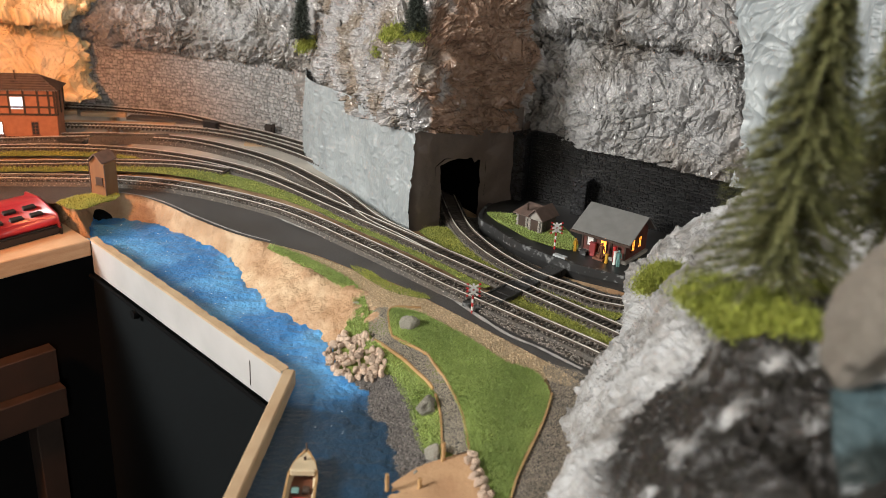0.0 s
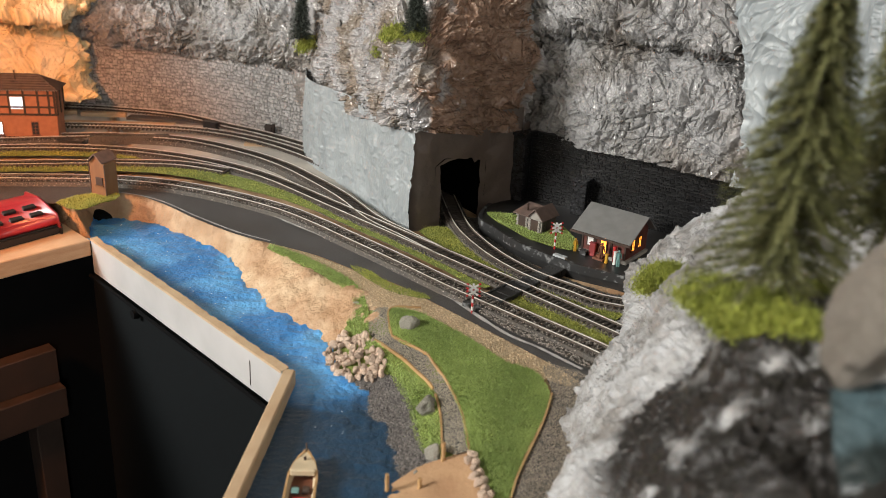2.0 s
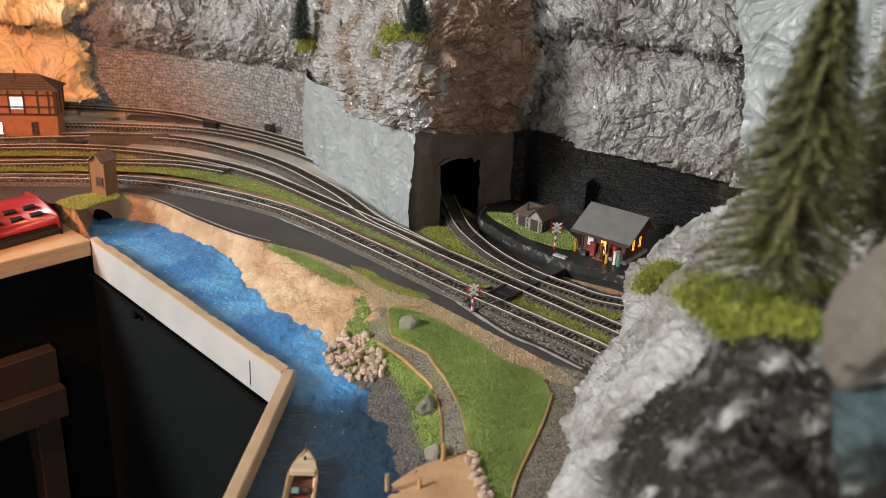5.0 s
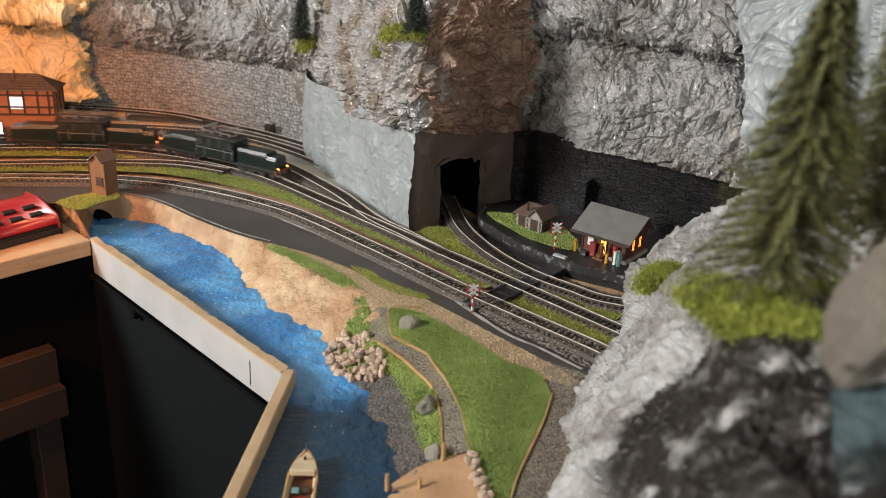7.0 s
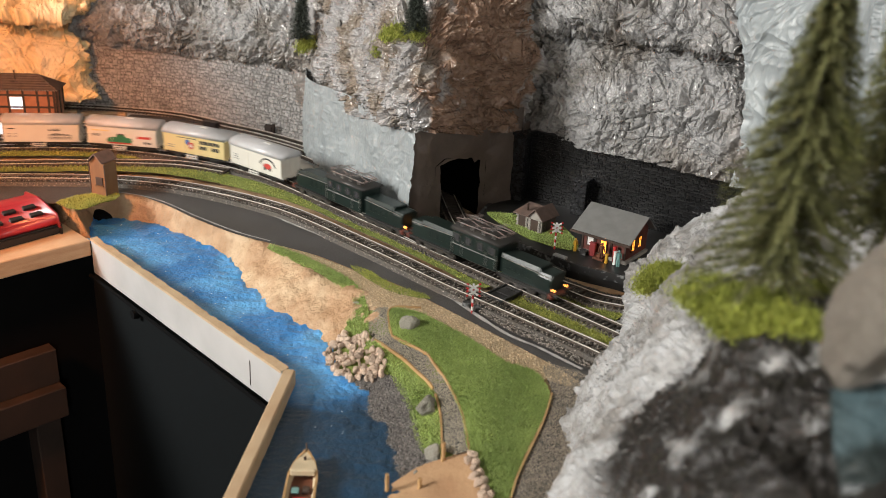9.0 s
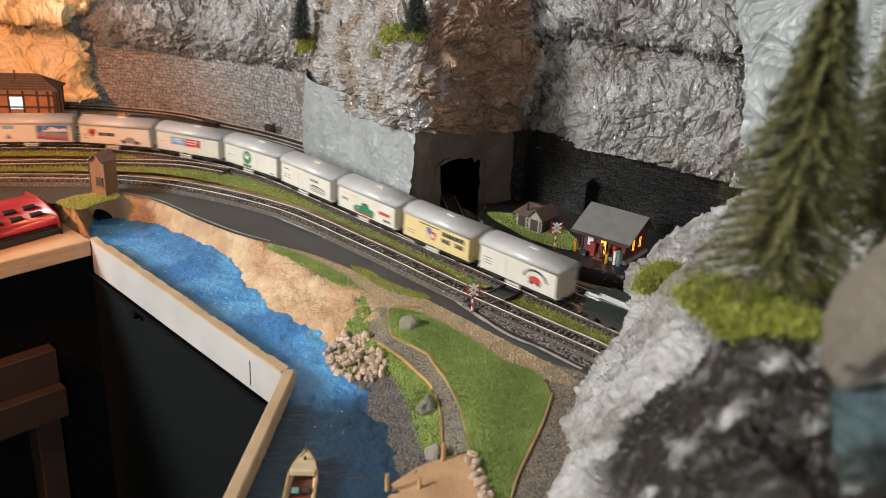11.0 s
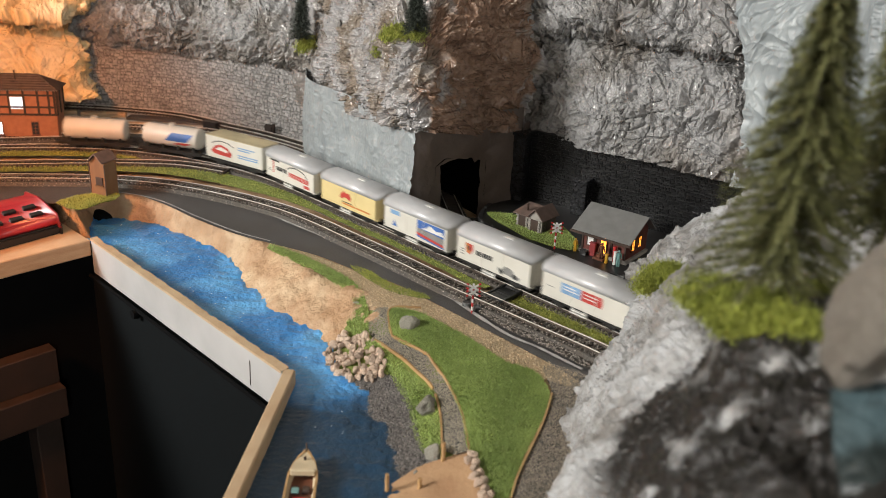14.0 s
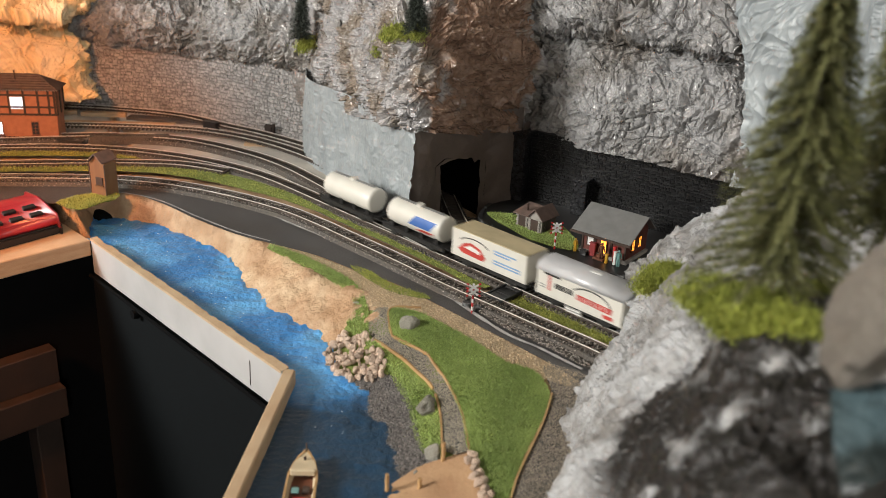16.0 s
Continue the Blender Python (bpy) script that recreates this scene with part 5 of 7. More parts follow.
def boulder(x, y, size, seed, label, turn=0.0, tall=0.8):
    me = stone_mesh(seed, 4)
    me.materials[0] = BOULDER
    co = np.empty(len(me.vertices) * 3, np.float32)
    me.vertices.foreach_get("co", co)
    co = co.reshape(-1, 3).astype(float)
    co *= (1 + 0.22 * crumple(co, 0.45, seed))[:, None]
    me.vertices.foreach_set("co", co.astype(np.float32).ravel())
    ob = new("boulder", me)
    ob.matrix_world = Matrix.LocRotScale((x, y, float(ground(x, y)) + size * tall * 0.22), Euler((0, 0, turn)), (size * 1.2, size, size * tall))
    tagged(ob, label, "boulder", "boulders on the grass")


boulder(*(-0.0292, 0.765), 0.0175, 15, "pale grey boulder with a flat top on the meadow", 0.4, 1.1)
boulder(*(-0.0077, 0.6503), 0.019, 16, "grey-green boulder beside the footpath edging", 1.0, 1.1)
boulder(*(0.0014, 0.5907), 0.017, 17, "smooth rounded grey boulder by the landing", 2.0, 1.3)
boulder(*(-0.0822, 0.8172), 0.007, 18, "small grey boulder on the bank", 0.2)
boulder(*(-0.0093, 0.5758), 0.011, 19, "low brown boulder at the landing's edge", 0.9, 0.7)

# landing stage
LANDING = material("tan_landing_plaster", (0.42, 0.26, 0.14), 0.7, second=(0.33, 0.19, 0.10), scale=40, bump=0.001, bump_scale=200)
drape("landing", [(-0.0302, 0.5608), (-0.0118, 0.5754), (0.003, 0.5817), (0.031, 0.583), (0.0372, 0.5635), (0.0419, 0.539), (0.0485, 0.5119), (0.0251, 0.5004), (-0.022, 0.5042), (-0.0318, 0.549)], 0.005, LANDING, label="tan plaster landing place at the water's edge", category="landing", relief=0.002, seed=4)
border = empty("landing_border", Matrix.Translation((0, 0, 0)), "row of pinkish stones along the landing", "stones")
for k, (x, y) in enumerate([(0.031, 0.5786), (0.0339, 0.57), (0.0323, 0.5647), (0.0364, 0.5585), (0.0392, 0.5501), (0.0355, 0.549), (0.0403, 0.5409), (0.0434, 0.5345), (0.0378, 0.5336), (0.0322, 0.5558), (0.0288, 0.5739), (0.041, 0.5293)]):
    ob = new("stone", STONES[k % 7])
    ob.parent = border
    ob.matrix_basis = Matrix.LocRotScale((x, y, float(ground(x, y)) + 0.006), Euler((k, 2 * k, k * 0.7)), (0.011, 0.009, 0.008))
for px, py, hh in ((*(0.0087, 0.5801), 0.016), (*(-0.0322, 0.5535), 0.016), (*(-0.0078, 0.5534), 0.009)):
    bm = bmesh.new()
    z = float(ground(px, py))
    rod(bm, (px, py, z - 0.002), (px, py, z + 0.005 + hh), 0.0018, 0.0015, 8)
    tagged(part("mooring_post", bm, EDGEWOOD), "short brown wooden mooring post", "post", "mooring posts")

# culvert under the turf mound: a capped black cylinder stands for its inner shade
bm = bmesh.new()
cx, cy = (-0.4367, 1.073, -0.045)[:2]
bmesh.ops.create_cone(bm, cap_ends=True, segments=24, radius1=0.0095, radius2=0.0095, depth=0.05, matrix=Matrix.Translation((cx - 0.012, cy + 0.012, -0.042)) @ Matrix.Rotation(radians(45), 4, "Z") @ Matrix.Rotation(radians(90), 4, "X"))
tagged(part("culvert", bm, NEARBLACK), "solid black plug painting the shade of a round culvert mouth under the turf mound", "culvert", kind="structure")

# ---- platform, crossing, buildings ----
BLACKPLAT = material("black_platform", (0.013, 0.013, 0.013), 0.40, second=(0.020, 0.020, 0.020), scale=60)
KERB = material("worn_kerb", (0.20, 0.205, 0.205), 0.5, second=(0.022, 0.022, 0.022), scale=130, mix=0.60, sharp=0.06)
ORANGEBRICK = material("orange_brick_plastic", (0.40, 0.165, 0.085), 0.55, second=(0.33, 0.13, 0.065), scale=130, bump=0.0003, bump_scale=500)
TIMBER = material("dark_timber", (0.055, 0.032, 0.022), 0.55, second=(0.04, 0.024, 0.017), scale=120)
ROOFBROWN = material("brown_tile_roof", (0.17, 0.115, 0.095), 0.6, second=(0.13, 0.09, 0.075), scale=150, bump=0.0004, bump_scale=500)
ROOFGREY = material("grey_roof_sheet", (0.17, 0.17, 0.165), 0.6, second=(0.14, 0.14, 0.135), scale=90)
REDBRICK = material("dark_red_brick", (0.13, 0.036, 0.026), 0.55, second=(0.09, 0.028, 0.02), scale=160, bump=0.0003, bump_scale=600)
HUTWOOD = material("brown_hut_boards", (0.23, 0.115, 0.05), 0.55, second=(0.17, 0.08, 0.035), scale=80, stretch=(1, 1, 0.2))
PALESTONE = material("pale_quoin_stone", (0.30, 0.28, 0.25), 0.7, second=(0.22, 0.20, 0.18), scale=150)
SHEDWALL = material("shed_brown_grey", (0.10, 0.085, 0.075), 0.6)
LITWARM = glow("warm_lit_window", (1.0, 0.32, 0.04), 2.2)
LITCOOL = glow("cool_lit_window", (0.80, 0.88, 1.0), 1.6)
DARKGLASS = material("dark_window_glass", (0.05, 0.05, 0.055), 0.12)
REDPAINT = material("red_enamel", (0.50, 0.03, 0.03), 0.4)
WHITEPAINT = material("white_enamel", (0.75, 0.74, 0.72), 0.45)
CREAMPAINT = material("cream_enamel", (0.62, 0.50, 0.33), 0.5)
BLACKPLASTIC = material("black_plastic", (0.015, 0.015, 0.016), 0.4)
YELLOWPAINT = material("yellow_paint", (0.60, 0.33, 0.03), 0.5)
BROWNPAINT = material("brown_paint", (0.18, 0.07, 0.04), 0.5)
TEALPAINT = material("teal_paint", (0.18, 0.34, 0.32), 0.5)
PLAT_Z = 0.006
BROWNRED = material("faded_red_enamel", (0.26, 0.035, 0.035), 0.45)

edge = spline([(0.062, 1.092)] + [(0.0418, 1.0234), (0.0600, 0.9866), (0.0846, 0.9455), (0.1204, 0.9095), (0.1480, 0.8890), (0.1870, 0.8690), (0.2150, 0.8480)], 0.01)
back = [(0.42, 0.92), (0.36, 0.95), (0.29, 0.995), (0.22, 1.04), (0.15, 1.085), (0.10, 1.11)]
bm = bmesh.new()
prism(bm, [tuple(p) for p in edge] + back, -0.011, PLAT_Z, "z")
tagged(part("platform", bm, BLACKPLAT), "black low station platform beside the track", "platform", kind="structure")
bm = bmesh.new()
sweep(bm, np.column_stack([edge, np.full(len(edge), PLAT_Z)]), [(-0.0015, -0.008), (0.0028, -0.008), (0.0028, 0.0014), (-0.0015, 0.0014)])
tagged(part("platform_kerb", bm, KERB), "dark platform kerb with worn pale edge", "kerb", kind="structure")
flat = lambda x, y: np.full_like(x, PLAT_Z)
turf([(0.0514, 1.037), (0.0785, 0.9842), (0.1057, 0.9497), (0.1387, 0.9295), (0.1525, 0.9396), (0.1476, 0.9818), (0.137, 1.008), (0.1049, 1.031)], GRASS, 7000, 0.0018, "green static grass on the platform behind the kerb", 21, off=0.001, height=flat)
bm = bmesh.new()
p0 = (0.1271, 0.908, 0.007)
box(bm, -0.008, 0.008, -0.002, 0.004, 0.006, 0.0095, 0.0004, m=Matrix.Translation((p0[0], p0[1], 0)) @ Matrix.Rotation(radians(-38), 4, "Z"))
tagged(part("kerb_block", bm, material("pale_concrete", (0.42, 0.45, 0.46), 0.6)), "pale concrete block set on the platform kerb", "kerb block")


def crossing():
    thing = empty("level_crossing", None, "dark plate level crossing over three tracks", "crossing", kind="structure")
    a, b = np.array([(0.052, 0.8137)][0]), np.array([(0.131, 0.9091)][0])
    d = (b - a) / np.linalg.norm(b - a)
    n = np.array((-d[1], d[0]))
    ln = np.linalg.norm(b - a)
    m = Matrix.Translation((*a, 0)) @ Matrix.Rotation(math.atan2(d[1], d[0]), 4, "Z")
    for s0, s1 in np.linspace(0, 1, 9).repeat(2)[1:-1].reshape(-1, 2):
        bm = bmesh.new()
        box(bm, s0 * ln + 0.0006, s1 * ln - 0.0006, -0.0095, 0.0095, -0.010, -0.0012, 0.0004, m=m)
        part("plate", bm, BLACKPLAT, thing)
    for s in (-0.0105, 0.0105):
        bm = bmesh.new()
        box(bm, 0.0, ln * 0.4, s - 0.0012, s + 0.0012, -0.010, -0.0002, 0.0003, m=m)
        part("kerb", bm, KERB, thing, "worn pale kerb strip")


crossing()


def cross_sign(x, y, z, height, label, turn):
    """A striped post with two crossed striped boards, twice over."""
    t = empty("crossing_sign", Matrix.LocRotScale((x, y, z), Euler((0, 0, turn)), None), label, "crossing sign", "crossing signs")
    n = 7
    for k in range(n):
        bm = bmesh.new()
        rod(bm, (0, 0, height * k / n), (0, 0, height * (k + 1) / n), 0.0011, n=8)
        part("post_band", bm, REDPAINT if k % 2 == 0 else WHITEPAINT, t)
    bm = bmesh.new()
    rod(bm, (0, 0, height), (0, 0, height * 1.12), 0.0011, n=8)
    part("post_top", bm, WHITEPAINT, t)
    for zc in (height * 1.0, height * 0.84):
        for ang in (33, -33):
            for s, mat in (((-0.0082, -0.0058), REDPAINT), ((-0.0058, 0.0058), WHITEPAINT), ((0.0058, 0.0082), REDPAINT)):
                bm = bmesh.new()
                box(bm, *s, -0.0018, -0.0010, -0.0009, 0.0009, m=Matrix.Translation((0, 0, zc)) @ Matrix.Rotation(radians(ang), 4, "Y"))
                part("arm", bm, mat, t)
    return t


cross_sign(*(0.0316, 0.7936, -0.01), 0.029, "red and white striped crossing sign beside the road", 0.1)
cross_sign(*(0.1241, 0.934, 0.006), 0.028, "red and white striped crossing sign on the platform", 0.1)
bm = bmesh.new()
for k, (px, py) in enumerate([(0.0377, 0.799), (0.0266, 0.8077)]):
    rod(bm, (px, py, -0.011), (px, py, -0.004), 0.0045, 0.0045, 14)
tagged(part("crossing_drum", bm, KERB), "grey round covers beside the crossing sign", "cover")


def windowed(parent, m, w, h, pane, frame_mat=None, bars=(1, 1), label=""):
    """A window under parent; m puts its middle on the wall, facing -y."""
    fm = frame_mat or TIMBER
    bm = bmesh.new()
    f = 0.0009
    for b in ((-w / 2, w / 2, -h / 2, -h / 2 + f), (-w / 2, w / 2, h / 2 - f, h / 2), (-w / 2, -w / 2 + f, -h / 2, h / 2), (w / 2 - f, w / 2, -h / 2, h / 2)):
        box(bm, b[0], b[1], -0.0009, 0.0002, b[2], b[3], m=m)
    for i in range(bars[0]):
        x = -w / 2 + w * (i + 1) / (bars[0] + 1)
        box(bm, x - 0.0002, x + 0.0002, -0.0007, 0.0, -h / 2, h / 2, m=m)
    for i in range(bars[1]):
        z = -h / 2 + h * (i + 1) / (bars[1] + 1)
        box(bm, -w / 2, w / 2, -0.0007, 0.0, z - 0.0002, z + 0.0002, m=m)
    win = part("window", bm, fm, parent)
    bm = bmesh.new()
    box(bm, -w / 2 + 0.0003, w / 2 - 0.0003, -0.0004, 0.0, -h / 2 + 0.0003, h / 2 - 0.0003, m=m)
    part("pane", bm, pane, win, label)
    return win


T = Matrix.Translation


def signal_box():
    c, l = np.array((-0.5761, 1.288, -0.01)[:2]), np.array((-0.6593, 1.275, -0.01)[:2])
    d = (c - l) / np.linalg.norm(c - l)
    t = empty("signal_box", T((c[0], c[1], -0.011)) @ Matrix.Rotation(math.atan2(d[1], d[0]), 4, "Z"), "orange brick signal box with timber-framed upper floor and brown roof", "building")
    w, dp, h1, h2 = 0.17, 0.038, 0.041, 0.0785
    bm = bmesh.new()
    box(bm, -w - 0.004, 0.004, -0.004, dp + 0.004, 0, 0.004, 0.0005)
    part("plinth", bm, TIMBER, t)
    bm = bmesh.new()
    box(bm, -w, 0, 0, dp, 0.004, h1, 0.0004)
    part("lower_wall", bm, ORANGEBRICK, t)
    bm = bmesh.new()
    box(bm, -w - 0.001, 0.001, -0.001, dp + 0.001, h1, h2, 0.0003)
    part("upper_wall", bm, ORANGEBRICK, t, "orange infill panels of the upper floor")
    for x in (-0.001, -0.009, -0.024, -0.0435, -0.064, -0.085, -0.105, -0.13, -0.155):
        bm = bmesh.new()
        box(bm, x - 0.0014, x + 0.0014, -0.0026, -0.0008, h1, h2)
        part("post", bm, TIMBER, t)
    for z in (h1 + 0.001, h1 + 0.012, h2 - 0.008):
        bm = bmesh.new()
        box(bm, -w, 0.002, -0.0024, -0.0007, z - 0.0013, z + 0.0013)
        part("beam", bm, TIMBER, t)
    for y in (0.0, 0.019, dp):
        bm = bmesh.new()
        box(bm, 0.0008, 0.0026, y - 0.0014, y + 0.0014, h1, h2)
        part("post", bm, TIMBER, t)
    bm = bmesh.new()
    e, top = 0.0065, h2 + 0.0195
    ring = [(-w - e, -e, h2), (e, -e, h2), (e, dp + e, h2), (-w - e, dp + e, h2)]
    ridge = [(-w + 0.03, dp / 2, top), (-0.026, dp / 2, top)]
    v = [bm.verts.new(p) for p in ring + ridge]
    for f in ((0, 1, 5, 4), (1, 2, 5), (2, 3, 4, 5), (3, 0, 4), (3, 2, 1, 0)):
        bm.faces.new([v[i] for i in f])
    bmesh.ops.solidify(bm, geom=bm.faces[:], thickness=0.0015)
    part("roof", bm, ROOFBROWN, t, "brown hipped tile roof")
    # highlights on the gutter edge, put in as a row of pale boxes
    for k in range(46):
        bm = bmesh.new()
        x = -w + 0.004 + k * 0.0038
        box(bm, x - 0.0009, x + 0.0009, -e - 0.0012, -e + 0.0006, h2 - 0.0004, h2 + 0.0012, 0.0002)
        part("eaves_tile", bm, PALESTONE, t)
    for k in range(1, 7):
        f = k / 7
        bm = bmesh.new()
        y, z = -e + (dp / 2 + e) * f, h2 + (top - h2) * f
        box(bm, -w, e - (0.026 + e) * f, y - 0.0006, y + 0.0006, z + 0.0004, z + 0.0016)
        part("tile_course", bm, ROOFBROWN, t)
    bm = bmesh.new()
    rod(bm, (-0.055, 0.010, h2 + 0.008), (-0.055, 0.010, h2 + 0.026), 0.0011)
    box(bm, -0.061, -0.050, 0.006, 0.014, h2 + 0.004, h2 + 0.0105)
    part("stove_pipe", bm, TIMBER, t)
    windowed(t, T((-0.0535, -0.0014, h2 - 0.0195)), 0.0185, 0.0185, LITCOOL, WHITEPAINT, (3, 2), "lit pale window")
    windowed(t, T((-0.0950, -0.0014, h2 - 0.0195)), 0.0185, 0.0185, LITCOOL, WHITEPAINT, (3, 2), "lit pale window")
    for x, pane, label in ((-0.032, DARKGLASS, "dark sash window"), (-0.082, LITCOOL, "lit pale window")):
        windowed(t, T((x, -0.0004, 0.021)), 0.0105, 0.020, pane, BROWNPAINT, (1, 3), label)
        bm = bmesh.new()
        box(bm, x - 0.0062, x + 0.0062, -0.0022, 0.0, 0.0098, 0.0112)
        part("sill", bm, BROWNPAINT, t)


signal_box()


def wayside_hut():
    c = (-0.4204, 1.054, -0.006)
    t = empty("wayside_hut", T((c[0], c[1], -0.007)) @ Matrix.Rotation(radians(-20), 4, "Z"), "tall narrow brown wooden hut with gabled roof on a turf mound", "hut")
    w, dp, h = 0.024, 0.021, 0.042
    bm = bmesh.new()
    prism(bm, [(-w, 0), (0, 0), (0, h), (-w / 2, h + 0.012), (-w, h)], 0, dp, "y")
    part("body", bm, HUTWOOD, t)
    for s in (-1, 1):
        bm = bmesh.new()
        a = math.atan2(0.012, w / 2)
        box(bm, -0.0005, 0.0150, -0.004, dp + 0.004, 0, 0.0013, 0.0002, m=T((-w / 2, 0, h + 0.0125)) @ (Matrix.Rotation(a, 4, "Y") if s > 0 else Matrix.Rotation(math.pi, 4, "Z") @ T((0, -dp, 0)) @ Matrix.Rotation(a, 4, "Y")))
        part("roof_slope", bm, ROOFBROWN, t)
    for x in (-w, -0.0012):
        bm = bmesh.new()
        box(bm, x, x + 0.0012, -0.0006, 0.0, 0, h)
        part("corner_board", bm, TIMBER, t)
    bm = bmesh.new()
    box(bm, -0.0145, -0.004, -0.0012, 0.0, 0.015, 0.0255, 0.0003)
    hatch = part("hatch", bm, TIMBER, t, "dark wooden hatch")
    bm = bmesh.new()
    box(bm, -0.0155, -0.003, -0.003, 0.0, 0.0138, 0.0148)
    part("sill", bm, HUTWOOD, t)


wayside_hut()


def station():
    c = np.array((0.197, 0.9013, 0.006)[:2])
    l = np.array((0.1536, 0.9332, 0.006)[:2])
    d = (c - l) / np.linalg.norm(c - l)
    w = float(np.linalg.norm(c - l))
    t = empty("station_halt", T((c[0], c[1], PLAT_Z)) @ Matrix.Rotation(math.atan2(d[1], d[0]), 4, "Z"), "small dark red brick station halt with grey roof and lit doorway", "building")
    dp, h, rise = 0.050, 0.030, 0.016
    bm = bmesh.new()
    box(bm, -w - 0.003, 0.003, -0.003, dp, 0, 0.004, 0.0004)
    part("plinth", bm, PALESTONE, t, "pale stone plinth")
    bm = bmesh.new()
    prism(bm, [(0, 0.004), (dp, 0.004), (dp, h), (dp * 0.62, h + rise), (0, h)], -w, 0)
    part("wall", bm, REDBRICK, t)
    a = math.atan2(rise, dp * 0.62)
    bm = bmesh.new()
    box(bm, -w - 0.010, 0.008, -0.010, math.hypot(rise, dp * 0.62) + 0.001, 0.0, 0.0014, 0.0003, m=T((0, 0, h + 0.0005)) @ Matrix.Rotation(a, 4, "X"))
    part("roof_front", bm, ROOFGREY, t, "grey sheet roof slope")
    bm = bmesh.new()
    a2 = math.atan2(rise, dp * 0.38)
    box(bm, -w - 0.010, 0.008, 0, math.hypot(rise, dp * 0.38) + 0.008, -0.0014, 0.0, 0.0003, m=T((0, dp * 0.62, h + rise + 0.002)) @ Matrix.Rotation(-a2, 4, "X"))
    part("roof_back", bm, ROOFGREY, t)
    bm = bmesh.new()
    box(bm, -w - 0.0105, 0.0085, -0.0115, -0.0098, h - 0.0058, h - 0.0035)
    part("gutter", bm, TIMBER, t)
    for x in (-w + 0.001, -w * 0.7, -w * 0.33, -0.001):
        bm = bmesh.new()
        box(bm, x - 0.0009, x + 0.0009, -0.0012, 0.0, 0.004, h)
        part("post", bm, TIMBER, t)
    windowed(t, T((-w * 0.50, -0.0006, 0.0155)), 0.0085, 0.022, LITWARM, TIMBER, (1, 3), "doorway with warm orange light")
    windowed(t, T((-w * 0.80, -0.0006, 0.016)), 0.009, 0.013, WHITEPAINT, TIMBER, (0, 0), "pale notice board")
    for y in (0.014, 0.030):
        windowed(t, T((0.0006, y, 0.018)) @ Matrix.Rotation(radians(90), 4, "Z"), 0.008, 0.014, LITWARM, TIMBER, (1, 2), "window with warm orange light")
    bm = bmesh.new()
    box(bm, -w * 0.62, -w * 0.38, -0.012, -0.003, 0, 0.0025, 0.0003)
    box(bm, -w * 0.58, -w * 0.42, -0.008, -0.003, 0.0025, 0.0045, 0.0003)
    part("doorstep", bm, BROWNPAINT, t)
    for x in (-w * 0.93, -w * 0.66, -w * 0.36, -w * 0.14):
        bm = bmesh.new()
        box(bm, x - 0.002, x + 0.002, -0.0022, -0.0005, 0.0225, 0.0245, 0.0003)
        part("wall_lamp", bm, BROWNPAINT, t)
    return t.matrix_world.copy(), w


SM, SW = station()


def spot(u, v):
    """A place on the platform, u along the station's front, v out from it."""
    return SM @ Vector((u, v, 0.0))


def figure(p, mat, label, tall=0.020, sit=False):
    """A tiny painted layout figure as one plain shape."""
    bm = bmesh.new()
    k = tall / 0.020
    z = 0.0 if not sit else -0.004
    for x in (-0.0011, 0.0011):
        rod(bm, (x * k, 0, max(0, z)), (x * k * 0.8, -0.002 if sit else 0, 0.0095 * k + z), 0.0010 * k, 0.0012 * k, 6)
    rod(bm, (0, 0, 0.009 * k + z), (0, 0, 0.0162 * k + z), 0.0019 * k, 0.0023 * k, 8)
    for x in (-0.0026, 0.0026):
        rod(bm, (x * k * 0.9, 0, 0.0158 * k + z), (x * k * 1.25, -0.0008, 0.0098 * k + z), 0.0007 * k, 0.0006 * k, 6)
    bmesh.ops.create_icosphere(bm, subdivisions=1, radius=0.0016 * k, matrix=T((0, 0, 0.0185 * k + z)))
    ob = part("figurine", bm, mat)
    ob.location = p
    tagged(ob, label, "figurine", "platform figurines")


figure(spot(-SW * 0.45, -0.010), BROWNPAINT, "tiny brown painted figurine before the doorway", 0.021)
figure(spot(-SW * 0.05, -0.011), TEALPAINT, "tiny pale teal figurine on the platform", 0.019)
figure(spot(-SW * 1.08, -0.006), YELLOWPAINT, "tiny yellow figurine on the platform bench", 0.016)
for u, v, w2, dp2, h2, mat, label, name in ((-SW * 0.70, -0.004, 0.007, 0.004, 0.015, BROWNRED, "red vending cabinet against the station wall", "vending_cabinet"),
                                             (-SW * 0.14, -0.010, 0.0028, 0.0028, 0.015, WHITEPAINT, "slim white ticket post on the platform", "ticket_post"),
                                             (-SW * 0.20, -0.005, 0.003, 0.003, 0.018, REDPAINT, "slim red post by the station wall", "post"),
                                             (-SW * 0.86, -0.008, 0.008, 0.005, 0.005, KERB, "small grey crate on the platform", "crate"),
                                             (-SW * 0.30, -0.012, 0.003, 0.003, 0.010, YELLOWPAINT, "small yellow litter bin", "litter_bin")):
    bm = bmesh.new()
    box(bm, -w2 / 2, w2 / 2, -dp2 / 2, dp2 / 2, 0, h2, 0.0004)
    box(bm, -w2 / 2 - 0.0004, w2 / 2 + 0.0004, -dp2 / 2 - 0.0004, dp2 / 2 + 0.0004, h2, h2 + 0.0008, 0.0002)
    ob = part(name, bm, mat)
    ob.matrix_world = T(spot(u, v)) @ SM.to_3x3().to_4x4()
    tagged(ob, label, "platform item")


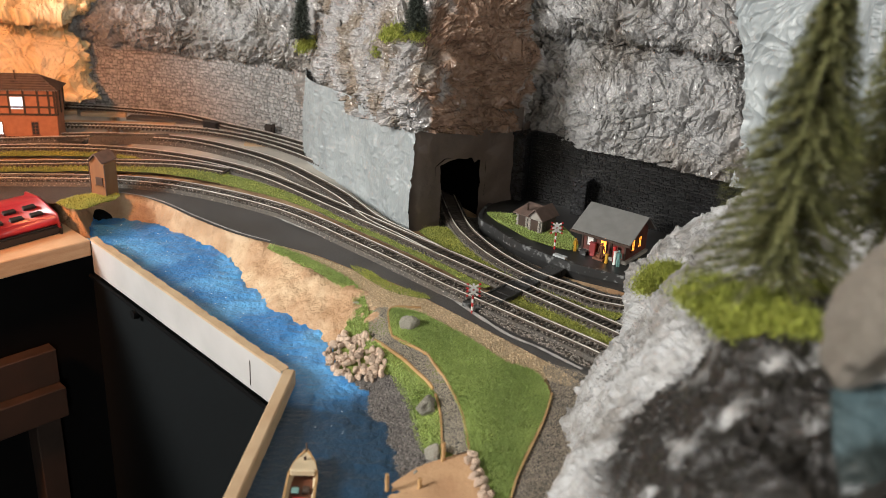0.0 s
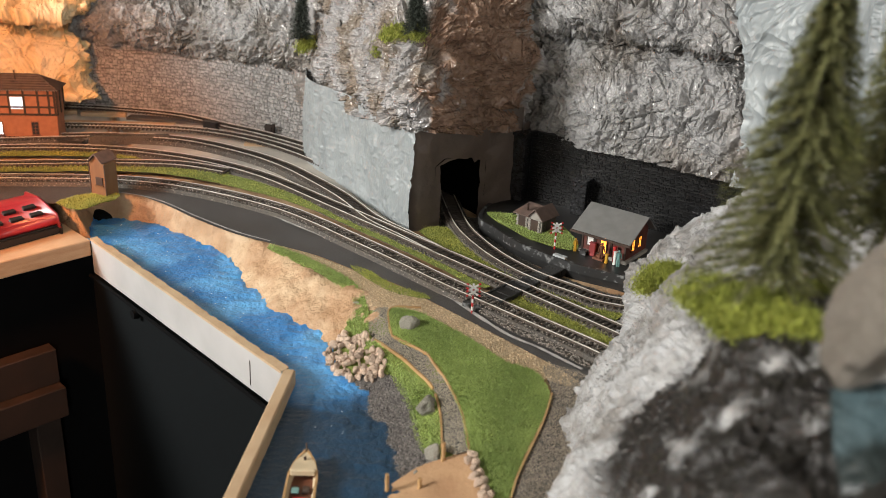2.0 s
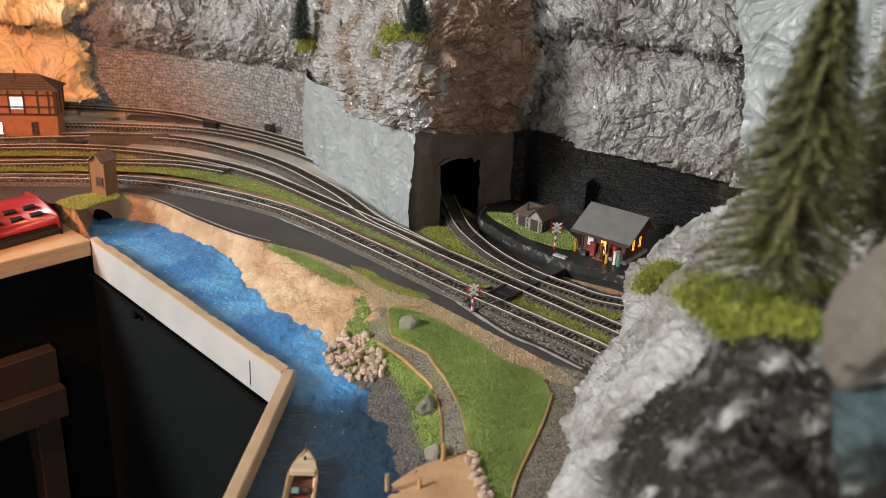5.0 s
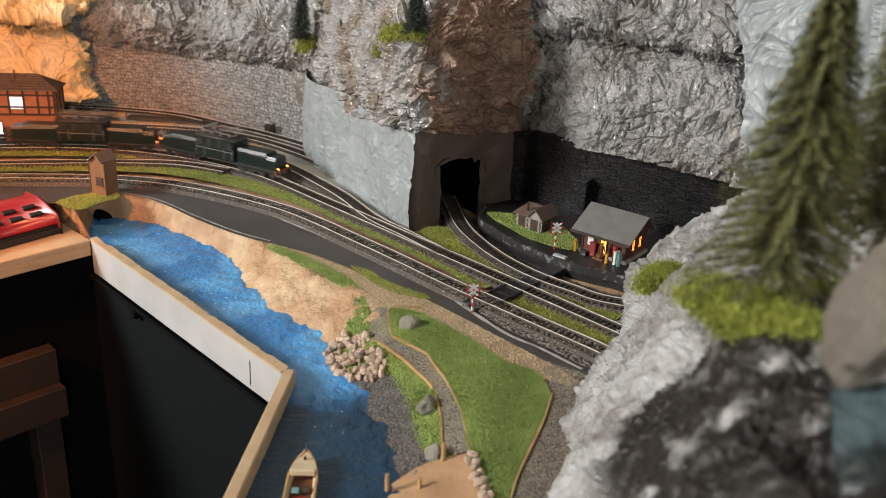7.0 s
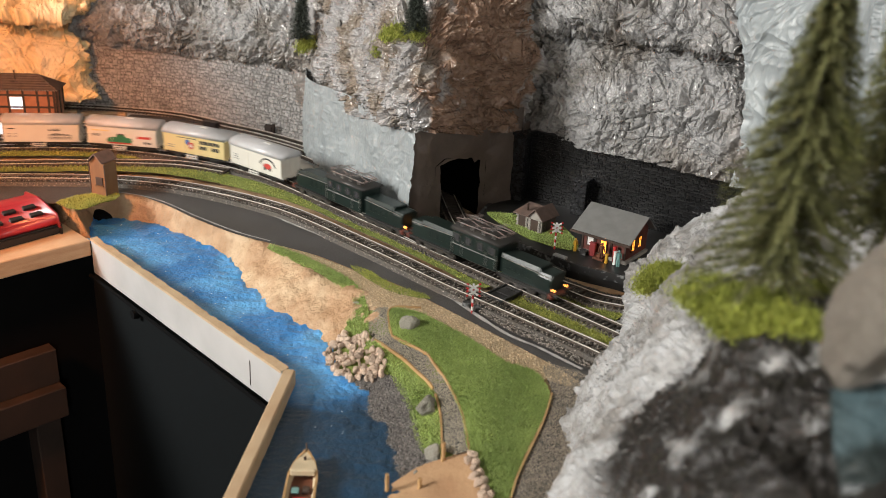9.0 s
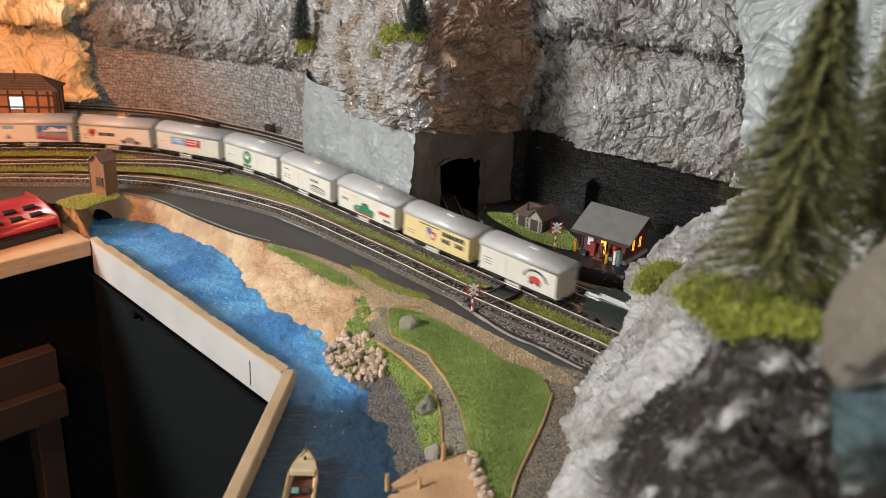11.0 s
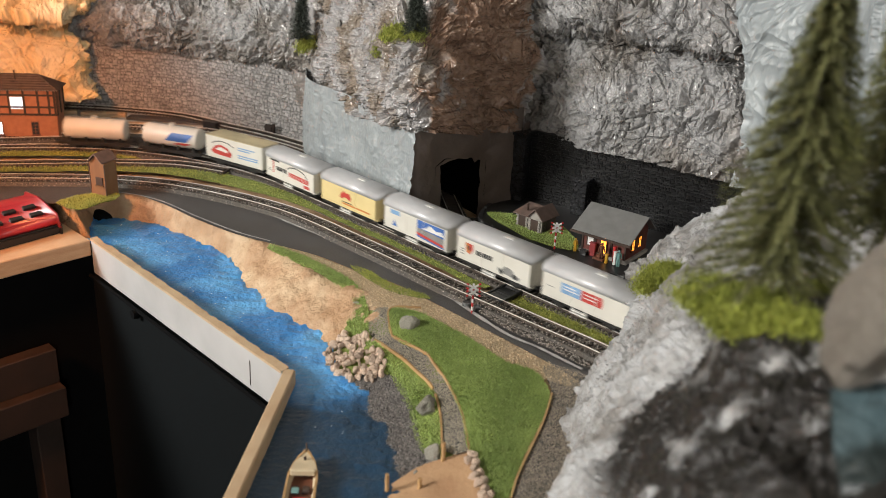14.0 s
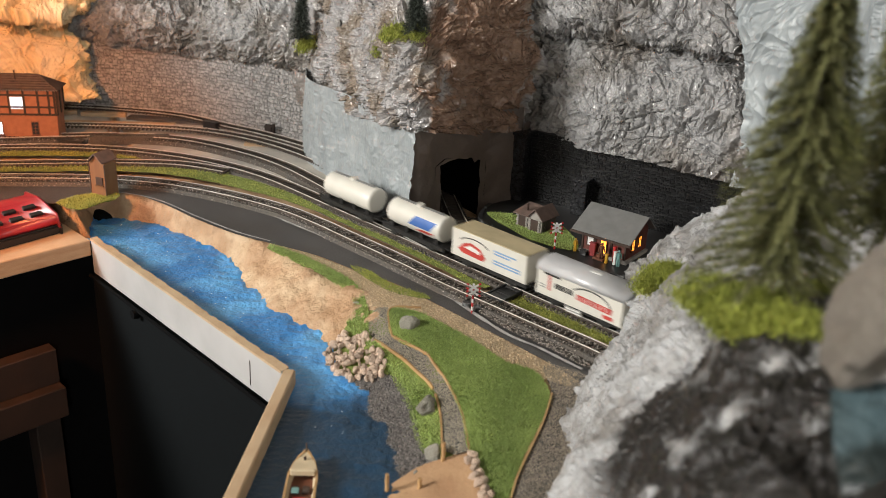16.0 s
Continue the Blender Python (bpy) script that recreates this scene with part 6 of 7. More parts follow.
def shed():
    c, l = np.array((0.1144, 0.9787, 0.006)[:2]), np.array((0.0861, 1.002, 0.006)[:2])
    d = (c - l) / np.linalg.norm(c - l)
    w = float(np.linalg.norm(c - l))
    t = empty("stone_shed", T((c[0], c[1], PLAT_Z)) @ Matrix.Rotation(math.atan2(d[1], d[0]), 4, "Z"), "small pale stone shed with brown gabled roof", "hut")
    dp, h = 0.026, 0.017
    bm = bmesh.new()
    box(bm, -w, 0, 0, dp, 0, h, 0.0003)
    part("wall", bm, SHEDWALL, t)
    bm = bmesh.new()
    gx0, gx1 = -w * 0.52, 0.0
    prism(bm, [(gx0, 0.001), (gx1, 0.001), (gx1, h), ((gx0 + gx1) / 2, h + 0.010), (gx0, h)], -0.003, 0.006, "y")
    part("gable", bm, PALESTONE, t, "pale stone gable")
    for s in (-1, 1):
        bm = bmesh.new()
        mid = (gx0 + gx1) / 2
        a = math.atan2(0.010, -gx0 / 2)
        m = T((mid, 0, h + 0.0105)) @ Matrix.Rotation(a * s, 4, "Y")
        box(bm, *((0, 0.0165) if s > 0 else (-0.0165, 0)), -0.006, dp + 0.003, 0, 0.0012, 0.0002, m=m)
        part("roof_slope", bm, ROOFBROWN, t)
    bm = bmesh.new()
    box(bm, -w - 0.004, gx0 + 0.002, -0.005, dp + 0.003, 0, 0.0012, 0.0002, m=T((0, 0, h)) @ Matrix.Rotation(radians(8), 4, "X"))
    part("side_roof", bm, ROOFBROWN, t)
    for x, wd in ((-w * 0.80, 0.010), (-w * 0.27, 0.010)):
        y = -0.0035 if x > gx0 else -0.0006
        bm = bmesh.new()
        box(bm, x - wd / 2, x + wd / 2, y - 0.0008, y + 0.0002, 0.001, 0.015, 0.0002)
        part("door", bm, TIMBER, t, "dark wooden door")
        for k in range(5):
            for sx in (-1, 1):
                bm = bmesh.new()
                ww = 0.0024 if k % 2 else 0.0036
                box(bm, x + sx * (wd / 2 + ww / 2) - ww / 2, x + sx * (wd / 2 + ww / 2) + ww / 2, y - 0.0011, y + 0.0002, 0.001 + k * 0.003, 0.0036 + k * 0.003, 0.0002)
                part("quoin", bm, PALESTONE, t)
    bm = bmesh.new()
    rod(bm, (-w * 0.78, 0.008, h), (-w * 0.78, 0.008, h + 0.011), 0.0013, n=8)
    part("stove_pipe", bm, TIMBER, t)


shed()


def pier(p, h, label):
    bm = bmesh.new()
    box(bm, -0.009, 0.009, -0.006, 0.012, 0, h, 0.0006)
    box(bm, -0.0105, 0.0105, -0.0085, 0.012, h, h + 0.004, 0.0008)
    ob = part("wall_pier", bm, BLACKSTONE2)
    ob.matrix_world = T((p[0], p[1], PLAT_Z)) @ Matrix.Rotation(radians(-32), 4, "Z")
    tagged(ob, label, "pier", "wall piers", "structure")


BLACKSTONE2 = material("black_pier_stone", (0.022, 0.022, 0.024), 0.25, second=(0.008, 0.008, 0.009), scale=160, bump=0.0012, bump_scale=330)
pier((0.165, 1.052), 0.042, "black stone pier with capstone against the wall")
pier((0.292, 0.968), 0.038, "black stone pier with capstone against the wall")
pier((0.09, 1.095), 0.085, "tall black stone pier beside the tunnel rock")


# ---- controller on the board ----
def controller():
    c, l = np.array((-0.4522, 0.9878, -0.03)[:2]), np.array((-0.4975, 0.9276, -0.03)[:2])
    d = (c - l) / np.linalg.norm(c - l)
    t = empty("train_controller", T((c[0], c[1], -0.030)) @ Matrix.Rotation(math.atan2(d[1], d[0]), 4, "Z"), "red and black plastic train controller with rows of black buttons", "controller")
    ln, dp, h = 0.155, 0.075, 0.026
    bm = bmesh.new()
    prism(bm, [(0.0, 0), (dp, 0), (dp, h * 0.55), (0.0, h * 0.42)], -ln, 0)
    bmesh.ops.bevel(bm, geom=bm.edges[:], offset=0.002, segments=2, affect="EDGES")
    part("base", bm, BLACKPLASTIC, t, "black plastic base")
    bm = bmesh.new()
    prism(bm, [(0.001, h * 0.40), (dp - 0.001, h * 0.53), (dp - 0.006, h * 1.25), (dp * 0.55, h * 1.28), (0.004, h * 0.86)], -ln + 0.001, -0.001)
    bmesh.ops.bevel(bm, geom=bm.edges[:], offset=0.0028, segments=3, affect="EDGES")
    part("shell", bm, REDSHELL, t, "glossy red plastic shell", True)
    slope = math.atan2(h * 0.42, dp * 0.55 - 0.004)
    for i in range(5):
        for j in range(2):
            bm = bmesh.new()
            x = -0.022 - 0.024 * i
            y = 0.013 + 0.015 * j
            z = h * 0.86 + (y - 0.004) * math.tan(slope)
            box(bm, -0.0075, 0.0075, -0.003, 0.003, -0.001, 0.0032, 0.001, 2, m=T((x, y, z)) @ Matrix.Rotation(slope, 4, "X"))
            part("button", bm, BLACKPLASTIC, t)
    bm = bmesh.new()
    box(bm, -0.12, -0.06, 0.055, 0.0565, h * 1.275, h * 1.285)
    part("lettering_bar", bm, KERB, t, "small grey lettering bar")


REDSHELL = material("glossy_red_plastic", (0.17, 0.010, 0.015), 0.32, second=(0.21, 0.01, 0.015), scale=30)
controller()


# ---- boat ----
def boat():
    c = (-0.0953, 0.5500, -0.042)
    t = empty("motor_boat", T((c[0], c[1], WATER_Z)) @ Matrix.Rotation(radians(93), 4, "Z") @ Matrix.Scale(0.8, 4), "small cream and brown motor boat moored on blue water", "boat")
    n, k = 15, 9
    pts = np.zeros((n, k, 3))
    for i, u in enumerate(np.linspace(-0.045, 0.045, n)):
        s = (u + 0.045) / 0.09
        wd = 0.0135 * min(1.0, 1.02 - max(0, (s - 0.45) / 0.55) ** 2.4)
        for j, a in enumerate(np.linspace(-1, 1, k)):
            pts[i, j] = (u + 0.004 * (1 - abs(a)) * -s, wd * a * (0.75 + 0.25 * abs(a)), 0.012 * abs(a) ** 2.5 + 0.004 * s * s * abs(a) - 0.003)
    hull = grid_obj("hull", pts, CREAMPAINT, t)
    bm = bmesh.new()
    rows = [[(pts[i, 0, 0], pts[i, 0, 1]) for i in range(n)], [(pts[i, -1, 0], pts[i, -1, 1]) for i in range(n)]]
    prism(bm, rows[0] + rows[1][::-1], 0.0035, 0.0045, "z")
    part("cockpit_floor", bm, BROWNPAINT, t, "brown cockpit floor")
    for r in rows:
        bm = bmesh.new()
        sweep(bm, [(x, y, 0.0095 + 0.004 * ((x + 0.045) / 0.09) ** 2) for x, y in r], [(-0.0011, -0.001), (0.0011, -0.001), (0.0011, 0.001), (-0.0011, 0.001)])
        part("gunwale", bm, EDGEWOOD, t, "tan wooden gunwale")
    bm = bmesh.new()
    fore = [p for p in rows[0] if p[0] > 0.012]
    prism(bm, fore + [(x, -y) for x, y in fore[::-1]], 0.010, 0.0132, "z")
    part("foredeck", bm, CREAMPAINT, t, "cream foredeck")
    bm = bmesh.new()
    box(bm, 0.008, 0.013, -0.0115, 0.0115, 0.010, 0.0165, 0.0008)
    part("windscreen", bm, CREAMPAINT, t)
    for y in (-0.005, 0.005):
        bm = bmesh.new()
        box(bm, -0.012, -0.004, y - 0.0035, y + 0.0035, 0.0045, 0.009, 0.0008)
        part("seat", bm, TIMBER, t)
    bm = bmesh.new()
    box(bm, -0.034, -0.020, -0.006, 0.006, 0.0045, 0.0085, 0.0008)
    part("engine_box", bm, REDPAINT, t, "dark red engine box")
    bm = bmesh.new()
    box(bm, -0.016, -0.008, 0.001, 0.008, 0.009, 0.0098, 0.0003)
    part("cloth", bm, TEALPAINT, t, "pale blue folded cloth")
    bm = bmesh.new()
    rod(bm, (0.043, 0, 0.014), (0.046, 0, 0.021), 0.0009)
    rod(bm, (0.030, 0, 0.013), (0.030, 0, 0.016), 0.0014)
    part("bow_post", bm, TIMBER, t)


boat()
ob = new("boulder", stone_mesh(31))
p0 = (-0.1534, 0.7775, -0.044)
ob.matrix_world = Matrix.LocRotScale((p0[0], p0[1], -0.044), Euler((0, 0, 0.5)), (0.010, 0.006, 0.005))
tagged(ob, "small dark stone standing in the water", "stone")

# small white flecks on the river
rng = np.random.default_rng(12)
p = rng.uniform((-0.42, 0.62), (-0.06, 1.05), (900, 2))
p = p[(shore_distance(p[:, 0], p[:, 1]) < -0.01) & ~in_pit(p[:, 0] - 0.012, p[:, 1] - 0.012)][:60]
tagged(many("paint_flecks", *CHIP, scatter_mats(p, np.full(len(p), WATER_Z + 0.0024), 0.0016, rng), WHITEPAINT), "small white flecks on the blue river", "flecks", kind="stuff")

# ---- small yard things ----
def strip_box(pa, pb, wide, z0, z1, mat, name, label, category):
    a, b = np.array(pa[:2]), np.array(pb[:2])
    ln = float(np.linalg.norm(b - a))
    bm = bmesh.new()
    box(bm, 0, ln, -wide / 2, wide / 2, z0, z1, 0.0006)
    ob = part(name, bm, mat)
    ob.matrix_world = T((a[0], a[1], 0)) @ Matrix.Rotation(math.atan2(b[1] - a[1], b[0] - a[0]), 4, "Z")
    tagged(ob, label, category)


strip_box((-0.641, 1.44, -0.008), (-0.6143, 1.45, -0.008), 0.012, -0.0105, -0.004, WOOD, "wood_strip", "short pale wooden strip lying on the yard board", "wood strip")
strip_box((-0.6033, 1.441, -0.008), (-0.5327, 1.449, -0.008), 0.014, -0.0105, -0.004, WOOD, "wood_strip", "pale wooden strip lying on the yard board", "wood strip")
strip_box((-0.5257, 1.44, -0.008), (-0.3955, 1.427, -0.008), 0.022, -0.0105, -0.006, ASPHALT, "grey_sheet", "dark grey sheet lying between the yard tracks", "sheet")
strip_box((-0.6221, 1.397, -0.008), (-0.4421, 1.414, -0.008), 0.010, -0.0105, -0.008, WOOD, "wood_strip", "long pale wooden strip along the yard track", "wood strip")
strip_box((-0.3099, 1.325, -0.008), (-0.2631, 1.327, -0.008), 0.016, -0.0105, -0.006, WOOD, "wood_strip", "short pale board by the turnout", "wood strip")
strip_box((-0.3909, 1.401, 0), (-0.367, 1.389, 0), 0.010, -0.009, 0.004, BLACKPLASTIC, "point_motor", "black point motor beside the yard track", "point motor")
strip_box((-0.5768, 1.293, -0.008), (-0.5345, 1.286, -0.008), 0.030, -0.0105, -0.003, KERB, "loading_ramp", "grey loading ramp beside the signal box", "ramp")
strip_box((-0.5306, 1.287, -0.008), (-0.4215, 1.315, -0.008), 0.010, -0.0105, 0.002, BALLAST, "ballast_ridge", "low dark ballast ridge between the tracks", "ballast")
q = (-0.2800, 1.3770, -0.005)
bm = bmesh.new()
box(bm, -0.010, 0.004, -0.004, 0.004, 0, 0.019, 0.0006)
box(bm, 0.004, 0.007, -0.003, 0.003, 0, 0.022, 0.0005)
box(bm, -0.008, 0.002, -0.0046, -0.004, 0.004, 0.014, 0.0002)
ob = part("relay_box", bm, DARKWOOD)
ob.matrix_world = T((q[0], q[1], -0.011)) @ Matrix.Rotation(radians(-25), 4, "Z")
tagged(ob, "small brown relay box before the stone wall", "relay box")


# ---- conifers ----
NEEDLE = material("dark_green_needles", (0.15, 0.15, 0.055), 0.75, second=(0.10, 0.105, 0.036), scale=40, per_island=0.4)
NEEDLE2 = material("blackish_green_needles", (0.022, 0.030, 0.020), 0.7, per_island=0.4)
BARK = material("brown_wire_bark", (0.08, 0.05, 0.03), 0.7)


def conifer(base, tip, radius, branches, needles, mat, label, seed, length=0.010, droop=0.35):
    """A bottle-brush fir: a stem, limbs in spirals, needles along each limb."""
    base, tip = np.array(base, float), np.array(tip, float)
    t = empty("fir_tree", T(base), label, "tree", "fir trees")
    up = tip - base
    ht = np.linalg.norm(up)
    bm = bmesh.new()
    rod(bm, (0, 0, 0), tuple(up), radius * 0.035, radius * 0.008, 8)
    part("trunk", bm, BARK, t)
    rng = np.random.default_rng(seed)
    zz = up / ht
    xx = np.cross(zz, (0, 1, 0.1))
    xx /= np.linalg.norm(xx)
    yy = np.cross(zz, xx)
    tri = []
    bm = bmesh.new()
    for k in range(branches):
        f = 0.04 + 0.95 * (k / branches) ** 0.92
        ln = radius * (1 - f) ** 0.85 * rng.uniform(0.72, 1.12) + radius * 0.05
        a = k * 2.39996 + rng.uniform(-0.4, 0.4)
        out = xx * math.cos(a) + yy * math.sin(a)
        s = np.linspace(0.06, 1, needles)[:, None]
        p = up * f + out * ln * s + zz * ln * (0.16 * s - droop * s * s)
        if k % 3 == 0:
            rod(bm, tuple(up * f), tuple(p[needles // 2]), radius * 0.007, radius * 0.004, 4)
        w = rng.normal(0, 1, (needles, 3))
        w -= (w @ out)[:, None] * out
        w /= np.linalg.norm(w, axis=1)[:, None]
        nl = length * rng.uniform(0.6, 1.2, (needles, 1)) * (0.55 + 0.6 * (1 - f))
        tp = p + (w * 0.75 + out * 0.75) * nl
        side = np.cross(w, out) * length * 0.045
        tri.append(np.stack([p - side, p + side, tp], 1))
    part("limbs", bm, BARK, t)
    tagged(tri_soup("needles", np.concatenate(tri), mat, t), kind="stuff")
    return t


FIR_FOOT = (0.1778, 0.445, 0.1895)
conifer(FIR_FOOT, (0.1862, 0.456, 0.3561), 0.046, 460, 110, NEEDLE, "tall dark green model fir on a mossy rock ledge", 5, length=0.0062, droop=0.40)
conifer((0.2503, 0.484, 0.2048), (0.2418, 0.499, 0.355), 0.041, 380, 90, NEEDLE, "dark green model fir on the rocky slope", 6, length=0.0062, droop=0.40)
conifer((-0.213, 1.27, 0.1612), (-0.2141, 1.29, 0.2328), 0.016, 200, 40, NEEDLE2, "small blackish green fir on the rock", 7, length=0.006)
conifer((-0.0416, 1, 0.2223), (-0.0446, 1.02, 0.2748), 0.016, 200, 40, NEEDLE2, "small blackish green fir on the rock", 8, length=0.006)


def tuft(pts, n, size, mat, tall, label, seed, soil=None):
    """Clumps of turf on a slope: fibres round a line of places."""
    rng = np.random.default_rng(seed)
    line = spline(pts, 0.004)
    i = rng.integers(0, len(line), n)
    p = line[i] + rng.normal(0, 1, (n, 3)) * np.array(size)
    h = tall * rng.uniform(0.5, 1.2, n)
    a = rng.uniform(0, 6.28, n)
    side = np.column_stack([np.cos(a), np.sin(a), 0 * a]) * tall * 0.14
    tip = p + np.column_stack([rng.normal(0, 0.5, n) * h, rng.normal(-0.3, 0.4, n) * h, h])
    tagged(tri_soup("moss", np.stack([p - side, p + side, tip], 1), mat), label, "moss", kind="stuff")


tuft([(-0.09, 1.075, 0.1857), (-0.081, 1.075, 0.2014), (-0.0664, 1.03, 0.2186), (-0.0367, 1, 0.2226)], 5000, (0.004, 0.003, 0.004), LIMEGRASS, 0.004, "lime green moss on the rock ledge", 3)
tuft([(-0.2132, 1.28, 0.1493), (-0.2028, 1.28, 0.1577)], 2500, (0.005, 0.004, 0.004), LIMEGRASS, 0.004, "lime green moss on the rock", 4)
tuft([(0.1725, 0.7, 0.0704), (0.1828, 0.71, 0.0797), (0.1939, 0.7, 0.0885)], 14000, (0.005, 0.005, 0.003), LIMEGRASS, 0.0028, "lime green moss on the grey rock", 5)
tuft([(0.1475, 0.482, 0.1656), (0.1569, 0.442, 0.1734), (0.1803, 0.431, 0.1771), (0.2607, 0.545, 0.1275)], 60000, (0.006, 0.0055, 0.0024), LIMEGRASS, 0.0032, "mossy lime green ledge under the fir", 6)
tuft([(0.1571, 0.49, 0.1697), (0.1732, 0.458, 0.1769), (0.2042, 0.45, 0.1809), (0.2815, 0.58, 0.1288)], 30000, (0.008, 0.009, 0.0024), LIMEGRASS, 0.0032, "green moss round the fir's foot", 7)
tuft([(0.1511, 0.4225, 0.1770), (0.1660, 0.4080, 0.1870), (0.1795, 0.3920, 0.1958)], 30000, (0.005, 0.006, 0.0022), LIMEGRASS, 0.0032, "green moss hanging over the ledge's edge", 8)

tuft([(0.3262, 0.72, 0.1283), (0.3414, 0.74, 0.1424), (0.3467, 0.74, 0.158), (0.3461, 0.8, 0.1992)], 8000, (0.008, 0.01, 0.006), LIMEGRASS, 0.005, "lime green moss between the firs", 9)

# boulder close by on the slope
me = stone_mesh(41, 5)
me.materials[0] = material("pale_tan_rock_paint", (0.36, 0.32, 0.27), 0.5, second=(0.22, 0.19, 0.16), scale=45, bump=0.003, bump_scale=90)
co = np.empty(len(me.vertices) * 3, np.float32)
me.vertices.foreach_get("co", co)
co = co.reshape(-1, 3).astype(float)
co *= (1 + 0.22 * crumple(co, 0.5, 7))[:, None]
me.vertices.foreach_set("co", co.astype(np.float32).ravel())
me.shade_smooth()
ob = new("rock_block", me)
ob.matrix_world = Matrix.LocRotScale((0.1625, 0.29, 0.2508), Euler((0.2, 0.3, 0.4)), (0.045, 0.043, 0.081))
tagged(ob, "pale tan painted rock block on the slope", "rock", kind="structure")

POOL = material("teal_pool_paint", (0.022, 0.036, 0.038), 0.4, second=(0.012, 0.018, 0.018), scale=22, third=(0.09, 0.14, 0.16), third_scale=14, bump=0.002, bump_scale=80)
loft("pool", [[(0.1482, 0.296, 0.216), (0.1623, 0.296, 0.2194), (0.1825, 0.296, 0.2231)], [(0.1431, 0.274, 0.2058), (0.1542, 0.27, 0.2116), (0.1715, 0.266, 0.2178)], [(0.1405, 0.255, 0.1982), (0.1496, 0.248, 0.2042), (0.1647, 0.244, 0.2106)], [(0.1419, 0.244, 0.1812), (0.1524, 0.237, 0.1881), (0.1642, 0.229, 0.1983)]],
     90, 90, POOL, 0.002, 0.03, 91, label="teal blue painted pool between the rocks", category="pool")

# ---- train ----
WHITE = material("cream_white_body", (0.62, 0.60, 0.54), 0.42, second=(0.58, 0.56, 0.50), scale=50)
YELLOW = material("pale_yellow_body", (0.66, 0.54, 0.27), 0.42, second=(0.62, 0.50, 0.24), scale=50)
TANROOF = material("beige_flat_roof", (0.50, 0.42, 0.26), 0.5)
SILVER = material("silver_grey_roof", (0.52, 0.52, 0.53), 0.30, second=(0.46, 0.46, 0.47), scale=70, spec=0.7)
UNDER = material("black_underframe", (0.018, 0.017, 0.016), 0.5)
WHEEL = material("dark_steel_wheel", (0.10, 0.09, 0.085), 0.4, metal=0.6)
LOCOGREEN = material("dark_green_loco", (0.009, 0.019, 0.016), 0.34, second=(0.007, 0.014, 0.012), scale=60)
LOCOROOF = material("dark_grey_roof", (0.045, 0.042, 0.040), 0.42, second=(0.032, 0.030, 0.028), scale=70)
COPPER = material("red_brown_bar", (0.24, 0.07, 0.05), 0.4)
BRIGHT = material("bright_wire", (0.55, 0.54, 0.52), 0.3, metal=0.8)
PANT = material("reddish_grey_wire", (0.30, 0.23, 0.21), 0.35, metal=0.3)
HEADLAMP = glow("orange_head_lamp", (1.0, 0.32, 0.06), 5.0)
M_RED = material("mark_red", (0.50, 0.05, 0.04), 0.5)
M_BLUE = material("mark_blue", (0.05, 0.14, 0.42), 0.5)
M_SKY = material("mark_sky_blue", (0.20, 0.36, 0.58), 0.5)
M_GREEN = material("mark_green", (0.03, 0.19, 0.09), 0.5)
M_BLACK = material("mark_black", (0.03, 0.03, 0.03), 0.5)
M_GREY = material("mark_grey", (0.24, 0.24, 0.23), 0.5)
M_ORANGE = material("mark_orange", (0.55, 0.20, 0.05), 0.5)
M_WHITE = material("mark_white", (0.75, 0.74, 0.70), 0.5)
TRAIN = []
SIDE = -0.0165


def mark(parent, pts, mat, y=SIDE, depth=0.00025, name="marking"):
    """A thin painted shape on the wagon's side; pts: along, up."""
    bm = bmesh.new()
    prism(bm, pts, y - depth, y + 0.0003, "y")
    return part(name, bm, mat, parent)


def bar(parent, x0, x1, z0, z1, mat, depth=0.00025):
    return mark(parent, [(x0, z0), (x1, z0), (x1, z1), (x0, z1)], mat, depth=depth)


def oval(parent, x, z, rx, rz, mat, depth=0.00025, n=18):
    return mark(parent, [(x + rx * math.cos(a), z + rz * math.sin(a)) for a in np.linspace(0, 2 * math.pi, n, endpoint=False)], mat, depth=depth)


def arc(parent, x, z, rx, rz, a0, a1, wide, mat, depth=0.00025):
    aa = np.radians(np.linspace(a0, a1, 12))
    out = [(x + rx * math.cos(a), z + rz * math.sin(a)) for a in aa]
    inn = [(x + (rx - wide) * math.cos(a), z + (rz - wide) * math.sin(a)) for a in aa[::-1]]
    return mark(parent, out + inn, mat, depth=depth)


def shield(parent, x, z, s, mat, depth=0.00025):
    return mark(parent, [(x - s, z + s), (x - s, z - s * 0.2), (x - s * 0.6, z - s * 0.9), (x, z - s * 1.25), (x + s * 0.6, z - s * 0.9), (x + s, z - s * 0.2), (x + s, z + s)], mat, depth=depth)


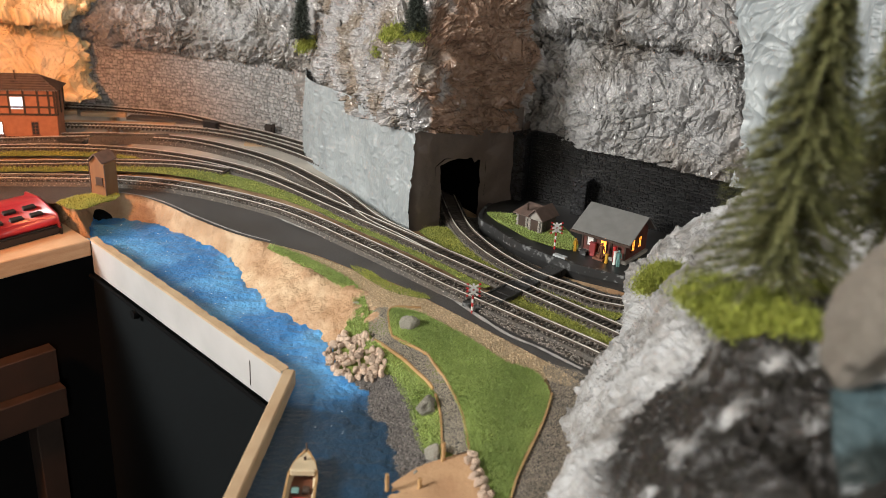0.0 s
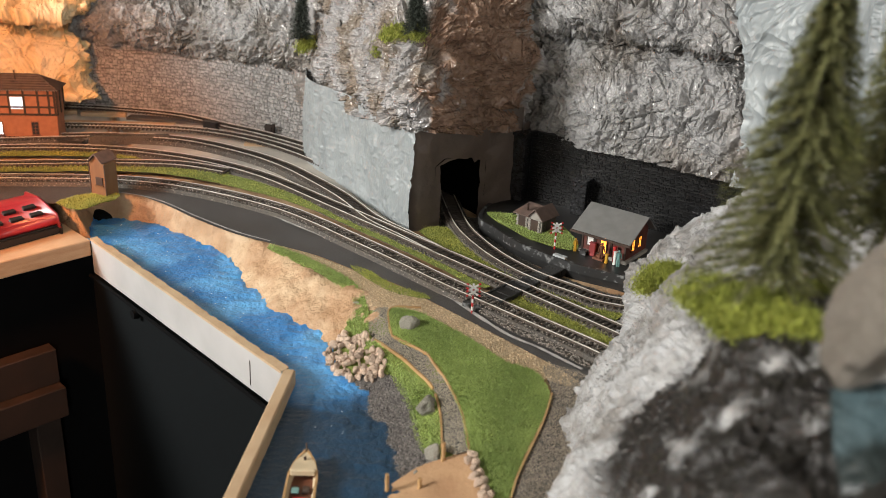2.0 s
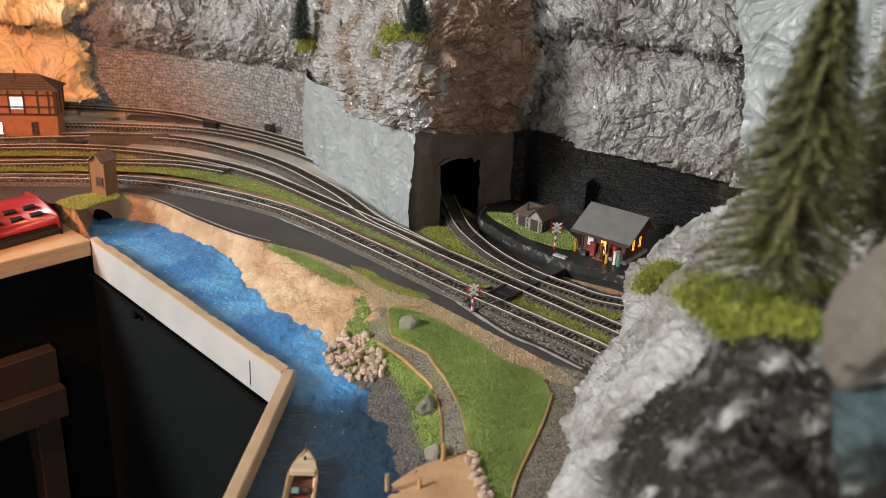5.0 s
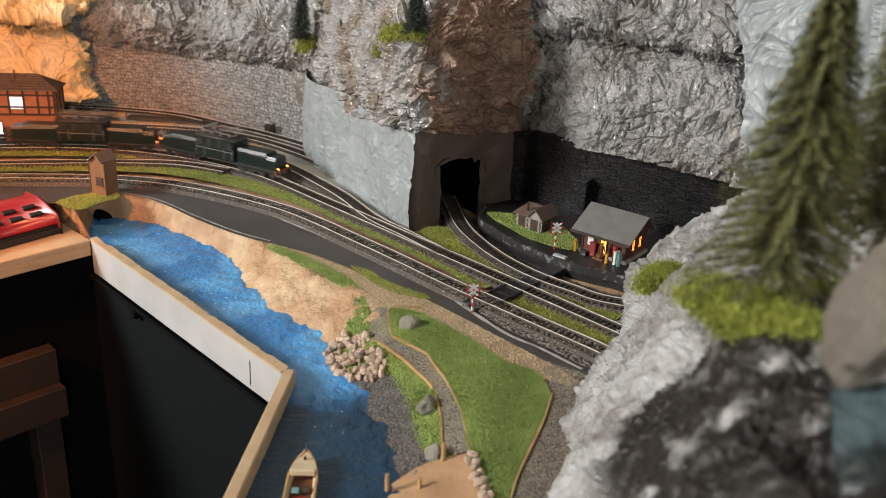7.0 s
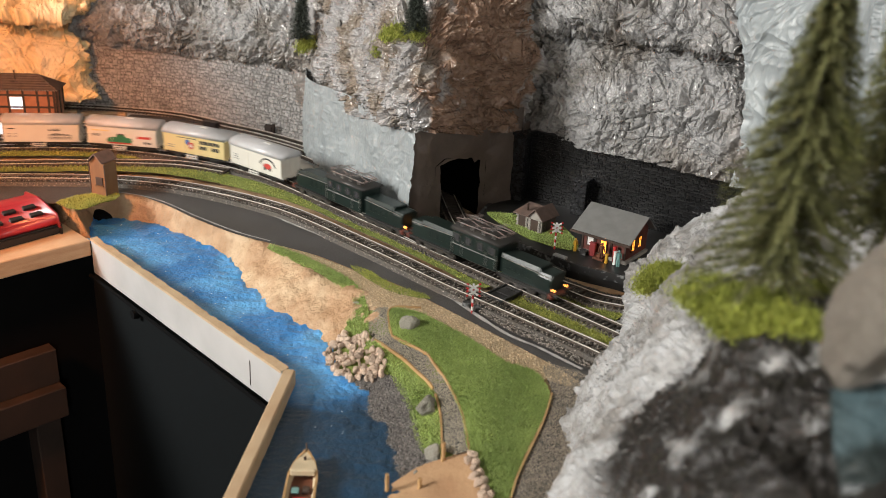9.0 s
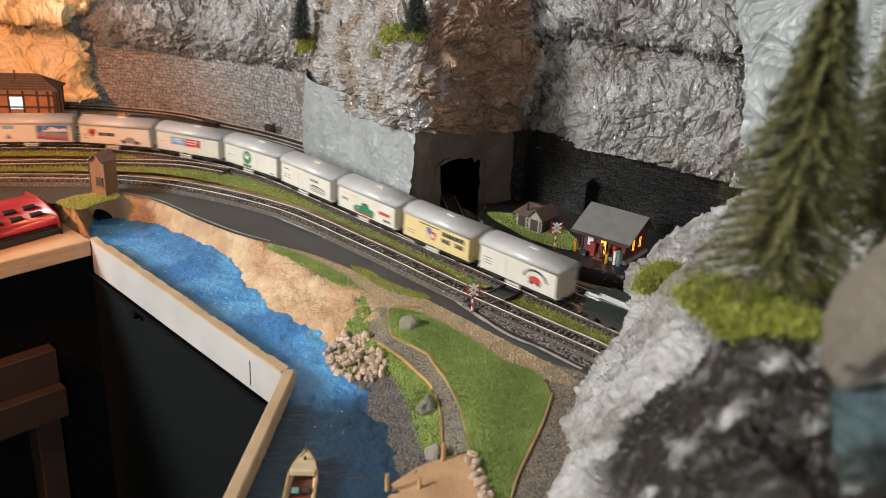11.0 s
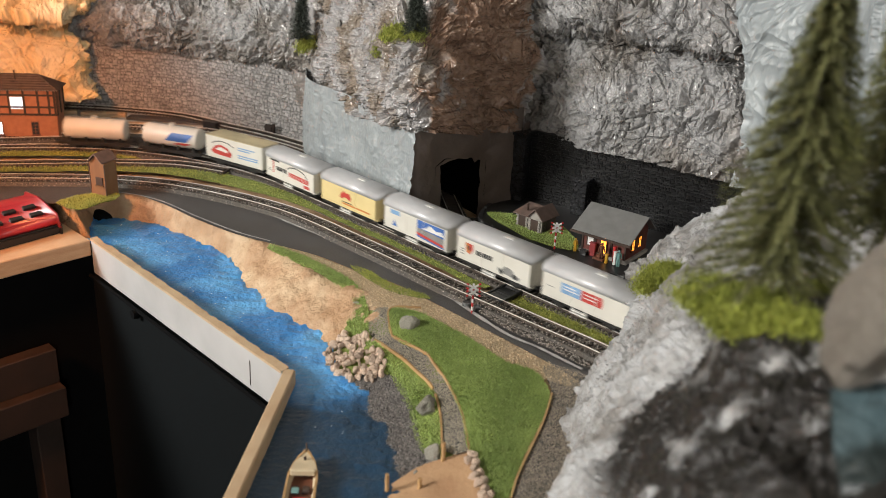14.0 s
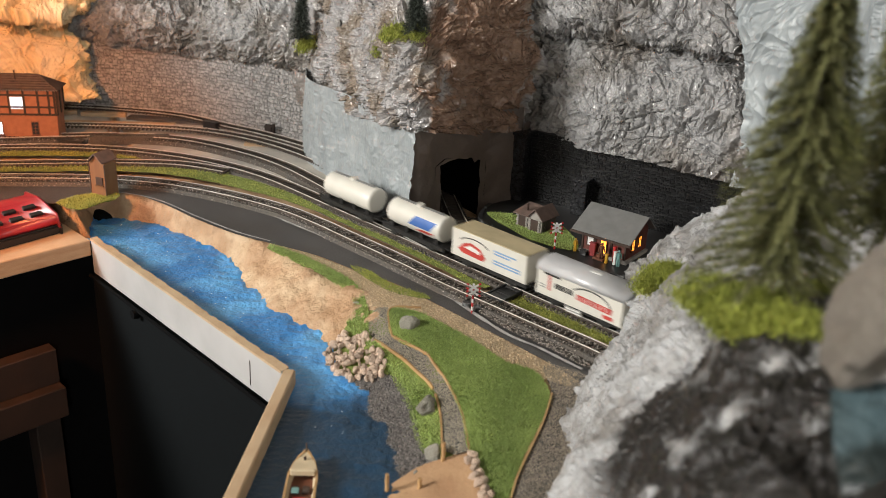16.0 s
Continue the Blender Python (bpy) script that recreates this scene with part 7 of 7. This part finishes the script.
def running_gear(w):
    """Underframe, axles with wheels, buffers and couplings of a two-axle wagon."""
    bm = bmesh.new()
    box(bm, -0.050, 0.050, -0.0125, 0.0125, 0.0075, 0.0105)
    for y in (-0.0128, 0.0128):
        box(bm, -0.050, 0.050, y - 0.0008, y + 0.0008, 0.0060, 0.0102)
    part("underframe", bm, UNDER, w)
    for x in (-0.030, 0.030):
        bm = bmesh.new()
        rod(bm, (x, -0.011, 0.0055), (x, 0.011, 0.0055), 0.0011, n=8)
        axle = part("axle", bm, UNDER, w)
        for y in (-0.0085, 0.0085):
            bm = bmesh.new()
            rod(bm, (x, y - 0.0012, 0.0055), (x, y + 0.0012, 0.0055), 0.0055, n=20)
            part("wheel", bm, WHEEL, axle)
        for y in (-0.0135, 0.0135):
            bm = bmesh.new()
            box(bm, x - 0.006, x + 0.006, y - 0.0006, y + 0.0006, 0.0035, 0.0065, 0.0004)
            box(bm, x - 0.0022, x + 0.0022, y - 0.0009, y + 0.0009, 0.0025, 0.0090, 0.0003)
            part("axle_guard", bm, UNDER, w)
    for s in (-1, 1):
        for y in (-0.0095, 0.0095):
            bm = bmesh.new()
            rod(bm, (s * 0.050, y, 0.0098), (s * 0.0548, y, 0.0098), 0.0010, n=8)
            rod(bm, (s * 0.0546, y, 0.0098), (s * 0.0555, y, 0.0098), 0.0024, n=12)
            part("buffer", bm, UNDER, w)
        bm = bmesh.new()
        box(bm, min(s * 0.048, s * 0.0585), max(s * 0.048, s * 0.0585), -0.0022, 0.0022, 0.0050, 0.0066, 0.0004)
        part("coupling", bm, UNDER, w)


def steps(w, x):
    for y in (-0.0160, 0.0160):
        bm = bmesh.new()
        for z in (0.0040, 0.0068):
            box(bm, x - 0.009, x + 0.009, y - 0.0012, y + 0.0012, z, z + 0.0012)
        for xx in (x - 0.008, x + 0.008):
            box(bm, xx - 0.0004, xx + 0.0004, y - 0.0004, y + 0.0004, 0.004, 0.0102)
        part("footboard", bm, M_WHITE, w, "pale footboard")


def van(back, body_mat, label):
    w = empty("goods_wagon", None, label, "wagon", "wagons of the train")
    bm = bmesh.new()
    box(bm, -0.050, 0.050, -0.0165, 0.0165, 0.0100, 0.0372, 0.0004)
    for s in (-1, 1):
        for x in (-0.0497, 0.0497):
            box(bm, x - 0.0006, x + 0.0006, s * 0.0165 - 0.0004, s * 0.0165 + 0.0004, 0.0095, 0.037)
    part("body", bm, body_mat, w)
    bm = bmesh.new()
    prof = [(0.0174 * math.sin(a), 0.0352 + 0.0105 * abs(math.cos(a)) ** 0.62) for a in np.linspace(-math.pi / 2, math.pi / 2, 15)]
    prism(bm, prof, -0.0515, 0.0515)
    part("roof", bm, SILVER, w, "silver grey rounded roof", True)
    for x in (0.004, 0.010):
        bm = bmesh.new()
        box(bm, x - 0.0022, x + 0.0022, -0.0025, 0.0025, 0.0452, 0.0468, 0.0004)
        part("roof_vent", bm, M_WHITE, w)
    for s in (-1, 1):
        bm = bmesh.new()
        for y in (-0.010, 0.0, 0.010):
            box(bm, s * 0.0502 - 0.0004, s * 0.0502 + 0.0004, y - 0.0006, y + 0.0006, 0.011, 0.036)
        box(bm, s * 0.0512 - 0.0012, s * 0.0512 + 0.0012, -0.015, 0.015, 0.0095, 0.0112)
        part("end_frame", bm, body_mat, w)
    # sliding door edges
    for x in (-0.014, 0.014):
        bar(w, x - 0.0003, x + 0.0003, 0.0105, 0.0345, body_mat, 0.0004)
    running_gear(w)
    steps(w, -0.004)
    TRAIN.append((w, back, 0.03))
    return w


def tank(back, label):
    w = empty("tank_wagon", None, label, "wagon", "wagons of the train")
    bm = bmesh.new()
    rod(bm, (-0.043, 0, 0.027), (0.043, 0, 0.027), 0.0150, n=32)
    bmesh.ops.bevel(bm, geom=[e for e in bm.edges if abs(e.verts[0].co.x - e.verts[1].co.x) < 1e-5], offset=0.003, segments=3, affect="EDGES", profile=0.5)
    part("vessel", bm, WHITE, w, "cream white tank", True)
    bm = bmesh.new()
    rod(bm, (-0.002, 0, 0.0410), (-0.002, 0, 0.0450), 0.0045, n=16)
    part("dome", bm, WHITE, w)
    bm = bmesh.new()
    box(bm, -0.036, 0.036, -0.0022, 0.0022, 0.0424, 0.0430)
    part("catwalk", bm, M_GREY, w)
    bm = bmesh.new()
    for x in (-0.036, -0.012, 0.012, 0.036):
        box(bm, x - 0.002, x + 0.002, -0.0115, 0.0115, 0.009, 0.0175)
    part("saddle", bm, UNDER, w)
    for y in (-0.0148, 0.0148):
        bm = bmesh.new()
        for z in (0.0130, 0.0170):
            rod(bm, (0.0485, y, z), (0.0485, -y, z), 0.0004, n=6)
        rod(bm, (0.0485, y, 0.010), (0.0485, y, 0.017), 0.0005, n=6)
        part("handrail", bm, UNDER, w)
    running_gear(w)
    TRAIN.append((w, back, 0.03))
    return w


def tank_mark(w, x0, x1, a0, a1, mat):
    """A painted field lying on the tank's round side."""
    bm = bmesh.new()
    r = 0.0152
    aa = np.radians(np.linspace(a0, a1, 6))
    rows = [[bm.verts.new((x0 + (x1 - x0) * f + 0.002 * k, -r * math.cos(a), 0.027 + r * math.sin(a))) for f in (0, 1)] for k, a in enumerate(aa)]
    for p, q in zip(rows[:-1], rows[1:]):
        bm.faces.new((p[0], p[1], q[1], q[0]))
    part("marking", bm, mat, w)


def box_wagon(back, label):
    w = empty("container_wagon", None, label, "wagon", "wagons of the train")
    bm = bmesh.new()
    box(bm, -0.052, 0.052, -0.0165, 0.0165, 0.0115, 0.0415, 0.0006)
    part("container", bm, WHITE, w)
    bm = bmesh.new()
    box(bm, -0.0515, 0.0515, -0.0160, 0.0160, 0.0415, 0.0426, 0.0004)
    part("container_roof", bm, TANROOF, w, "flat beige roof")
    running_gear(w)
    TRAIN.append((w, back, 0.03))
    return w


GAP = 0.1165
w = van(0 * GAP, WHITE, "white goods van with red vehicle and black arch mark")
arc(w, 0.024, 0.020, 0.016, 0.012, 10, 170, 0.0022, M_BLACK)
oval(w, 0.024, 0.021, 0.008, 0.004, M_RED)
for x in (0.019, 0.029):
    oval(w, x, 0.0175, 0.0022, 0.0022, M_BLACK, 0.0004)
for z in (0.018, 0.021, 0.024):
    bar(w, -0.044, -0.034, z, z + 0.0010, M_GREY)

w = van(1 * GAP, YELLOW, "pale yellow goods van with blue and red shields")
bar(w, -0.026, 0.006, 0.0315, 0.0325, M_BLACK)
shield(w, -0.010, 0.0265, 0.0032, M_BLUE)
shield(w, -0.004, 0.0220, 0.0044, M_RED, 0.0004)
bar(w, -0.0052, -0.0028, 0.0190, 0.0245, M_WHITE, 0.0006)
bar(w, -0.0068, -0.0012, 0.0208, 0.0227, M_WHITE, 0.0006)
for x0, x1, z in ((0.010, 0.044, 0.0265), (0.010, 0.023, 0.0190), (0.030, 0.044, 0.0190)):
    for k in range(int((x1 - x0) / 0.0042)):
        bar(w, x0 + k * 0.0042, x0 + k * 0.0042 + 0.0034, z, z + 0.0048, M_BLACK)
for z in (0.016, 0.019):
    bar(w, -0.044, -0.032, z, z + 0.0008, M_GREY)

w = van(2 * GAP, WHITE, "white goods van with green locomotive picture")
mark(w, [(-0.021, 0.0135), (0.014, 0.0135), (0.016, 0.017), (0.015, 0.0205), (0.006, 0.0215), (0.005, 0.0245), (-0.007, 0.0245), (-0.008, 0.0215), (-0.018, 0.0205), (-0.022, 0.017)], M_GREEN)
bar(w, -0.020, 0.014, 0.0118, 0.0138, M_RED, 0.0004)
bar(w, -0.006, 0.004, 0.0245, 0.0262, M_BLACK)
mark(w, [(0.022, 0.021), (0.041, 0.021), (0.043, 0.0245), (0.024, 0.0245)], M_RED)
for x in (0.033, 0.037, 0.041):
    bar(w, x - 0.0015, x + 0.0013, 0.0138, 0.0168, M_BLACK)
for x0, x1 in ((-0.044, -0.032), (-0.030, -0.018)):
    bar(w, x0, x1, 0.0285, 0.0305, YELLOW)
for x in (-0.043, -0.039, -0.035):
    bar(w, x, x + 0.003, 0.021, 0.0245, M_GREY)

w = van(3 * GAP, WHITE, "white goods van with small dark lettering bars")
for z in (0.028, 0.0262):
    bar(w, 0.010, 0.026, z, z + 0.0009, M_BLACK)
mark(w, [(0.010, 0.0205), (0.018, 0.0225), (0.030, 0.0215), (0.040, 0.0205)], M_BLACK)
for z in (0.0185, 0.0160, 0.0140):
    bar(w, 0.010, 0.040, z, z + 0.0012, M_GREY)
bar(w, -0.044, -0.034, 0.0285, 0.0297, M_BLACK)
for x in (-0.044, -0.036):
    for z in (0.021, 0.0175):
        bar(w, x, x + 0.004, z, z + 0.0016, M_GREY)

w = van(4 * GAP, WHITE, "white goods van with green oval emblem")
oval(w, -0.006, 0.0245, 0.0078, 0.0090, M_GREEN)
oval(w, -0.006, 0.0265, 0.0036, 0.0048, M_WHITE, 0.0004)
oval(w, -0.006, 0.0290, 0.0020, 0.0024, M_BLACK, 0.0006)
for k in range(4):
    bar(w, -0.014 + k * 0.0042, -0.0108 + k * 0.0042, 0.0115, 0.0148, M_BLACK)
bar(w, -0.044, -0.030, 0.0215, 0.0222, M_GREY)
bar(w, 0.038, 0.044, 0.012, 0.0132, M_BLACK)

w = van(5 * GAP, WHITE, "white goods van with blue and red panel")
bar(w, -0.027, -0.004, 0.0205, 0.0310, M_SKY)
bar(w, -0.003, 0.021, 0.0205, 0.0310, M_RED)
for x0, x1, z in ((-0.024, -0.010, 0.0275), (-0.024, -0.007, 0.0245), (0.000, 0.017, 0.0275), (0.000, 0.014, 0.0240)):
    bar(w, x0, x1, z, z + 0.0011, M_WHITE, 0.0004)
bar(w, -0.044, -0.036, 0.022, 0.0227, M_GREY)

w = van(6 * GAP, WHITE, "white goods van with crest and dark car picture")
shield(w, -0.033, 0.0255, 0.0052, M_RED)
mark(w, [(-0.038, 0.0305), (-0.034, 0.0305), (-0.030, 0.022), (-0.034, 0.0195), (-0.0375, 0.0235)], M_ORANGE, depth=0.0004)
mark(w, [(-0.0355, 0.0285), (-0.032, 0.0275), (-0.0315, 0.0225), (-0.0345, 0.0240)], M_BLACK, depth=0.0006)
for k in range(4):
    bar(w, -0.023 + k * 0.0058, -0.0182 + k * 0.0058, 0.0215, 0.0265, M_BLACK)
mark(w, [(0.008, 0.0150), (0.036, 0.0125), (0.038, 0.0155), (0.030, 0.0175), (0.026, 0.0215), (0.018, 0.0222), (0.014, 0.0185), (0.008, 0.0180)], M_GREY)
for x in (0.013, 0.031):
    oval(w, x, 0.0148, 0.0026, 0.0026, M_BLACK, 0.0004)
for z in (0.0165, 0.0195, 0.0220):
    bar(w, -0.045, -0.040, z, z + 0.0012, M_GREY)

w = van(7 * GAP, WHITE, "white goods van with blue sky and train pictures")
bar(w, -0.040, -0.025, 0.0285, 0.0335, M_SKY)
mark(w, [(-0.037, 0.0150), (-0.029, 0.0150), (-0.031, 0.0185), (-0.0335, 0.0225), (-0.035, 0.0180)], M_BLUE)
bar(w, 0.004, 0.046, 0.0225, 0.0338, M_BLUE)
mark(w, [(0.010, 0.0250), (0.046, 0.0250), (0.042, 0.0300), (0.034, 0.0280), (0.024, 0.0320), (0.018, 0.0275)], M_WHITE, depth=0.0004)
mark(w, [(0.004, 0.0160), (0.046, 0.0160), (0.046, 0.0225), (0.024, 0.0240), (0.004, 0.0245)], M_GREY, depth=0.0004)
mark(w, [(0.004, 0.0165), (0.046, 0.0130), (0.046, 0.0155), (0.004, 0.0195)], M_RED, depth=0.0006)
mark(w, [(0.004, 0.0145), (0.046, 0.0112), (0.046, 0.0130), (0.004, 0.0165)], M_BLUE, depth=0.0006)

w = van(8 * GAP, YELLOW, "pale yellow goods van with red map shape")
mark(w, [(-0.016, 0.0215), (-0.010, 0.0210), (-0.004, 0.0240), (0.004, 0.0205), (0.006, 0.0250), (0.002, 0.0300), (-0.004, 0.0285), (-0.007, 0.0310), (-0.012, 0.0275)], M_RED)
bar(w, -0.010, 0.040, 0.0145, 0.0165, M_ORANGE)
bar(w, -0.010, 0.008, 0.0172, 0.0182, M_BLACK)

w = van(9 * GAP, WHITE, "white goods van with black lettering bars and red script")
bar(w, -0.036, -0.0335, 0.0170, 0.0330, M_RED)
mark(w, [(-0.042, 0.0325), (-0.022, 0.0325), (-0.022, 0.0345), (-0.042, 0.0345)], M_BLACK)
for k in range(4):
    bar(w, -0.028 + k * 0.0056, -0.0234 + k * 0.0056, 0.0215, 0.0268, M_BLACK)
arc(w, 0.014, 0.0225, 0.024, 0.0115, 5, 150, 0.0014, M_BLACK)
mark(w, [(-0.002, 0.0195), (0.038, 0.0180), (0.040, 0.0238), (-0.001, 0.0250)], M_RED)
for k in range(6):
    bar(w, 0.001 + k * 0.0062, 0.0022 + k * 0.0062, 0.0195, 0.0235, M_WHITE, 0.0004)
bar(w, 0.030, 0.041, 0.0125, 0.0160, M_RED)
for z in (0.018, 0.0205):
    bar(w, -0.046, -0.040, z, z + 0.001, M_GREY)

w = box_wagon(10 * GAP, "cream container wagon with red train picture and flat roof")
mark(w, [(-0.042, 0.0215), (-0.036, 0.0180), (-0.006, 0.0170), (-0.003, 0.0215), (-0.010, 0.0285), (-0.024, 0.0320), (-0.034, 0.0290)], M_RED)
mark(w, [(-0.034, 0.0245), (-0.012, 0.0225), (-0.010, 0.0255), (-0.024, 0.0290)], M_WHITE, depth=0.0004)
arc(w, -0.020, 0.0265, 0.024, 0.011, 30, 150, 0.0012, M_BLACK)
for x0, x1, z in ((0.008, 0.038, 0.0330), (0.008, 0.030, 0.0300), (0.008, 0.044, 0.0225), (0.008, 0.044, 0.0195)):
    bar(w, x0, x1, z, z + 0.0016, M_SKY)

w = tank(11 * GAP, "white tank wagon with blue field and red strip")
tank_mark(w, -0.006, 0.028, -12, 32, M_BLUE)
tank_mark(w, 0.004, 0.026, -32, -18, M_RED)
w = tank(12 * GAP, "plain cream white tank wagon at the train's end")


def crocodile(back, label):
    """A long-nosed articulated electric locomotive: cab, two bonnets, driving gear, pantographs."""
    t = empty("electric_locomotive", None, label, "locomotive", "locomotives of the train")
    bm = bmesh.new()
    box(bm, -0.034, 0.034, -0.0162, 0.0162, 0.0110, 0.0400, 0.0010)
    cab = part("cab", bm, LOCOGREEN, t)
    bm = bmesh.new()
    prof = [(0.0168 * math.sin(a), 0.0392 + 0.0055 * abs(math.cos(a)) ** 0.7) for a in np.linspace(-math.pi / 2, math.pi / 2, 11)]
    prism(bm, prof, -0.0365, 0.0365)
    part("cab_roof", bm, LOCOROOF, t, "grey-brown rounded cab roof", True)
    for s in (-1, 1):
        for x in (-0.026, -0.009, 0.009, 0.026):
            windowed(cab, T((x, s * 0.0163, 0.0325)) @ Matrix.Rotation(0 if s < 0 else math.pi, 4, "Z"), 0.0085, 0.0085, DARKGLASS, LOCOROOF, (0, 0))
        bm = bmesh.new()
        box(bm, -0.034, 0.034, s * 0.0165 - 0.0004, s * 0.0165 + 0.0004, 0.0240, 0.0248)
        part("side_strip", bm, M_GREY, t)
        for x in (-0.033, 0.033, -0.018, 0.018):
            bm = bmesh.new()
            rod(bm, (x, s * 0.0172, 0.014), (x, s * 0.0172, 0.030), 0.0004, n=6)
            part("handrail", bm, BRIGHT, t)
    for e in (-1, 1):
        bm = bmesh.new()
        prism(bm, [(-0.0118, 0.0110), (0.0118, 0.0110), (0.0118, 0.0285), (0.0095, 0.0325), (-0.0095, 0.0325), (-0.0118, 0.0285)], min(e * 0.037, e * 0.088), max(e * 0.037, e * 0.088))
        bonnet = part("bonnet", bm, LOCOGREEN, t, "long low green bonnet")
        bm = bmesh.new()
        prism(bm, [(-0.0118, 0.0110), (0.0118, 0.0110), (0.0118, 0.0245), (0.0095, 0.0290), (-0.0095, 0.0290), (-0.0118, 0.0245)], min(e * 0.088, e * 0.104), max(e * 0.088, e * 0.104))
        part("nose", bm, LOCOGREEN, bonnet)
        for s in (-1, 1):
            for x in (0.044, 0.054, 0.064, 0.074):
                bm = bmesh.new()
                box(bm, e * x - 0.0032, e * x + 0.0032, s * 0.0120 - 0.0004, s * 0.0120 + 0.0004, 0.0175, 0.0265, 0.0003)
                part("louvre", bm, LOCOGREEN, bonnet)
            bm = bmesh.new()
            rod(bm, (e * 0.038, s * 0.0128, 0.0292), (e * 0.102, s * 0.0128, 0.0270), 0.00045, n=6)
            part("handrail", bm, BRIGHT, bonnet)
        bm = bmesh.new()
        box(bm, min(e * 0.036, e * 0.108), max(e * 0.036, e * 0.108), -0.0150, 0.0150, 0.0085, 0.0112, 0.0004)
        part("footplate", bm, UNDER, t)
        bm = bmesh.new()
        box(bm, min(e * 0.106, e * 0.109), max(e * 0.106, e * 0.109), -0.0155, 0.0155, 0.0068, 0.0118, 0.0004)
        part("buffer_beam", bm, COPPER, t, "red-brown buffer beam")
        for y in (-0.0098, 0.0098):
            bm = bmesh.new()
            rod(bm, (e * 0.109, y, 0.0098), (e * 0.1128, y, 0.0098), 0.0027, n=12)
            part("buffer", bm, UNDER, t)
            bm = bmesh.new()
            rod(bm, (e * 0.104, y, 0.0145), (e * 0.1075, y, 0.0145), 0.0019, n=12)
            lampb = part("lamp", bm, UNDER, t)
            bm = bmesh.new()
            rod(bm, (e * 0.1075, y, 0.0145), (e * 0.1079, y, 0.0145), 0.0015, n=12)
            part("lens", bm, HEADLAMP, lampb, "glowing orange lens")
        for x, r in ((0.042, 0.0072), (0.060, 0.0072), (0.078, 0.0072), (0.096, 0.0045)):
            for y in (-0.0085, 0.0085):
                bm = bmesh.new()
                rod(bm, (e * x, y - 0.0014, r), (e * x, y + 0.0014, r), r, n=22)
                part("wheel", bm, WHEEL, t)
        for s in (-1, 1):
            bm = bmesh.new()
            box(bm, min(e * 0.040, e * 0.080), max(e * 0.040, e * 0.080), s * 0.0112 - 0.0005, s * 0.0112 + 0.0005, 0.0050, 0.0066)
            part("coupling_rod", bm, WHEEL, t)
        # pantograph: two diamond frames under a wide bow
        c = e * 0.019
        bm = bmesh.new()
        for y in (-0.010, 0.010):
            rod(bm, (c - 0.012, y, 0.0465), (c + 0.012, y, 0.0465), 0.0006, n=6)
            for s in (-1, 1):
                rod(bm, (c + s * 0.010, y, 0.0465), (c + s * 0.0165, y * 0.8, 0.0495), 0.0005, n=6)
                rod(bm, (c + s * 0.0165, y * 0.8, 0.0495), (c, y * 0.6, 0.0525), 0.0005, n=6)
        for s in (-1, 1):
            rod(bm, (c + s * 0.0165, -0.008, 0.0495), (c + s * 0.0165, 0.008, 0.0495), 0.0005, n=6)
        pan = part("pantograph", bm, PANT, t, "folded reddish grey pantograph")
        bm = bmesh.new()
        for s in (-0.002, 0.002):
            rod(bm, (c + s, -0.0135, 0.0530), (c + s, 0.0135, 0.0530), 0.0006, n=6)
        part("contact_bow", bm, BRIGHT, pan)
    bm = bmesh.new()
    for x in (-0.024, -0.008, 0.008, 0.024):
        rod(bm, (x, -0.012, 0.0440), (x, -0.012, 0.0480), 0.0012, 0.0008, 8)
        rod(bm, (x, 0.012, 0.0440), (x, 0.012, 0.0480), 0.0012, 0.0008, 8)
    rod(bm, (-0.026, -0.012, 0.0482), (0.026, -0.012, 0.0482), 0.0004, n=6)
    rod(bm, (-0.026, 0.012, 0.0482), (0.026, 0.012, 0.0482), 0.0004, n=6)
    part("roof_insulators", bm, BRIGHT, t)
    t.scale = (0.95, 1, 1)
    TRAIN.append((t, back, 0.057))


crocodile(-0.5112 + 0.1150, "dark green long-nosed electric locomotive leading the train")
crocodile(-0.5112 + 0.3300, "dark green long-nosed electric locomotive second in the train")

# ---- what moves ----
SPEED_ROWS = [(0, -2.15), (6.5, -0.638), (8, -0.286), (9, -0.048), (11.3, 0.476), (12.5, 0.740), (13.5, 0.959), (16, 1.533)]


def lead(t):
    """Where the first wagon is on the line at t seconds."""
    return float(np.interp(t, [a for a, _ in SPEED_ROWS], [b for _, b in SPEED_ROWS]))


def motions():
    for thing, back, half in TRAIN:
        rows = []
        for k in range(0, 65):
            t = k * 0.25
            s = lead(t) - back
            a, b = on_track(s - half)[0], on_track(s + half)[0]
            c = (a + b) / 2
            rows.append((t, pose(c[0], c[1], 0, 0, 0, math.degrees(math.atan2(b[1] - a[1], b[0] - a[0])))))
        walk(thing, rows)


motions()
